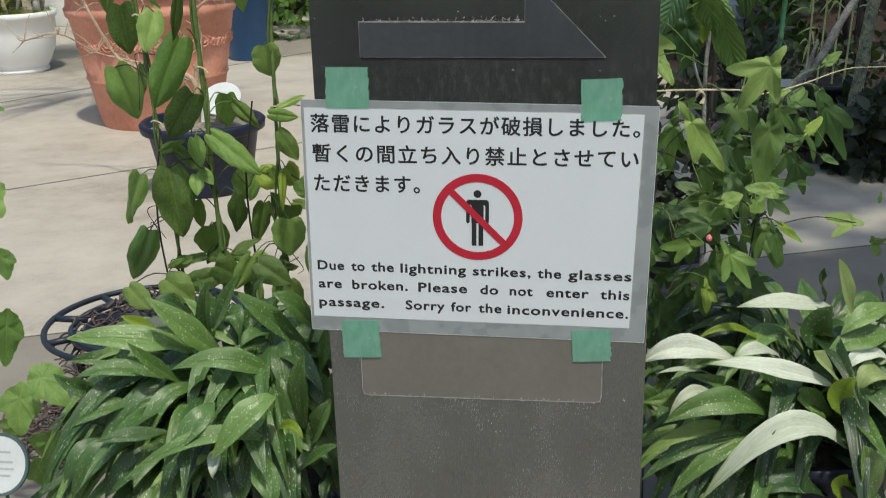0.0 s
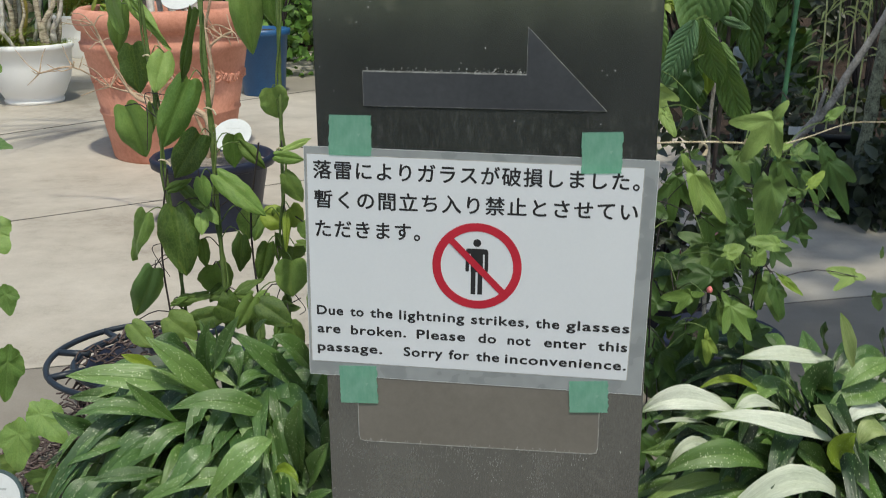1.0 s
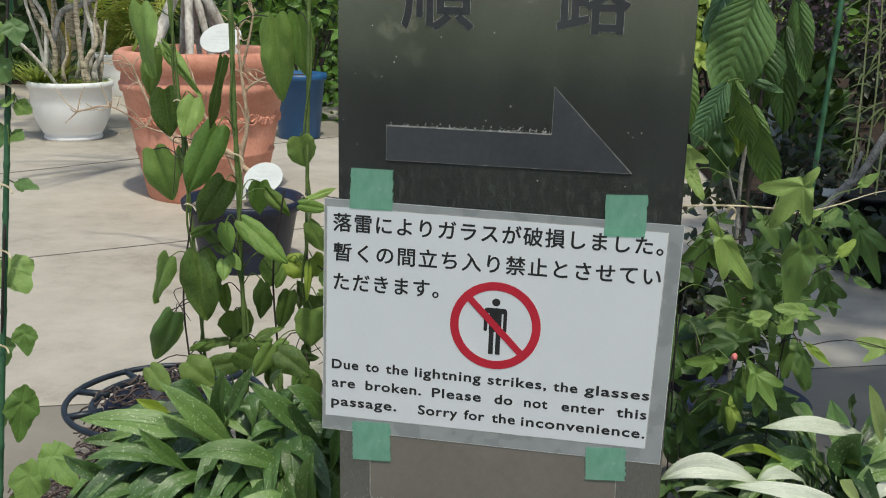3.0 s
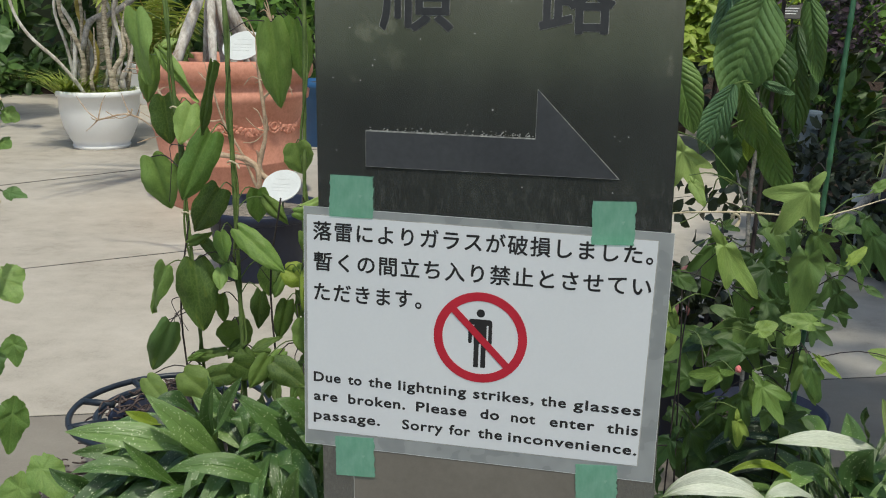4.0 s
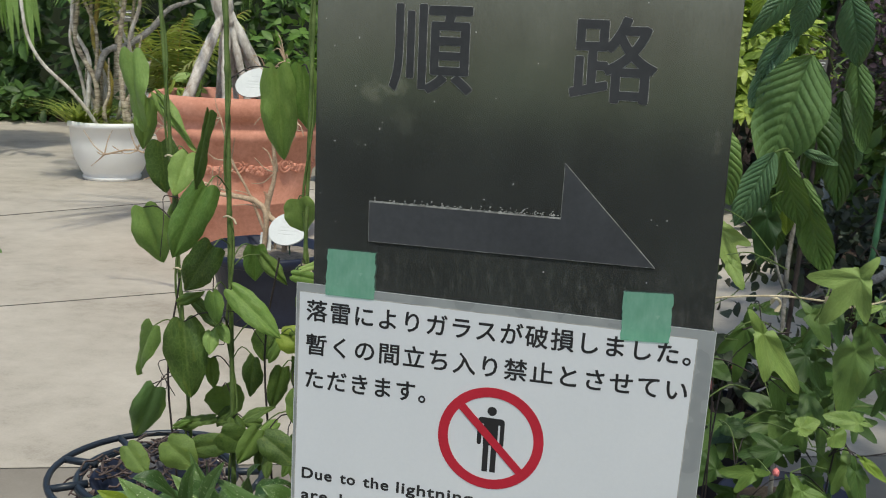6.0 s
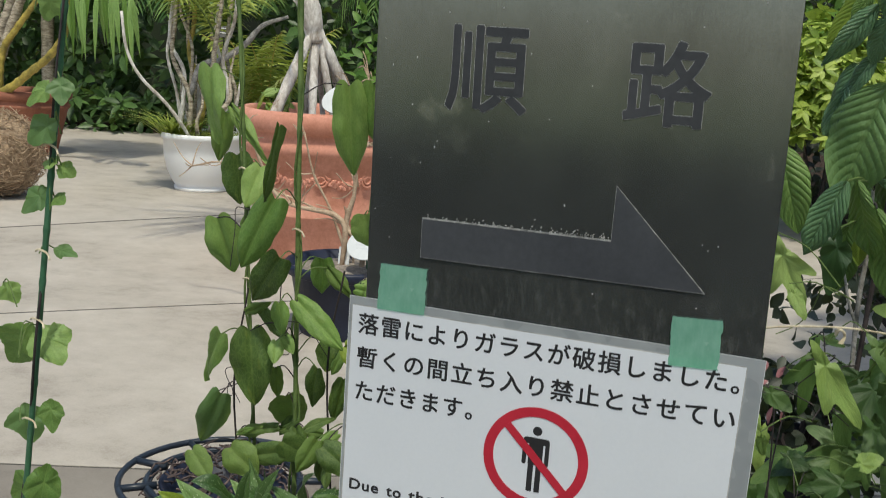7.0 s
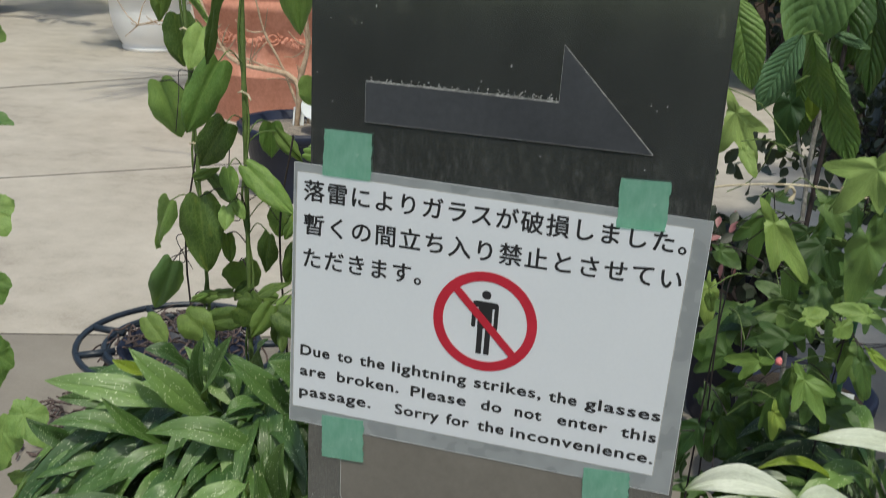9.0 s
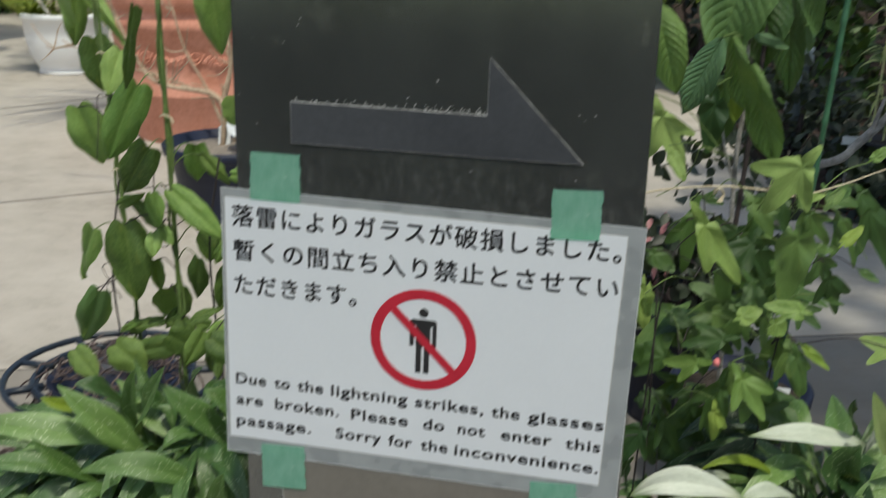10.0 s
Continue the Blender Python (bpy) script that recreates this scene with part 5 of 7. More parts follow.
SPOTTED_D = (0.160, 0.0080, [
    (-0.430, 0.460, -0.400, 0.525, -0.362, 0.593, 0.039, 0),
    (-0.280, 0.445, -0.334, 0.519, -0.379, 0.564, 0.037, 0),
    (-0.275, 0.479, -0.291, 0.532, -0.319, 0.558, 0.039, 1),
    (-0.323, 0.335, -0.334, 0.389, -0.359, 0.455, 0.036, 2),
    (-0.443, 0.440, -0.437, 0.511, -0.419, 0.570, 0.028, 0),
    (-0.478, 0.482, -0.490, 0.523, -0.514, 0.531, 0.031, 0),
    (-0.532, 0.458, -0.549, 0.485, -0.572, 0.502, 0.021, 3),
    (-0.579, 0.402, -0.620, 0.419, -0.672, 0.419, 0.028, 0),
    (-0.421, 0.328, -0.447, 0.370, -0.484, 0.371, 0.032, 2),
    (-0.324, 0.351, -0.335, 0.415, -0.364, 0.449, 0.036, 0),
    (-0.381, 0.476, -0.370, 0.526, -0.347, 0.558, 0.030, 0),
    (-0.418, 0.444, -0.443, 0.493, -0.467, 0.510, 0.031, 0),
])

PALE_A = (0.260, 0.0050, [
    (0.550, 0.260, 0.443, 0.315, 0.323, 0.190, 0.048, 4),
    (0.600, 0.153, 0.577, 0.235, 0.560, 0.296, 0.070, 1),
    (0.555, 0.158, 0.537, 0.209, 0.543, 0.242, 0.040, 3),
    (0.529, 0.164, 0.462, 0.213, 0.408, 0.193, 0.045, 2),
    (0.427, 0.306, 0.347, 0.346, 0.261, 0.313, 0.046, 1),
    (0.413, 0.260, 0.345, 0.251, 0.274, 0.176, 0.035, 1),
    (0.381, 0.277, 0.307, 0.287, 0.230, 0.246, 0.028, 5),
    (0.415, 0.260, 0.318, 0.262, 0.232, 0.200, 0.035, 0),
    (0.531, 0.350, 0.426, 0.397, 0.325, 0.408, 0.034, 4),
    (0.546, 0.292, 0.533, 0.353, 0.549, 0.390, 0.045, 3),
    (0.353, 0.318, 0.306, 0.347, 0.272, 0.310, 0.020, 4),
    (0.587, 0.224, 0.546, 0.272, 0.517, 0.297, 0.016, 1),
])

PALE_B = (0.320, 0.0060, [
    (0.376, 0.382, 0.290, 0.419, 0.226, 0.397, 0.042, 4),
    (0.379, 0.230, 0.314, 0.212, 0.282, 0.170, 0.030, 0),
    (0.448, 0.387, 0.403, 0.414, 0.371, 0.404, 0.025, 4),
    (0.546, 0.340, 0.515, 0.387, 0.490, 0.417, 0.047, 5),
    (0.487, 0.269, 0.435, 0.314, 0.390, 0.341, 0.034, 0),
    (0.517, 0.267, 0.458, 0.328, 0.406, 0.380, 0.032, 0),
    (0.552, 0.254, 0.506, 0.311, 0.464, 0.343, 0.045, 1),
    (0.608, 0.264, 0.586, 0.313, 0.572, 0.346, 0.051, 0),
    (0.635, 0.326, 0.594, 0.363, 0.571, 0.336, 0.043, 5),
    (0.419, 0.299, 0.360, 0.333, 0.301, 0.354, 0.023, 0),
    (0.648, 0.195, 0.610, 0.238, 0.589, 0.246, 0.033, 2),
    (0.338, 0.329, 0.294, 0.349, 0.255, 0.347, 0.013, 4),
])

PALE_C = (0.380, 0.0070, [
    (0.634, 0.363, 0.582, 0.392, 0.548, 0.360, 0.031, 4),
    (0.435, 0.380, 0.374, 0.427, 0.318, 0.410, 0.016, 3),
    (0.638, 0.404, 0.577, 0.409, 0.526, 0.393, 0.047, 1),
    (0.635, 0.450, 0.584, 0.447, 0.545, 0.419, 0.036, 1),
    (0.520, 0.362, 0.516, 0.422, 0.530, 0.465, 0.055, 0),
    (0.583, 0.409, 0.555, 0.481, 0.534, 0.544, 0.049, 5),
    (0.547, 0.435, 0.460, 0.458, 0.382, 0.454, 0.038, 4),
    (0.487, 0.346, 0.467, 0.385, 0.451, 0.409, 0.027, 2),
    (0.381, 0.345, 0.351, 0.372, 0.327, 0.383, 0.012, 4),
    (0.539, 0.443, 0.522, 0.485, 0.520, 0.518, 0.022, 2),
    (0.635, 0.438, 0.616, 0.479, 0.611, 0.510, 0.017, 2),
    (0.518, 0.278, 0.468, 0.313, 0.437, 0.313, 0.032, 2),
])

vine = thing("climbing_vine", "climbing vine with heart-shaped green leaves on thin garden stakes", "climbing plant", (0, 0, 0))
LEFT_STAKES = [((-0.690, 0.585, 1.45), (-0.588, 0.560, 0.0)), ((-0.545, 0.545, 1.45), (-0.520, 0.540, 0.0)), ((-0.395, 0.560, 1.45), (-0.428, 0.560, 0.0))]
for k, (a, b) in enumerate(LEFT_STAKES):
    o = cane_stake(vine, b, a, 0.0034 if k != 1 else 0.0042, k, STEM)
    o.name = "stake"
    bm = bmesh.new()
    pts = []
    for j in range(60):
        f = j / 59
        p = Vector(b).lerp(Vector(a), f)
        w = 0.006 * (1 + 0.3 * math.sin(5 * f))
        pts.append(p + Vector((w * math.cos(34 * f + k), w * math.sin(34 * f + k) - 0.001, 0)))
    part("twining_stem", tube(pts, [0.0022, 0.0018], 6, steps=1), STEM, vine, smooth=True)
for k, (f, n) in enumerate(((0.57, 1), (0.50, 0), (0.63, 0), (0.52, 2))):
    q = Vector(LEFT_STAKES[n][1]).lerp(Vector(LEFT_STAKES[n][0]), f)
    part("tie", tube([q + Vector((-0.008, -0.005, 0)), q + Vector((0, -0.009, 0.003)), q + Vector((0.009, -0.005, -0.002)), q + Vector((0.015, -0.007, -0.010))], 0.0016, 5), TWINE, vine, "raffia tie")
for k, rows in enumerate((VINE_A, VINE_B, VINE_C, VINE_D)):
    hang_leaves(rows, HEARTS, VINE, vine, 1 + k, (0.42, -0.86, 0.34), LEFT_STAKES)
fill_leaves(16, (-0.64, -0.40, 0.50, 0.58, 0.42, 0.50), HEARTS, VINE, (2, 2, 0, 2), (0.035, 0.06), vine, 15)
fill_leaves(5, (-0.46, -0.37, 0.56, 0.60, 0.52, 0.68), HEARTS, VINE, (2, 2, 0), (0.04, 0.07), vine, 16)
rng = random.Random(8)
for k in range(9):
    x = rng.uniform(-0.66, -0.38)
    z = rng.uniform(0.45, 0.86)
    pts = [(x, 0.55, z)]
    for j in range(4):
        pts.append((pts[-1][0] + rng.uniform(-0.05, 0.05), 0.53 + rng.uniform(-0.02, 0.03), pts[-1][2] - rng.uniform(-0.015, 0.08)))
    part("tendril", tube(pts, [0.0010, 0.0007], 5, steps=4), DARK_STEM, vine)
for x, z in ((-0.628, 0.40), (-0.455, 0.45)):
    part("twining_stem", tube([(x, 0.5, 0.0), (x + 0.01, 0.52, 0.3), (x - 0.012, 0.53, z + 0.15), (x + 0.012, 0.53, z + 0.32)], [0.0022, 0.0016], 6), DARK_STEM, vine)

ivy = thing("climbing_vine", "young vine with lobed green leaves tied to a green bamboo-style stake", "climbing plant", (0, 0, 0))
cane_stake(ivy, (-0.872, 0.225, 0.0), (-0.715, 0.225, 1.40), 0.0046, 9)
set_leaves(STAKE_LEAVES, IVIES, VINE, ivy, 4, (0.45, -0.8, 0.5), 16, 1.25)
set_leaves(STAKE_LOW, IVIES, VINE, ivy, 5, (0.45, -0.8, 0.5), 16, 1.2)
stems_to(STAKE_LEAVES, [(-0.745, 0.218), (-0.765, 0.218), (-0.785, 0.218), (-0.805, 0.218), (-0.825, 0.218)], ivy, 7, 1, 0.001)
for z in (0.818, 0.715, 0.56, 0.97):
    x = -0.872 + 0.157 * z / 1.40
    part("tie", tube([(x - 0.009, 0.216, z), (x, 0.212, z + 0.004), (x + 0.010, 0.217, z - 0.002), (x + 0.016, 0.214, z - 0.010)], 0.0016, 5), TWINE, ivy, "raffia tie")
part("twining_stem", tube([(-0.885, 0.22, 0.02), (-0.840, 0.21, 0.3), (-0.822, 0.23, 0.5), (-0.790, 0.212, 0.68), (-0.783, 0.235, 0.85), (-0.750, 0.212, 1.05), (-0.730, 0.235, 1.3)], [0.0026, 0.0018], 6), DARK_STEM, ivy)


# ---- spotted aspidistra clumps at the foot of the sign ----
def blade(p0, p1, pm, p2, width, material, parent, seed, face=(0, -0.6, 0.8), cup=0.3, turn=0.5):
    """A strap leaf: stalk from p0 to p1, then a pointed blade through pm to its tip p2."""
    rng = random.Random(seed)
    p0, p1, pm, p2 = Vector(p0), Vector(p1), Vector(pm), Vector(p2)
    m = 2 * pm - (p1 + p2) / 2
    line = [p0.lerp(p1, k / 3) + Vector((0, 0, 0.02 * math.sin(math.pi * k / 3))) for k in range(3)]
    n = 14
    line += [(1 - t) ** 2 * p1 + 2 * t * (1 - t) * m + t * t * p2 for t in (k / n for k in range(n + 1))]
    wid = [0.09, 0.09, 0.12] + [max(0.02, 1.06 * min(1.0, 0.16 + 1.75 * (k / n) ** 0.9) * (1 - (k / n) ** 2.6) ** 0.9) for k in range(n + 1)]
    vs, fs, uv = [], [], []
    nv, twist, ph = 8, rng.uniform(-turn, turn), rng.uniform(0, 6)
    ruffle, lean = rng.uniform(0.03, 0.12), rng.uniform(-0.25, 0.25)
    for i, c in enumerate(line):
        way = (line[min(i + 1, len(line) - 1)] - line[max(i - 1, 0)]).normalized()
        z = Vector(face)
        z = z - way * z.dot(way)
        z = (z if z.length > 0.05 else way.orthogonal()).normalized()
        u = max(0, i - 3) / n
        z = Matrix.Rotation(twist * (u - 0.3) * 1.6, 3, way) @ z
        x = way.cross(z)
        for j in range(nv + 1):
            v = 2 * j / nv - 1
            w = width * wid[i] / 2
            crook = math.sin(math.pi * abs(v)) * 0.10 - abs(v) * lean * (1 if v > 0 else -1)
            vs.append(c + x * v * w + z * w * (abs(v) * cup + crook + ruffle * math.sin(11 * u + ph + 2.5 * v) * abs(v)))
            uv.append((i / (len(line) - 1), v / 2 + 0.5))
    for i in range(len(line) - 1):
        for j in range(nv):
            a = i * (nv + 1) + j
            fs.append((a, a + 1, a + nv + 2, a + nv + 1))
    me = bpy.data.meshes.new("leaf")
    me.from_pydata([tuple(v) for v in vs], [], fs)
    lay = me.uv_layers.new(name="UVMap")
    for lp in me.loops:
        lay.data[lp.index].uv = uv[lp.vertex_index]
    for p in me.polygons:
        p.use_smooth = True
    return obj("leaf", me, material, parent)


def clump(label, at, tables, mop, seed, tones):
    """A potted clump: chosen leaves by their line in the plan, then many more arching out of the pot."""
    t = thing("aspidistra", label, "potted plant", (0, 0, 0))
    part("pot_body", revolve([(0.0, 0.0), (0.12, 0.0), (0.125, 0.01), (0.15, 0.19), (0.158, 0.195), (0.158, 0.215), (0.15, 0.218), (0.142, 0.19), (0, 0.185)], 32), NAVY, t, smooth=True).location = at
    part("soil", revolve([(0.14, 0.188), (0.07, 0.20), (0, 0.202)], 24), SOIL, t).location = at
    rng = random.Random(seed)
    for n, (y0, dy, rows) in enumerate(tables):
        for k, (x0, z0, xm, zm, x1, z1, w, tone) in enumerate(rows):
            y = y0 + dy * k
            foot = (at[0] + 0.3 * (x0 - at[0]), at[1] + rng.uniform(-0.03, 0.06), 0.19)
            blade(foot, (x0, y + 0.04, z0), (xm, y, zm), (x1, y - 0.015, z1), w * 1.04, BLADE[tone], t, seed * 100 + n * 20 + k)
    for count, a0, a1, reach, high, low, back in mop:
        for k in range(count):
            a = radians(rng.uniform(a0, a1))
            d = Vector((math.cos(a), math.sin(a), 0))
            foot = Vector((at[0] + rng.uniform(-0.08, 0.08), at[1] + rng.uniform(-0.06, 0.06), 0.19))
            r, h, e = rng.uniform(*reach), rng.uniform(*high), rng.uniform(*low)
            side = Vector((-d.y, d.x, 0)) * rng.uniform(-0.05, 0.05)
            c = Vector((at[0], at[1] + back, 0))
            p1 = c + d * r * 0.30 + Vector((0, 0, h - 0.03))
            pm = c + d * r * 0.68 + side + Vector((0, 0, h))
            p2 = c + d * r * rng.uniform(0.92, 1.08) + side * 2.2 + Vector((0, 0, e))
            blade(foot, p1, pm, p2, rng.uniform(0.030, 0.046), BLADE[tones[k % len(tones)]], t, seed * 1000 + k + count * 7, (0, -0.5, 0.85), 0.35, 0.8)
    return t


clump("aspidistra with long green leaves finely spotted white, in a navy pot", (-0.40, 0.20, 0), [SPOTTED_A, SPOTTED_B, SPOTTED_C, SPOTTED_D],
      [(50, 175, 365, (0.20, 0.30), (0.34, 0.43), (0.25, 0.37), 0.02), (46, 160, 380, (0.14, 0.25), (0.39, 0.47), (0.34, 0.45), 0.06), (30, 0, 180, (0.10, 0.20), (0.36, 0.46), (0.30, 0.44), 0.05), (24, 185, 238, (0.24, 0.34), (0.27, 0.36), (0.16, 0.28), 0.02), (10, 302, 355, (0.20, 0.26), (0.27, 0.36), (0.16, 0.28), 0.02), (14, 230, 310, (0.16, 0.24), (0.34, 0.40), (0.27, 0.34), 0.0), (20, 285, 350, (0.13, 0.19), (0.30, 0.42), (0.20, 0.36), 0.0), (10, 60, 110, (0.02, 0.08), (0.40, 0.50), (0.46, 0.54), 0.02)], 3, (0, 1, 0, 2, 0))
clump("aspidistra with sun-bleached pale and spotted green leaves, potted", (0.52, 0.46, 0), [PALE_A, PALE_B, PALE_C],
      [(40, 165, 350, (0.20, 0.30), (0.24, 0.36), (0.16, 0.30), 0.06), (36, 150, 380, (0.14, 0.26), (0.30, 0.40), (0.26, 0.36), 0.10), (26, 0, 180, (0.10, 0.24), (0.28, 0.42), (0.24, 0.40), 0.05), (24, 170, 340, (0.20, 0.30), (0.18, 0.26), (0.10, 0.20), 0.05), (22, 180, 250, (0.22, 0.34), (0.17, 0.24), (0.04, 0.14), 0.0)], 4, (2, 0, 2, 0, 1))

# ---- vine with lobed leaves and a shrub with quilted leaves, on the other side ----
quilt = thing("quilted_shrub", "shrub with large drooping quilted green leaves on pale stems", "shrub", (0, 0, 0))
part("branch", tube([(0.36, 0.74, 0.0), (0.365, 0.74, 0.4), (0.352, 0.74, 0.75), (0.356, 0.75, 0.86), (0.352, 0.76, 0.96)], [0.0045, 0.004, 0.0038, 0.0025], 8), GREY_BARK, quilt)
part("branch", tube([(0.352, 0.74, 0.74), (0.337, 0.73, 0.775), (0.325, 0.73, 0.82)], [0.003, 0.002], 7), GREY_BARK, quilt)
QUILT_STEMS = [((0.395, 0.76, 1.34), (0.36, 0.74, 0.0)), ((0.352, 0.76, 1.02), (0.36, 0.74, 0.0))]
part("branch", tube([(0.36, 0.74, 0.60), (0.374, 0.76, 0.88), (0.384, 0.77, 1.10), (0.395, 0.76, 1.34)], [0.0042, 0.0038, 0.003], 8), DARK_STEM, quilt, smooth=True)
for k, rows in enumerate((QUILTED_A, QUILTED_TOP_A, QUILTED_SIDE_A)):
    hang_leaves(rows, OVALS, QUILT, quilt, 11 + k, (-0.10, -0.90, 0.38), QUILT_STEMS, 0.0014, 6)

hang_leaves([(0.303, 0.910, 0.299, 0.807, 0.046, 0, 0.62, 0)], BROADS, [DEEP_LEAF], quilt, 17, (-0.10, -0.95, 0.25), QUILT_STEMS, 0.0014, 2)

lobed = thing("climbing_vine", "passion-flower vine with three-lobed glossy leaves and pink buds", "climbing plant", (0, 0, 0))
LOBED_STEMS = [((0.30, 0.42, 0.86), (0.24, 0.46, 0.0)), ((0.40, 0.40, 0.90), (0.402, 0.50, 0.0)), ((0.44, 0.46, 0.94), (0.42, 0.52, 0.0))]
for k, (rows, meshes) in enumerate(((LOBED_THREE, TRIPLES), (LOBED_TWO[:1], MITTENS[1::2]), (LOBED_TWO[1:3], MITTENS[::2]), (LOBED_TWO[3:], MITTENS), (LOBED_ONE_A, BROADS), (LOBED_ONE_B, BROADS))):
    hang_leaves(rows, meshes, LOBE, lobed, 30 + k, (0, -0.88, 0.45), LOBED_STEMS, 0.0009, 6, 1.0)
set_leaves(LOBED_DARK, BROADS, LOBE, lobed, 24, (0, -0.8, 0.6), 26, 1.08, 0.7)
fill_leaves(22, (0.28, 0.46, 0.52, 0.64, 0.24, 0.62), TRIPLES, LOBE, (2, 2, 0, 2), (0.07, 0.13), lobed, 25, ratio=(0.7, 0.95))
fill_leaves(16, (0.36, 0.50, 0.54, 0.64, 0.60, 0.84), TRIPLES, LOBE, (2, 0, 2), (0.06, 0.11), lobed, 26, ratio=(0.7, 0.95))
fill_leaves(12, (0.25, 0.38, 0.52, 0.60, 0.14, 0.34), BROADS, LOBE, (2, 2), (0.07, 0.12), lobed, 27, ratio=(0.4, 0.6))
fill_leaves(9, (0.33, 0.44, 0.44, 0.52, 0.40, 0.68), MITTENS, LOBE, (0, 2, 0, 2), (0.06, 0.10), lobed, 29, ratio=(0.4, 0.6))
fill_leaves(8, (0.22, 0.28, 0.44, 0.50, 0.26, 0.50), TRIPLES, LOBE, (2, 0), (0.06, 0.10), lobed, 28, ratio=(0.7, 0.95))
for k, (x, y, lean) in enumerate(((0.232, 0.45, 0.01), (0.246, 0.47, -0.004), (0.402, 0.50, 0.015))):
    part("stem", tube([(x - lean, y, 0.0), (x, y, 0.35), (x + lean, y - 0.01, 0.58), (x + 2 * lean, y, 0.68)], [0.0016, 0.0010], 6), DARK_STEM, lobed)
rng = random.Random(31)
for k in range(10):
    x, z = rng.uniform(0.25, 0.42), rng.uniform(0.42, 0.84)
    pts = [(x, 0.45, z)]
    for j in range(4):
        pts.append((pts[-1][0] + rng.uniform(-0.05, 0.05), 0.43 + rng.uniform(-0.03, 0.05), pts[-1][2] + rng.uniform(-0.06, 0.03)))
    part("tendril", tube(pts, [0.0012, 0.0007], 5, steps=3), STEM if k % 3 else DARK_STEM, lobed)
for x, y, z in ((0.318, 0.30, 0.607), (0.286, 0.75, 0.60)):
    bm = bmesh.new()
    bmesh.ops.create_icosphere(bm, subdivisions=2, radius=0.005)
    for v in bm.verts:
        v.co = Vector((v.co.x * 0.9, v.co.y, v.co.z * (1.25 if v.co.z > 0 else 0.9))) * (1 + 0.15 * math.sin(7 * math.atan2(v.co.y, v.co.x)))
    part("bud", bm, ROSE, lobed, "pink bud").location = (x, y, z)

twine = thing("twine", "straw-coloured raffia twine tied in knots behind the sign", "twine", (0, 0, 0))
part("strand", tube([(0.19, 0.113, 0.848), (0.21, 0.24, 0.838), (0.305, 0.401, 0.812), (0.372, 0.399, 0.811), (0.40, 0.40, 0.806), (0.47, 0.48, 0.806), (0.564, 0.60, 0.810), (0.628, 0.60, 0.814), (0.80, 0.62, 0.822)], [0.0012, 0.0015, 0.0013, 0.0009, 0.0007], 6), TWINE, twine)
for x, z in ((0.305, 0.806), (0.372, 0.814)):
    for k in range(3):
        part("knot", tube([(x - 0.006, 0.397, z + 0.003 * k - 0.004), (x, 0.392, z + 0.005), (x + 0.006, 0.397, z - 0.003), (x + 0.002 * k, 0.395, z - 0.014)], 0.0017, 5), TWINE, twine)


# ---- round plant label at the near edge ----
def label_disc(at, r, lean, text, post, rim=SLATE, turn=0.0):
    t = thing("plant_label", text, "plant label", at)
    bm = revolve([(0, -0.002), (r, -0.002), (r, 0.002), (0, 0.002)], 36)
    d = part("disc", bm, PLATE_WHITE, t)
    d.matrix_basis = pose(0, 0, 0, 90 - lean, 0, turn)
    bm = revolve([(r * 0.94, 0.0021), (r * 1.04, 0.0021), (r * 1.04, -0.003), (r * 0.94, -0.003), (r * 0.94, 0.0021)], 36)
    q = part("rim", bm, rim, d)
    for k, (w, o) in enumerate(((0.7, 0.42), (0.9, 0.1), (1.0, -0.12), (0.8, -0.34))):
        bm = box(-r * w * 0.55, r * w * 0.55, r * o - r * 0.035, r * o + r * 0.035, 0.0021, 0.0026)
        part("print_bar", bm, PRINT if rim is SLATE else FAINT, d)
    if post:
        part("post", tube([(0, 0.004, -r * 0.3), (0, 0.012, -post)], 0.003, 6, steps=1), STAKE, t)
    return t


label_disc((-0.690, 0.0, 0.350), 0.043, 25, "round white plant label with grey print in a slate rim", 0.35)

# ---- slotted plastic reel full of bark shreds ----
reel = thing("slotted_basket", "slate-blue slotted plastic basket rim heaped with dry bark shreds", "plant basket", (-0.84, 0.86, 0))
part("basket_wall", revolve([(0.0, 0.0), (0.10, 0.0), (0.105, 0.01), (0.13, 0.19), (0.136, 0.2), (0.128, 0.2), (0.12, 0.16), (0, 0.15)], 36), NAVY, reel, smooth=True)


def arc_band(r0, r1, a0, a1, z0, z1, n=24):
    bm = bmesh.new()
    last = None
    for k in range(n + 1):
        a = a0 + (a1 - a0) * k / n
        q = [bm.verts.new((r * math.cos(a), r * math.sin(a), z)) for r, z in ((r0, z0), (r1, z0), (r1, z1), (r0, z1))]
        if last:
            for i in range(4):
                bm.faces.new((last[i], last[(i + 1) % 4], q[(i + 1) % 4], q[i]))
        last = q
    return bm


part("rim_plate", arc_band(0.150, 0.168, 0, 2 * math.pi, 0.196, 0.203, 60), REELM, reel)
part("outer_ring", tube([(0.218 * math.cos(k * math.pi / 20), 0.218 * math.sin(k * math.pi / 20), 0.205) for k in range(41)], 0.0070, 8, steps=1), REELM, reel, smooth=True)
part("inner_ring", tube([(0.160 * math.cos(k * math.pi / 20), 0.160 * math.sin(k * math.pi / 20), 0.203) for k in range(41)], 0.0066, 8, steps=1), REELM, reel, smooth=True)
for k in range(9):
    a = 2 * math.pi * k / 9 + 0.35
    part("spoke", tube([(0.14 * math.cos(a), 0.14 * math.sin(a), 0.204), (0.22 * math.cos(a), 0.22 * math.sin(a), 0.205)], [0.0085, 0.0074], 8, steps=1), REELM, reel, smooth=True)
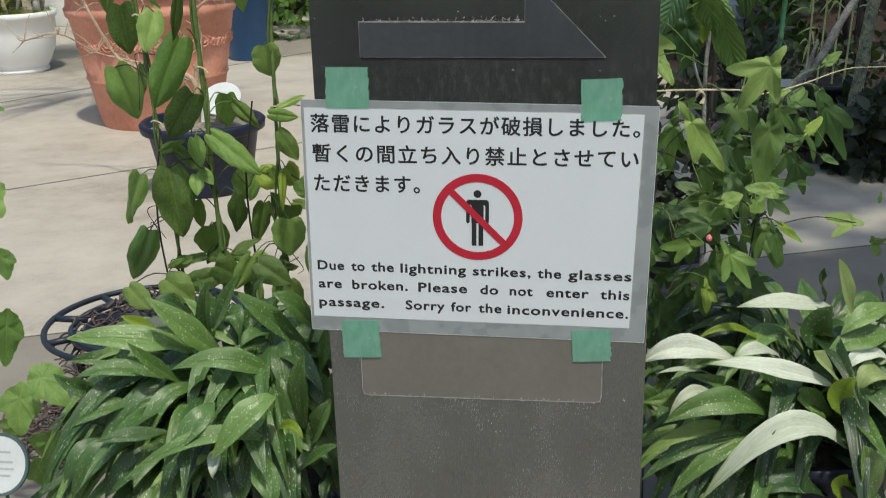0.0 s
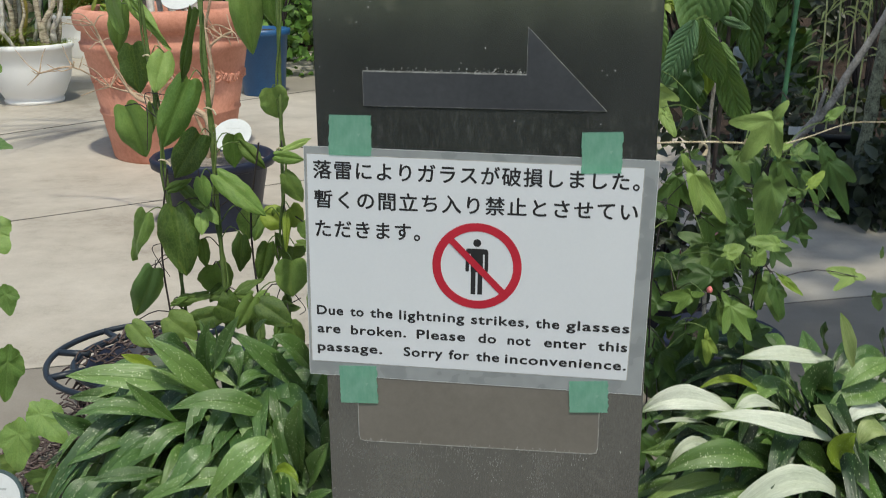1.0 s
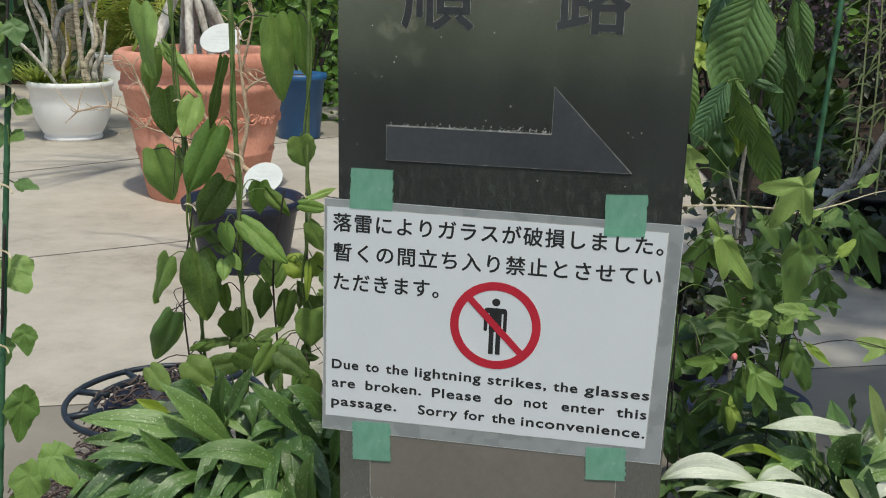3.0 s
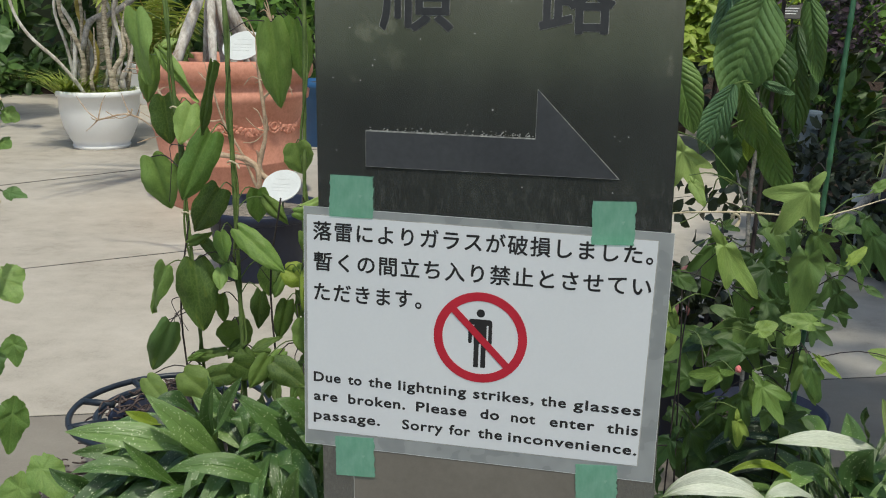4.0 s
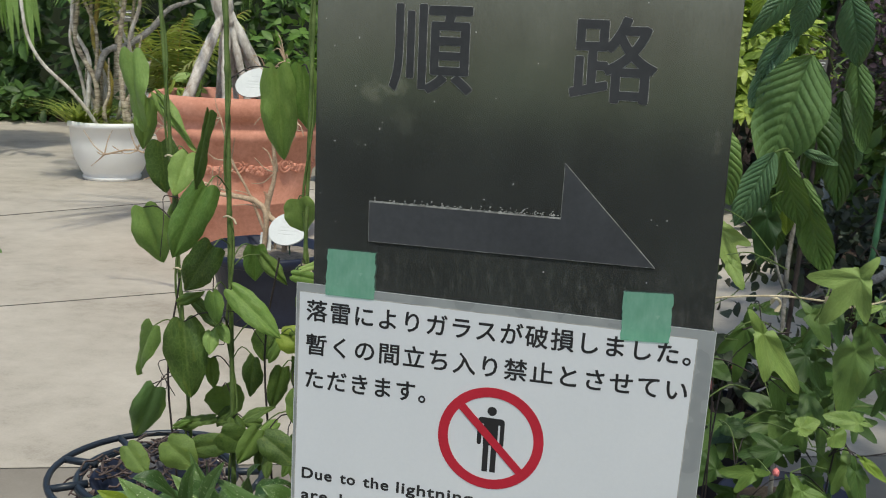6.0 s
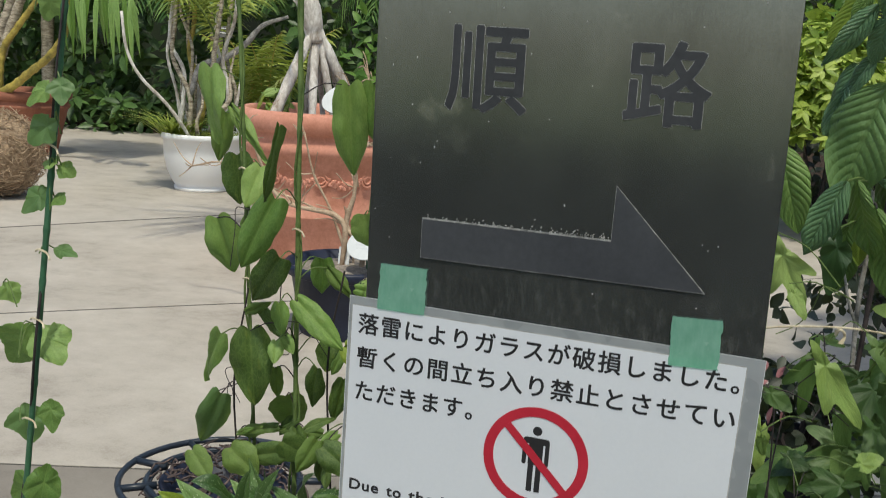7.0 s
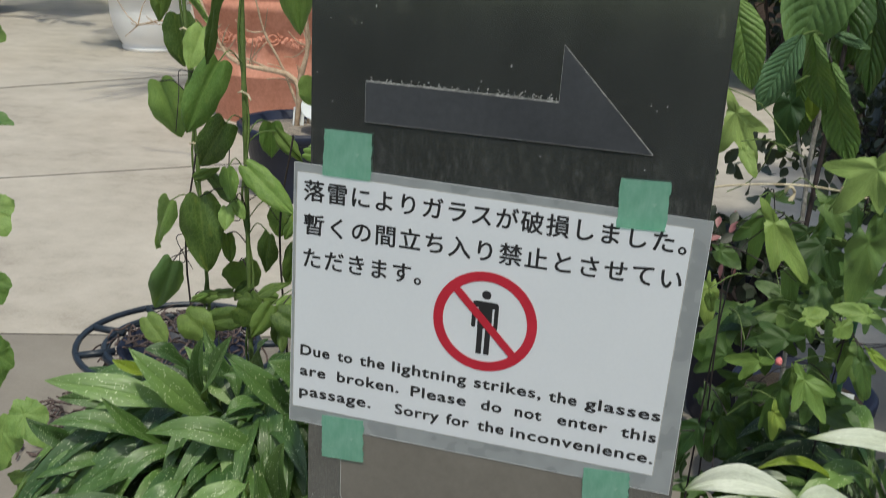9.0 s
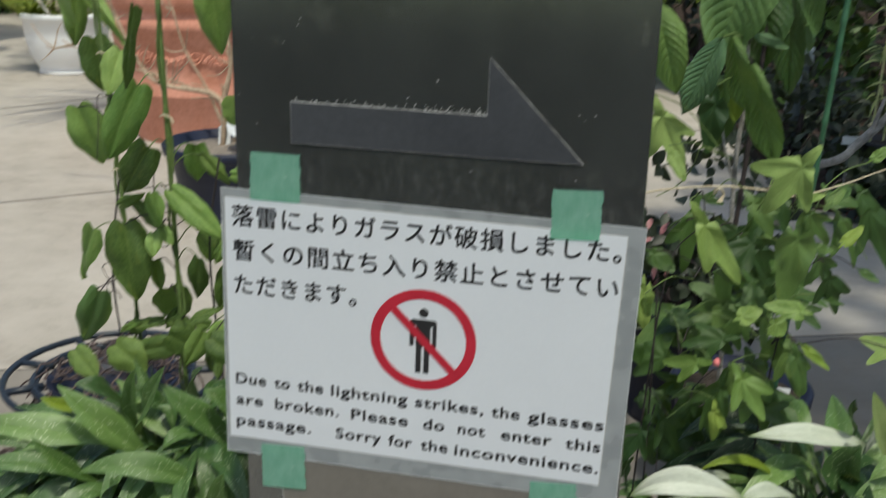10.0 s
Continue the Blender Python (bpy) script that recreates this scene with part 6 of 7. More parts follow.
rng = random.Random(77)
for k in range(110):
    a, r = rng.uniform(0, 6.283), 0.16 * math.sqrt(rng.random())
    x, y, z = r * math.cos(a), r * math.sin(a), 0.175 + 0.06 * (1 - (r / 0.16) ** 2) + rng.uniform(0, 0.03)
    pts = [(x, y, z)]
    h = rng.uniform(0, 6.283)
    for j in range(4):
        h += rng.uniform(-1.4, 1.4)
        pts.append((pts[-1][0] + 0.016 * math.cos(h), pts[-1][1] + 0.016 * math.sin(h), max(0.16, pts[-1][2] + rng.uniform(-0.014, 0.012))))
    part("bark_shred", tube(pts, [0.0026, 0.0020], 5, steps=2), SHREDS, reel)

for k in range(90):
    a, r, z = rng.uniform(2.4, 5.2), rng.uniform(0.135, 0.175), rng.uniform(0.03, 0.20)
    pts = [(r * math.cos(a), r * math.sin(a), z)]
    h = rng.uniform(0, 6.283)
    for j in range(4):
        h += rng.uniform(-1.4, 1.4)
        pts.append((pts[-1][0] + 0.015 * math.cos(h), pts[-1][1] + 0.012 * math.sin(h), max(0.006, pts[-1][2] - rng.uniform(-0.008, 0.02))))
    part("bark_shred", tube(pts, [0.0026, 0.0020], 5, steps=2), SHREDS, reel)

litter = bmesh.new()
for k in range(320):
    a, r = rng.uniform(2.2, 5.6), rng.uniform(0.12, 0.34)
    x, y, z = r * math.cos(a), r * math.sin(a), rng.uniform(0.004, 0.03) + 0.12 * max(0.0, 0.19 - r)
    h = rng.uniform(0, 6.283)
    pts = [(x, y, z)]
    for j in range(4):
        h += rng.uniform(-1.4, 1.4)
        pts.append((pts[-1][0] + 0.016 * math.cos(h), pts[-1][1] + 0.016 * math.sin(h), max(0.004, pts[-1][2] + rng.uniform(-0.01, 0.01))))
    tube(pts, [0.0026, 0.0020], 5, litter, steps=2)
tagged(part("fallen_shreds", litter, SHREDS), "dark bark shreds fallen on the floor round the basket", "bark shreds", kind="stuff").location = (-0.84, 0.86, 0)


# ---- pots across the floor ----
def rim_profile(r0, r1, h, band):
    """Tapered wall with a rolled rim and a moulded band below it."""
    return [(0, 0), (r0, 0), (r0 + 0.004, 0.012), (r0 + (r1 - r0) * 0.32, h * 0.30), (r0 + (r1 - r0) * 0.32 + 0.007, h * 0.31), (r0 + (r1 - r0) * 0.34 + 0.007, h * 0.325), (r0 + (r1 - r0) * 0.345, h * 0.335),
            (r0 + (r1 - r0) * 0.74, h * 0.72), (r0 + (r1 - r0) * 0.75 + 0.012, h * 0.73), (r0 + (r1 - r0) * 0.78 + 0.014, h * 0.78), (r0 + (r1 - r0) * 0.80, h * 0.79), (r1 - 0.035, h * 0.855),
            (r1 - 0.012, h * 0.865), (r1, h * 0.895), (r1 + 0.004, h * 0.94), (r1 - 0.006, h * 0.98), (r1 - 0.03, h), (r1 - 0.055, h * 0.985), (r1 - 0.06, h * 0.9), (r1 - 0.09, h * 0.80), (0, h * 0.78)]


terra = pot("terracotta_planter", "large terracotta planter with a rolled rim, rosettes and a garland relief", (-2.05, 4.02, 0), rim_profile(0.306, 0.448, 0.765, 0.5), TERRA, SOIL, 0.64, 0.35)
facing = math.atan2(-1.2 - 4.02, 0.15 + 2.05)
for k in range(6):
    a = facing + (k - 2) * math.radians(36)
    c = Vector((0.388 * math.cos(a), 0.388 * math.sin(a), 0.44))
    for r in (0.034, 0.018):
        pts = [c + Vector((-math.sin(a) * r * math.cos(j * 0.785), math.cos(a) * r * math.cos(j * 0.785), r * math.sin(j * 0.785))) for j in range(9)]
        part("rosette", tube(pts, 0.007, 6, steps=2), TERRA, terra, smooth=True)
    a2 = facing + (k - 1.5) * math.radians(36)
    for j in range(26):
        f = j / 25 * 2 - 1
        b = a2 + f * math.radians(14.5)
        bm = bmesh.new()
        bmesh.ops.create_icosphere(bm, subdivisions=1, radius=0.011 + 0.007 * (1 - f * f))
        for v in bm.verts:
            v.co *= 1 + 0.3 * rng.uniform(-1, 1)
        z = 0.445 - 0.030 * (1 - f * f) + 0.010 * (j % 3 - 1)
        rr = 0.306 + 0.139 * (z / 0.755) - 0.002
        o = part("garland_bead", bm, TERRA, terra)
        o.location = (rr * math.cos(b), rr * math.sin(b), z)

pandanus = thing("screw_pine", "screw pine with pale trunk on prop roots, in terracotta planter", "tree", (-2.09, 4.02, 0.64))
pandanus.scale = (1.10, 1.10, 1.0)
part("trunk", tube([(-0.02, -0.02, 0.46), (-0.03, -0.03, 0.56), (-0.05, -0.04, 0.65), (-0.13, -0.07, 0.78), (-0.22, -0.08, 0.90), (-0.30, 0.0, 1.15)], [0.042, 0.050, 0.056, 0.058, 0.050], 12, knobs=0.07, rng=random.Random(2)), PALE_BARK, pandanus, smooth=True)
for k, (x, y, r) in enumerate(((-0.13, -0.27, 0.030), (0.03, -0.13, 0.024), (0.20, 0.10, 0.030), (0.09, 0.20, 0.018), (-0.14, 0.15, 0.020), (0.10, 0.0, 0.020), (-0.02, 0.12, 0.016))):
    part("prop_root", tube([(-0.02 + 0.006 * (k % 3), -0.02, 0.54 - 0.02 * (k % 2)), (x * 0.42 - 0.01, y * 0.42 - 0.01, 0.33), (x, y, 0.0)], [r * 0.62, r * 0.88, r * 0.82], 9, knobs=0.12, rng=random.Random(k), steps=8), PALE_BARK, pandanus, smooth=True)
for k in range(26):
    rr = random.Random(900 + k)
    a = rr.uniform(0, 6.283)
    d = Vector((math.cos(a), math.sin(a), 0))
    a0 = Vector((-0.30, 0.0, 1.25)) + d * 0.10
    e0 = Vector((-0.30, 0.0, 1.20)) + d * rr.uniform(0.5, 0.9) - Vector((0, 0, rr.uniform(0.05, 0.4)))
    blade((-0.30, 0.0, 1.13), a0, (a0 + e0) / 2 + Vector((0, 0, 0.10)), e0, 0.04, PALM, pandanus, k)
seedling = thing("seedling", "small yellow-green seedling at the planter's edge", "plant", (-2.08, 4.02, 0.63))
fill_leaves(16, (-0.33, -0.20, -0.02, 0.08, 0.10, 0.24), HEARTS, VINE, (4, 1), (0.06, 0.10), seedling, 45, droop=0.2)
for k in range(4):
    part("stem", tube([(-0.25, 0.03, 0.0), (-0.28 + 0.03 * k, 0.02, 0.12), (-0.32 + 0.05 * k, 0.02, 0.22)], 0.003, 5), STEM, seedling)
label_disc((-1.86, 3.80, 0.835), 0.100, 50, "round white plant label with faint print", 0.16, PLATE_WHITE)

pot("plant_pot", "dark navy plastic pot filled with pale gravel", (-1.345, 2.70, 0), [(0, 0), (0.172, 0), (0.175, 0.008), (0.177, 0.03), (0.214, 0.235), (0.226, 0.236), (0.242, 0.243), (0.246, 0.272), (0.236, 0.281), (0.222, 0.276), (0.212, 0.245), (0, 0.235)], NAVY, GRAVEL, 0.247, 0.214)
label_disc((-1.232, 2.62, 0.375), 0.074, 48, "round white plant label with faint print on a stake", 0.10, PLATE_WHITE)
tag = thing("plant_tag", "blank white plastic plant tag stuck in gravel", "plant label", (-1.36, 2.70, 0.245))
part("tag_plate", box(-0.022, 0.022, -0.001, 0.001, 0.02, 0.09, 0.0005), PLATE_WHITE, tag).rotation_euler = (radians(-20), 0, radians(12))
part("tag_foot", box(-0.007, 0.007, -0.001, 0.001, -0.01, 0.03), PLATE_WHITE, tag).rotation_euler = (radians(-20), 0, radians(12))

twigs = thing("dry_shrub", "leafless shrub with twisted pale dry twigs in the navy pot", "shrub", (-1.335, 2.72, 0.24))
rng = random.Random(41)
MAIN = [
    ([(0.045, 0.0, 0.0), (0.045, 0.0, 0.11), (-0.026, 0.0, 0.175), (0.006, 0.0, 0.33), (-0.013, 0.0, 0.53), (-0.023, 0.0, 0.69)], 0.0105),
    ([(0.0, 0.03, 0.0), (-0.05, 0.08, 0.15), (-0.27, 0.08, 0.24), (-0.46, 0.08, 0.287), (-0.61, 0.08, 0.364), (-0.76, 0.08, 0.338)], 0.0038),
    ([(-0.03, -0.02, 0.0), (-0.037, -0.02, 0.20), (-0.25, -0.02, 0.238), (-0.342, -0.02, 0.30), (-0.43, -0.02, 0.476), (-0.455, -0.02, 0.54)], 0.0085),
    ([(0.006, 0.02, 0.33), (-0.008, 0.02, 0.447), (0.048, 0.02, 0.498), (0.09, 0.02, 0.517)], 0.005),
    ([(-0.02, 0.02, 0.53), (0.017, 0.02, 0.666), (0.035, 0.02, 0.752)], 0.005),
    ([(-0.02, 0.05, 0.0), (-0.12, 0.06, 0.22), (-0.20, 0.06, 0.36), (-0.24, 0.05, 0.52)], 0.005),
]
for p, r in MAIN:
    b = part("branch", tube(p, [r * 1.25, r, 0.0034], 7, knobs=0.2, rng=rng), TWIG, twigs, smooth=True)
    for q in p[2:]:
        for _ in range(5):
            q = Vector(q)
            e = q + Vector((rng.uniform(-0.13, 0.08), rng.uniform(-0.04, 0.04), rng.uniform(-0.05, 0.10)))
            part("twig", tube([q, (q + e) / 2 + Vector((0, 0, rng.uniform(-0.03, 0.03))), e], [0.0030, 0.0015], 5, steps=3, knobs=0.25, rng=rng), TWIG, b)

white = pot("plant_pot", "wide white plastic pot with a footed base on the concrete", (-3.70, 5.60, 0), [(0, 0.012), (0.175, 0.012), (0.18, 0.0), (0.195, 0.0), (0.20, 0.022), (0.190, 0.03), (0.215, 0.07), (0.250, 0.15), (0.272, 0.25), (0.277, 0.365), (0.290, 0.368), (0.294, 0.385), (0.290, 0.405), (0.279, 0.408), (0.266, 0.395), (0.26, 0.36), (0, 0.35)], WHITE_POT, SOIL, 0.375, 0.275)
pot("plant_pot", "white plastic pot standing further back", (-4.62, 8.35, 0), [(0, 0), (0.24, 0), (0.25, 0.02), (0.30, 0.22), (0.31, 0.36), (0.325, 0.37), (0.325, 0.395), (0.30, 0.39), (0.29, 0.35), (0, 0.34)], WHITE_POT, SOIL, 0.36, 0.295)
blue = pot("plant_pot", "tall blue plastic pot with a flat rim", (-2.205, 6.12, 0), [(0, 0), (0.145, 0), (0.15, 0.01), (0.185, 0.42), (0.200, 0.422), (0.205, 0.435), (0.205, 0.465), (0.19, 0.468), (0.18, 0.44), (0, 0.43)], BLUE, SOIL, 0.44, 0.18)
pot("terracotta_planter", "aged terracotta planter with a rolled rim", (-5.97, 6.45, 0), rim_profile(0.29, 0.42, 0.54, 0.5), OLD_TERRA, SOIL, 0.45, 0.33)


# ---- palms and canes ----
def frond(start, way, length, droop, width, n, seed, parent, leaf_len=0.35, material=None, rachis=None):
    rng = random.Random(seed)
    p, d = Vector(start), Vector(way).normalized()
    line = [p.copy()]
    for k in range(n):
        p = p + d * (length / n)
        d = (d + Vector((0, 0, -droop / n))).normalized()
        line.append(p.copy())
    r = part("rachis", tube(line, [0.010, 0.006, 0.003], 6, steps=1), rachis or GOLD_CANE, parent)
    vs, fs, uv = [], [], []
    for k in range(1, len(line)):
        f = k / n
        way_k = (line[k] - line[k - 1]).normalized()
        side = way_k.cross(Vector((0, 0, 1))).normalized()
        for s in (-1, 1):
            q = (side * s * 0.9 + way_k * 0.55 + Vector((0, 0, rng.uniform(-0.25, 0.15)))).normalized()
            L = leaf_len * math.sin(math.pi * (0.15 + 0.8 * f)) * rng.uniform(0.85, 1.1)
            w = width * rng.uniform(0.8, 1.1)
            up = q.cross(way_k).normalized()
            across = q.cross(up)
            a = len(vs)
            for j, (t, ww) in enumerate(((0, 0.4), (0.35, 1.0), (0.7, 0.8), (1.0, 0.05))):
                c = line[k] + q * L * t - Vector((0, 0, L * 0.55 * t * t))
                vs += [c - across * w * ww / 2, c + across * w * ww / 2]
                uv += [(t, 0.0), (t, 1.0)]
            fs += [(a, a + 1, a + 3, a + 2), (a + 2, a + 3, a + 5, a + 4), (a + 4, a + 5, a + 7, a + 6)]
    me = bpy.data.meshes.new("frond_blade")
    me.from_pydata([tuple(v) for v in vs], [], fs)
    lay = me.uv_layers.new(name="UVMap")
    for lp in me.loops:
        lay.data[lp.index].uv = uv[lp.vertex_index]
    o = obj("frond_blade", me, material or PALM, r)
    o["kind"] = "stuff"
    return r


def ringed(r, length, gap, taper=0.3):
    """Radii of a cane with a low ring every gap metres, thinner towards the top."""
    n = max(3, int(length / gap))
    return [r * (1 - taper * k / n) * q for k in range(n) for q in (1.13, 0.97, 0.94, 0.97)]


canes = thing("cane_plant", "ringed canes and golden stalks with arching leaves, in white pot", "potted plant", (-3.69, 5.60, 0.37))
rng = random.Random(51)
for k in range(17):
    m = 1 if k == 3 else (0, 2, 0, 0, 2)[k % 5]
    x, y = rng.uniform(-0.20, 0.20), rng.uniform(-0.14, 0.16)
    lx, h, r = x * 0.9 + rng.uniform(-0.12, 0.14), (rng.uniform(0.95, 1.4) if k < 10 else rng.uniform(0.35, 0.75)), rng.uniform(0.011, 0.024) * (1.0 if k < 10 else 1.2)
    c = 0.075 if k < 10 else 0.03
    lx = lx if k < 10 else x * 0.5
    p = [Vector((x, y, 0)), Vector((x + lx * 0.15 + rng.uniform(-c, c), y, h * 0.25)), Vector((x + lx * 0.5 + rng.uniform(-c, c), y + 0.02, h * 0.48)), Vector((x + lx * 0.75 + rng.uniform(-c, c) * 0.6, y + 0.03, h * 0.70)), Vector((x + lx, y + 0.05, h))]
    part("cane", tube(p, ringed(r, h, 0.07, 0.3 if k < 10 else 0.85), 8, knobs=0.04, rng=rng, steps=22), (CANE, GOLD_CANE, PALE_BARK)[m], canes, smooth=True)
    for j in range(3 if k % 2 and k < 10 else 0):
        a = rng.uniform(0, 6.283)
        frond(p[-2] + Vector((0, 0, 0.10 * rng.random())), (math.cos(a), math.sin(a), 1.5), rng.uniform(0.45, 0.8), 1.4, 0.022, 14, 70 + k * 5 + j, canes, 0.26, GRASS, STEM)
part("cane", tube([(0.0, -0.18, 0), (-0.05, -0.22, 0.107), (-0.14, -0.28, 0.25), (-0.28, -0.37, 0.42), (-0.354, -0.42, 0.60), (-0.38, -0.44, 0.85)], [0.014, 0.012, 0.010], 8, knobs=0.06, rng=rng), PALE_BARK, canes, smooth=True)
part("crooked_branch", tube([(-0.10, -0.02, 0.30), (-0.05, 0.02, 0.50), (0.09, 0.09, 0.56), (0.22, 0.17, 0.67), (0.33, 0.22, 0.81), (0.49, 0.30, 0.88)], [0.022, 0.024, 0.021, 0.012], 8, knobs=0.12, rng=rng), GREY_BARK, canes, smooth=True)


areca = thing("palm", "young palm with yellow-green feathery fronds in a white pot", "palm", (-4.62, 8.35, 0.36))
rng = random.Random(58)
for k in range(9):
    a = 6.283 * k / 9 + rng.uniform(-0.3, 0.3)
    frond((0.05 * math.cos(a), 0.05 * math.sin(a), 0.0), (0.55 * math.cos(a), 0.55 * math.sin(a), 1.5), rng.uniform(0.8, 1.15), 1.3, 0.030, 20, 400 + k, areca, 0.34, GRASS, GOLD_CANE)
for k, (way, length) in enumerate((((0.62, -0.3, 1.2), 1.0), ((0.45, -0.35, 1.2), 0.8), ((0.8, -0.2, 0.9), 0.8))):
    frond((-0.22 + 0.05 * k, -0.08, 0.0), way, length, 0.5, 0.042, 16, 430 + k, areca, 0.26, STRAW_LEAF, GOLD_CANE)


def tuft(count, r, length, seed, flat=0.25):
    rg = random.Random(seed)
    vs, fs, uv = [], [], []
    for _ in range(count):
        a, q = rg.uniform(0, 6.283), r * math.sqrt(rg.random())
        base = Vector((q * math.cos(a), q * math.sin(a), 0))
        h = rg.uniform(0, 6.283)
        d = Vector((math.cos(h), math.sin(h), 0))
        L = length * rg.uniform(0.5, 1.2)
        side = Vector((-d.y, d.x, 0)) * L * 0.035
        k = len(vs)
        for t in (0, 0.5, 1.0):
            c = base + d * L * (flat * t + 0.5 * t * t) + Vector((0, 0, L * (t - 0.55 * t * t)))
            vs += [c - side * (1 - 0.9 * t), c + side * (1 - 0.9 * t)]
            uv += [(t, 0), (t, 1)]
        fs += [(k, k + 1, k + 3, k + 2), (k + 2, k + 3, k + 5, k + 4)]
    me = bpy.data.meshes.new("grass_tuft")
    me.from_pydata([tuple(v) for v in vs], [], fs)
    lay = me.uv_layers.new(name="UVMap")
    for lp in me.loops:
        lay.data[lp.index].uv = uv[lp.vertex_index]
    return me


g = tagged(obj("grass", tuft(700, 0.25, 0.10, 3, 0.6), GRASS), "short yellow-green grass over the white pot's soil", "grass", kind="stuff")
g.location = (-3.69, 5.60, 0.372)

side_tuft = tagged(obj("grass", tuft(150, 0.09, 0.30, 13, 0.9), GRASS), "wispy yellow-green grass spilling over the white pot's rim", "grass", kind="stuff")
side_tuft.location = (-3.88, 5.52, 0.372)

palm = thing("palm", "clump palm with golden canes in an aged terracotta planter", "palm", (-5.97, 6.45, 0.45))
CANES = [
    (CANE, 0.044, [(-0.25, 0.05, 0), (-0.323, 0.05, 0.517), (-0.231, 0.05, 0.827), (-0.165, 0.05, 1.15)]),
    (CANE, 0.048, [(-0.18, -0.05, 0), (-0.17, -0.05, 0.447), (-0.02, -0.05, 0.831), (0.101, -0.05, 1.167)]),
    (CANE, 0.046, [(-0.16, -0.15, 0), (-0.09, -0.15, 0.281), (0.152, -0.15, 0.833), (0.293, -0.15, 1.164)]),
    (GOLD_CANE, 0.031, [(-0.05, -0.2, 0.05), (0.001, -0.2, 0.399), (0.142, -0.2, 0.592), (0.359, -0.2, 0.839), (0.548, -0.2, 1.044)]),
    (GOLD_CANE, 0.038, [(-0.12, -0.25, 0), (-0.091, -0.32, 0.02), (0.185, -0.35, 0.115), (0.389, -0.35, 0.257), (0.588, -0.35, 0.405), (0.751, -0.38, 0.60), (0.85, -0.45, 0.95)]),
]
for mat, r, p in CANES:
    part("cane", tube(p, ringed(r, 1.2, 0.08), 10, knobs=0.03, rng=rng, steps=26), mat, palm, smooth=True)
for k in range(7):
    a = rng.uniform(-1.2, 1.6)
    frond((0.25 + 0.05 * k, -0.1, 1.25 + 0.05 * k), (math.cos(a), math.sin(a) * 0.8 - 0.2, 0.8), rng.uniform(0.8, 1.2), 2.2, 0.05, 13, 170 + k, palm, 0.5)
rib = part("rachis", tube([(0.85, -0.45, 0.95), (0.95, -0.45, 1.0), (1.25, -0.45, 1.03), (1.45, -0.45, 0.98)], [0.022, 0.012, 0.006], 8), GOLD_CANE, palm, smooth=True)
for k in range(15):
    q = Vector((0.72 + 0.05 * k, -0.45 + rng.uniform(-0.04, 0.04), 0.93 + 0.09 * math.sin(math.pi * k / 14)))
    e = q + Vector((rng.uniform(-0.03, 0.12), rng.uniform(-0.1, 0.06), -rng.uniform(0.40, 0.66)))
    leaflet = blade(q, q + Vector((0.01, 0, -0.03)), (q + e) / 2 + Vector((0.02, -0.03, 0.04)), e, rng.uniform(0.042, 0.058), PALM if k % 3 else FRESH, rib, 700 + k, (0.2, -1, 0.2), 0.25, 0.4)
    leaflet.name = "leaflet"

feather = thing("palm", "feathery palm with long drooping dark green fronds behind the pots", "palm", (-5.6, 9.0, 0.06))
part("trunk", tube([(0, 0, 0), (0.05, 0, 0.8), (0.0, 0, 1.9)], [0.09, 0.07, 0.06], 10, knobs=0.1, rng=rng), CANE, feather, smooth=True)
for k in range(13):
    a = 6.283 * k / 13 + rng.uniform(-0.2, 0.2)
    frond((0, 0, 1.9), (math.cos(a), math.sin(a), 0.55), rng.uniform(1.3, 1.7), 2.5, 0.024, 26, 300 + k, feather, 0.5, DEEP_PALM, STEM)
copy_thing(feather, pose(-3.2, 9.6, 0.06, 0, 0, 75))
copy_thing(feather, pose(-7.6, 8.9, 0.06, 0, 0, 140))

ball = thing("root_ball", "round ball of tangled dry straw-coloured roots lying on the floor", "root ball", (-4.53, 4.52, 0.275))
bm = bmesh.new()
bmesh.ops.create_icosphere(bm, subdivisions=3, radius=0.25)
part("core", bm, HAY, ball)
rng = random.Random(61)
mat = bmesh.new()
for k in range(1100):
    d = Vector((rng.gauss(0, 1), rng.gauss(0, 1), rng.gauss(0, 1))).normalized()
    e = (d + Vector((rng.uniform(-0.7, 0.7), rng.uniform(-0.7, 0.7), rng.uniform(-0.5, 0.5)))).normalized()
    m = (d + e).normalized()
    lift, thick = rng.uniform(0.255, 0.285), rng.uniform(0.0016, 0.0036)
    line = [d * 0.252, m * lift, e * rng.uniform(0.255, 0.31)]
    if k < 240:
        part("root", tube(line, thick, 5, steps=4), HAY, ball)
    else:
        tube(line, thick * 0.8, 4, mat, steps=3)
part("root_tangle", mat, HAY, ball)["kind"] = "stuff"


# ---- shrubs and beds behind ----
def hedge_box(x0, x1, y0, y1, z0, z1):
    def f(rng):
        y = y0 + (y1 - y0) * rng.rand() ** 2
        x = rng.uniform(x0, x1)
        h = (z1 - z0) * (0.75 + 0.25 * math.sin(2.1 * x) * math.cos(1.3 * x + 1))
        return (x, y + 0.25 * math.sin(3 * x) + 0.2 * math.sin(9 * x), z0 + h * rng.rand()), (0, -1, 0.2)
    return f


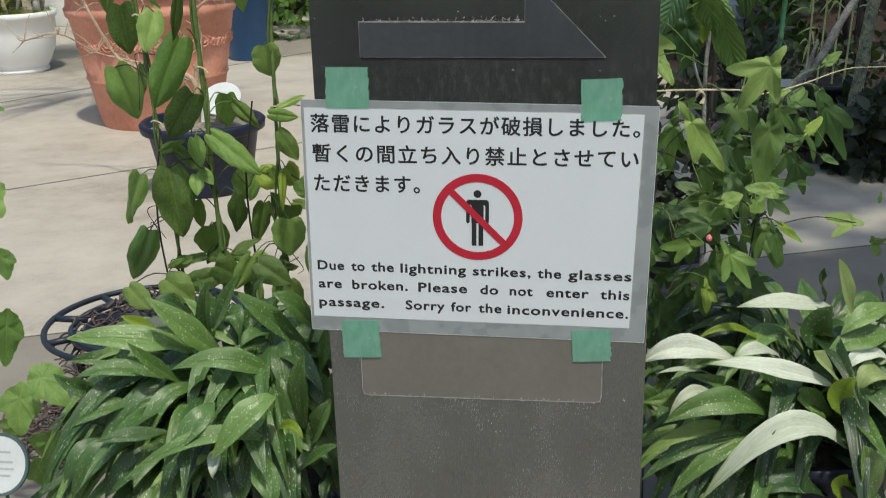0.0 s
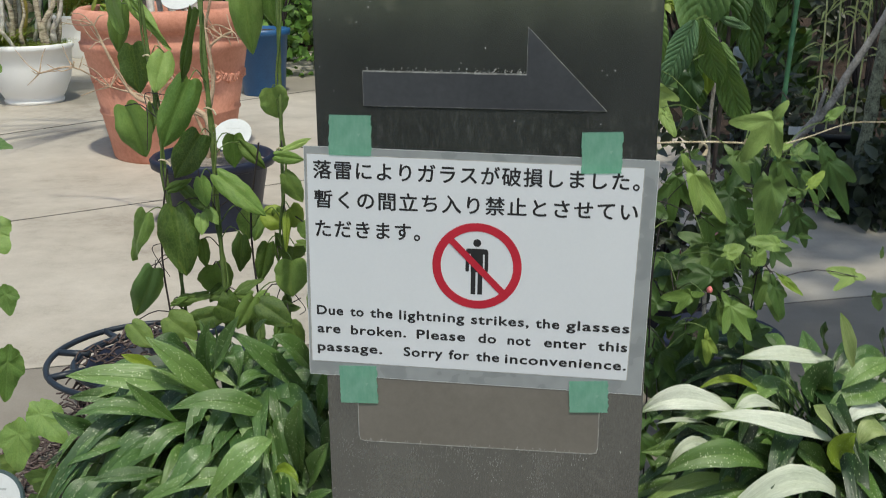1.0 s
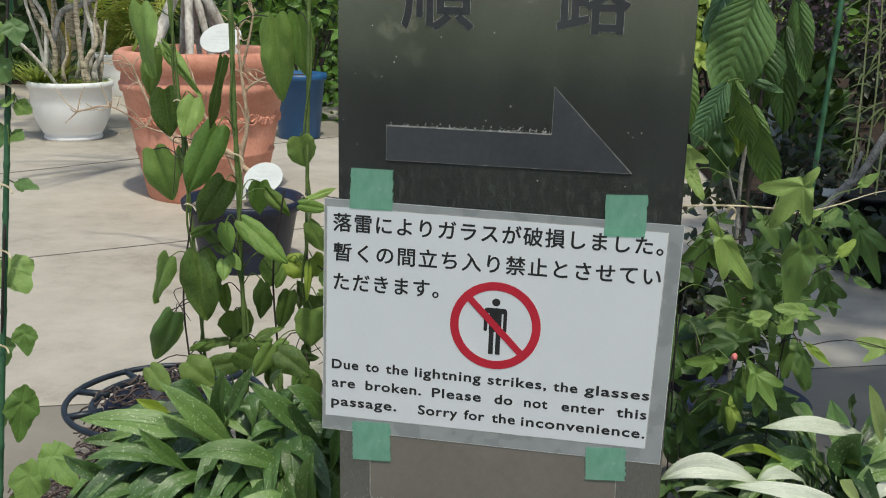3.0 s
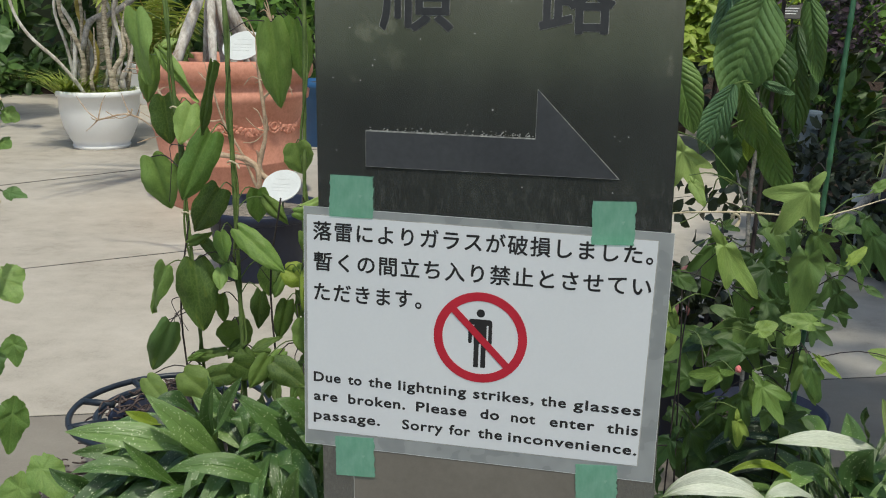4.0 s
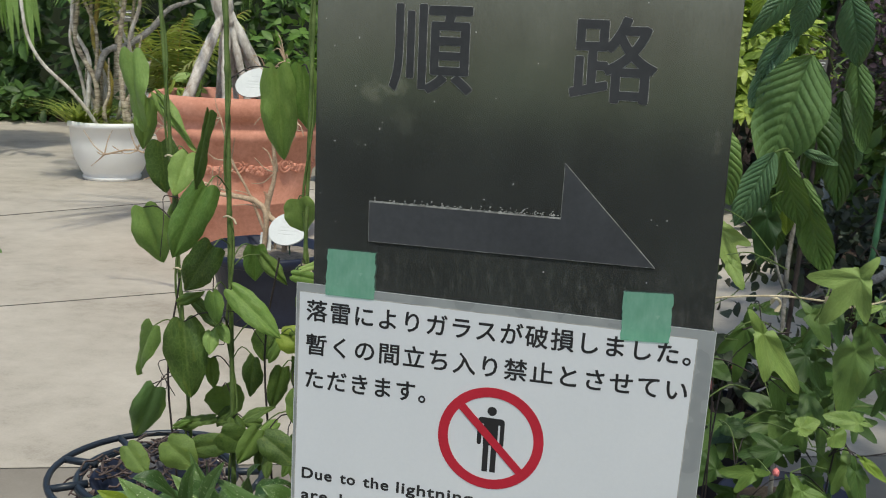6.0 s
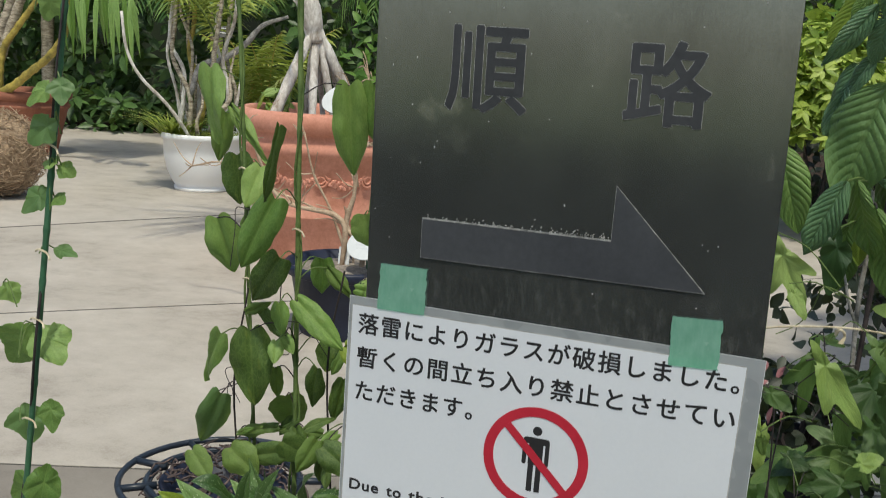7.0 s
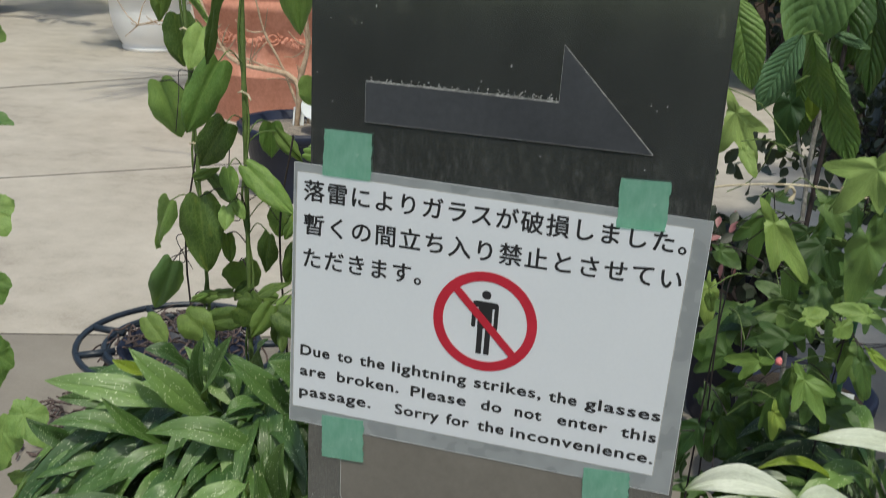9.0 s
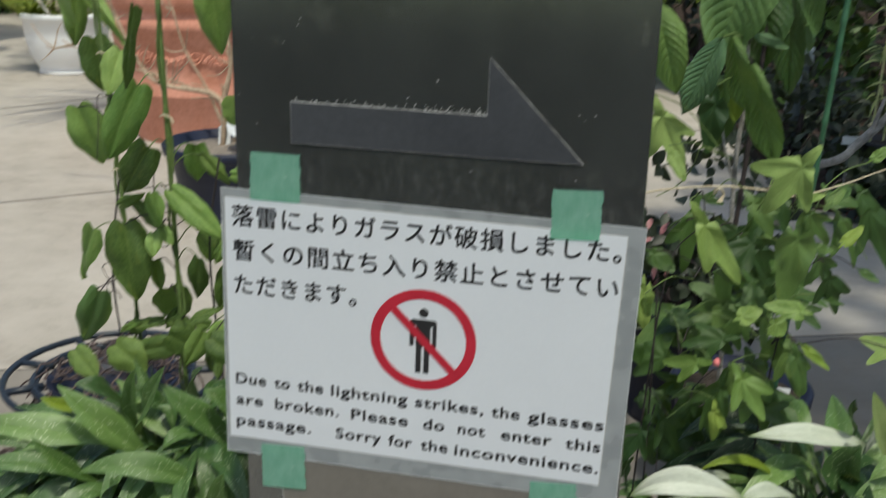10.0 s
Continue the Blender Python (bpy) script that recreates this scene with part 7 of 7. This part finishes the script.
hedge = tagged(obj("hedge", leaf_cloud(8500, 0.20, hedge_box(-11.5, 0.2, 9.0, 10.8, 0.05, 2.9), 4, 0.35, 0.42, whorl=4), HEDGE), "dense leafy hedge along the back, its green darkened for overhead shade", "hedge", kind="stuff")
# the darkest leaf tone here stands in for shade behind the bed
tagged(obj("hedge", leaf_cloud(5000, 0.13, hedge_box(0.2, 6.5, 7.6, 8.8, 0.06, 2.6), 5, 0.35, 0.42), DUSK), "dense leafy hedge behind the planting bed, darkened for the shade there", "hedge", kind="stuff")
cover = tagged(obj("low_plants", leaf_cloud(1300, 0.20, hedge_box(-9.5, -1.2, 8.6, 9.3, 0.02, 0.50), 6, 0.1, 0.35, whorl=5), HEDGE), "low broad-leaved plants at the foot of the hedge", "plants", kind="stuff")
tagged(obj("ground_cover", leaf_cloud(3600, 0.075, hedge_box(0.9, 4.5, 3.45, 6.0, 0.05, 0.34), 7, 0.1, 0.6), DUSK), "dark small-leaved ground cover over the bed", "ground cover", kind="stuff")

tagged(obj("ground_cover", leaf_cloud(1500, 0.085, hedge_box(1.0, 2.6, 3.22, 3.6, 0.02, 0.42), 27, 0.3, 0.55), DUSK), "dark leafy plants spilling over the bed's edge", "ground cover", kind="stuff")

shrub("shrub", "rounded shrub with glossy fresh green leaves", (-2.6, 7.6, 0.0), (0.9, 0.6, 1.5), 1500, 0.13, FRESH, 8)
shrub("shrub", "shrub with small glossy green leaves at the path's edge", (-0.95, 7.2, 0.0), (0.7, 0.6, 1.5), 1300, 0.11, HEDGE, 9)
shrub("shrub", "bushy shrub with bright lime-green leaves", (0.50, 6.35, 0.07), (0.66, 0.5, 0.72), 4200, 0.10, LIME, 10, twigs=5, lift=0.60, whorl=7, ratio=0.42, droop=0.35)
shrub("shrub", "tall shrub with mid-green leaves behind the lime one", (0.85, 7.2, 0.07), (1.1, 0.4, 1.5), 1500, 0.14, FRESH, 19, twigs=6, lift=0.7)
shrub("shrub", "shrub with small dusky purple leaves and pale lilac tips", (1.75, 5.3, 0.07), (0.85, 0.5, 1.1), 4800, 0.055, PLUM, 12, lift=0.72)
shrub("shrub", "dark leafy shrub in the planting bed", (1.1, 5.7, 0.07), (0.4, 0.4, 0.85), 500, 0.13, HEDGE, 13)

shrub("shrub", "low dark leafy plant round the garden light", (0.90, 4.08, 0.07), (0.28, 0.12, 0.40), 420, 0.07, DUSK, 14, twigs=5)

bollard = thing("bollard_light", "short grey-blue bollard garden light in the bed", "garden light", (0.90, 4.25, 0.07))
part("post", revolve([(0, 0), (0.045, 0), (0.045, 0.40), (0, 0.40)], 24), LAMP_GREY, bollard)
part("cap", revolve([(0, 0.40), (0.058, 0.40), (0.060, 0.41), (0.060, 0.475), (0.055, 0.485), (0, 0.487)], 24), LAMP_GREY, bollard)

cane_holder = thing("stake", "green bamboo-style garden stake standing upright", "garden stake", (0, 0, 0))
cane_stake(cane_holder, (0.434, 0.70, 0.0), (0.498, 0.70, 1.40), 0.0046, 15)

small = pot("plant_pot", "navy plastic pot with a white tag standing under the vine", (0.43, 0.98, 0), [(0, 0), (0.095, 0), (0.10, 0.01), (0.125, 0.25), (0.135, 0.253), (0.137, 0.275), (0.128, 0.28), (0.12, 0.25), (0, 0.24)], NAVY, SOIL, 0.25, 0.12)
tag2 = thing("plant_tag", "white plastic plant tag with faint print", "plant label", (0.475, 0.87, 0.25))
part("tag_plate", box(-0.03, 0.03, -0.001, 0.001, 0.0, 0.07, 0.0005), PLATE_WHITE, tag2).rotation_euler = (radians(-18), 0, radians(-10))
for k in range(3):
    part("print_bar", box(-0.022, 0.018, -0.0018, -0.0012, 0.05 - 0.014 * k, 0.054 - 0.014 * k), PRINT, tag2).rotation_euler = (radians(-18), 0, radians(-10))
big = pot("plant_pot", "dark plastic pot of a dusky small-leaved shrub", (0.32, 1.38, 0), [(0, 0), (0.10, 0), (0.105, 0.01), (0.135, 0.27), (0.145, 0.273), (0.146, 0.30), (0.135, 0.302), (0.128, 0.27), (0, 0.26)], NAVY, SOIL, 0.27, 0.128)
dusky = shrub("shrub", "small shrub with dusky dark leaves in a navy pot", (0.32, 1.38, 0.27), (0.21, 0.18, 0.17), 520, 0.046, DUSK, 16, ratio=0.6)
obj("upper_leaves", leaf_cloud(130, 0.045, mound(0.02, 0.0, 0.22, 0.26, 0.16, 0.22), 166, 0.3, 0.6), DUSK, dusky)
obj("young_leaves", leaf_cloud(26, 0.040, mound(0.0, -0.08, 0.12, 0.16, 0.10, 0.12), 167, 0.3, 0.5), ROSE_LEAF, dusky, "pinkish young leaves")
pot("plant_pot", "black plastic pot by the bed with a pale grey bent trunk", (1.26, 3.75, 0.07), [(0, 0), (0.11, 0), (0.115, 0.01), (0.13, 0.14), (0.14, 0.143), (0.142, 0.165), (0.132, 0.167), (0.125, 0.14), (0, 0.13)], INK, SOIL, 0.14, 0.125)
bent = thing("bent_tree", "small tree with a smooth pale grey bent trunk", "tree", (1.16, 3.52, 0.37))
part("trunk", tube([(-0.42, 0.0, -0.30), (-0.36, -0.25, -0.18), (-0.25, -0.50, -0.08), (-0.19, -0.52, -0.01), (-0.10, -0.52, 0.10), (-0.04, -0.52, 0.23), (0.05, -0.52, 0.40), (0.14, -0.52, 0.62)], [0.016, 0.016, 0.015, 0.013], 10, knobs=0.10, rng=random.Random(4)), GREY_BARK, bent, smooth=True)
part("branch", tube([(-0.15, -0.52, 0.03), (-0.14, -0.54, 0.10), (-0.12, -0.52, 0.16)], [0.010, 0.006], 8), GREY_BARK, bent, smooth=True)

bamboo = thing("slender_bamboo", "slender yellowing bamboo with narrow curling leaves", "bamboo", (1.24, 3.75, 0.07))
rng = random.Random(71)
for k in range(4):
    x = -0.08 + 0.06 * k
    top = (x + rng.uniform(-0.03, 0.05), rng.uniform(-0.1, 0.1), 1.15)
    part("culm", tube([(x, 0.05 * (k % 2), 0), (x + 0.01, 0.0, 0.6), top], [0.005, 0.0035], 6), STRAW_STEM, bamboo)
    for j in range(17):
        z = rng.uniform(0.30, 1.1)
        a = rng.uniform(0, 6.283)
        q = Vector((x + 0.01, 0, z))
        d = Vector((math.cos(a), 0.6 * math.sin(a), 0))
        e = q + d * rng.uniform(0.08, 0.16) - Vector((0, 0, rng.uniform(-0.03, 0.08)))
        blade(q, q + d * 0.02 + Vector((0, 0, 0.02)), (q + e) / 2 + Vector((0, 0, 0.03)), e, 0.012, STRAW_LEAF, bamboo, k * 20 + j)

def board(at, w, h, turn, post):
    t = thing("plant_label", "small black plant name board with pale print", "plant label", at)
    part("plate", box(-w / 2, w / 2, -0.003, 0.003, -h / 2, h / 2, 0.001), INK, t).rotation_euler = (radians(-25), 0, radians(turn))
    for k in range(3):
        o = part("print_bar", box(-w * 0.36, w * (0.3 - 0.08 * k), -0.0045, -0.0035, h * (0.22 - 0.2 * k), h * (0.28 - 0.2 * k)), PLATE_WHITE, t)
        o.rotation_euler = (radians(-25), 0, radians(turn))
    part("post", tube([(0, 0.01, 0), (0, 0.02, -post)], 0.005, 6, steps=1), INK, t)


board((0.815, 4.6, 1.02), 0.11, 0.075, 8, 0.95)
board((-4.05, 6.48, 1.12), 0.15, 0.10, 25, 1.12)
tag3 = thing("plant_tag", "white plastic plant tag in the planting bed", "plant label", (1.02, 3.42, 0.07))
part("tag_plate", box(-0.03, 0.03, -0.001, 0.001, 0.20, 0.235), PLATE_WHITE, tag3)
part("tag_foot", box(-0.006, 0.006, -0.001, 0.001, 0.0, 0.205), PLATE_WHITE, tag3)


# ---- the tree whose crown shades the right-hand path, above the view ----
tree = thing("shade_tree", "tall leaning leafy tree in the bed with a lichen-spotted trunk", "tree", (2.6, 3.7, 0.07))
part("trunk", tube([(-1.34, -0.4, 0), (-1.31, -0.4, 0.3), (-1.29, -0.4, 0.55), (-1.22, -0.5, 1.2), (-0.9, -1.0, 2.3), (-0.45, -1.7, 2.9)], [0.028, 0.027, 0.025, 0.024, 0.022, 0.03], 12, knobs=0.12, rng=random.Random(8)), LICHEN_BARK, tree, smooth=True)
for k in range(7):
    a = 6.283 * k / 7
    part("limb", tube([(-0.40, -1.6, 2.8), (0.3 * math.cos(a) - 0.6, 0.5 * math.sin(a) - 2.1, 3.0), (0.7 * math.cos(a) - 0.8, 1.1 * math.sin(a) - 2.45, 3.15)], [0.035, 0.018], 8), GREY_BARK, tree, smooth=True)
crown = obj("crown", leaf_cloud(1800, 0.25, mound(-0.74, -2.30, 2.7, 1.10, 1.6, 0.7, 0.25), 90, 0.2, 0.5), FRESH, tree)
crown["kind"] = "stuff"
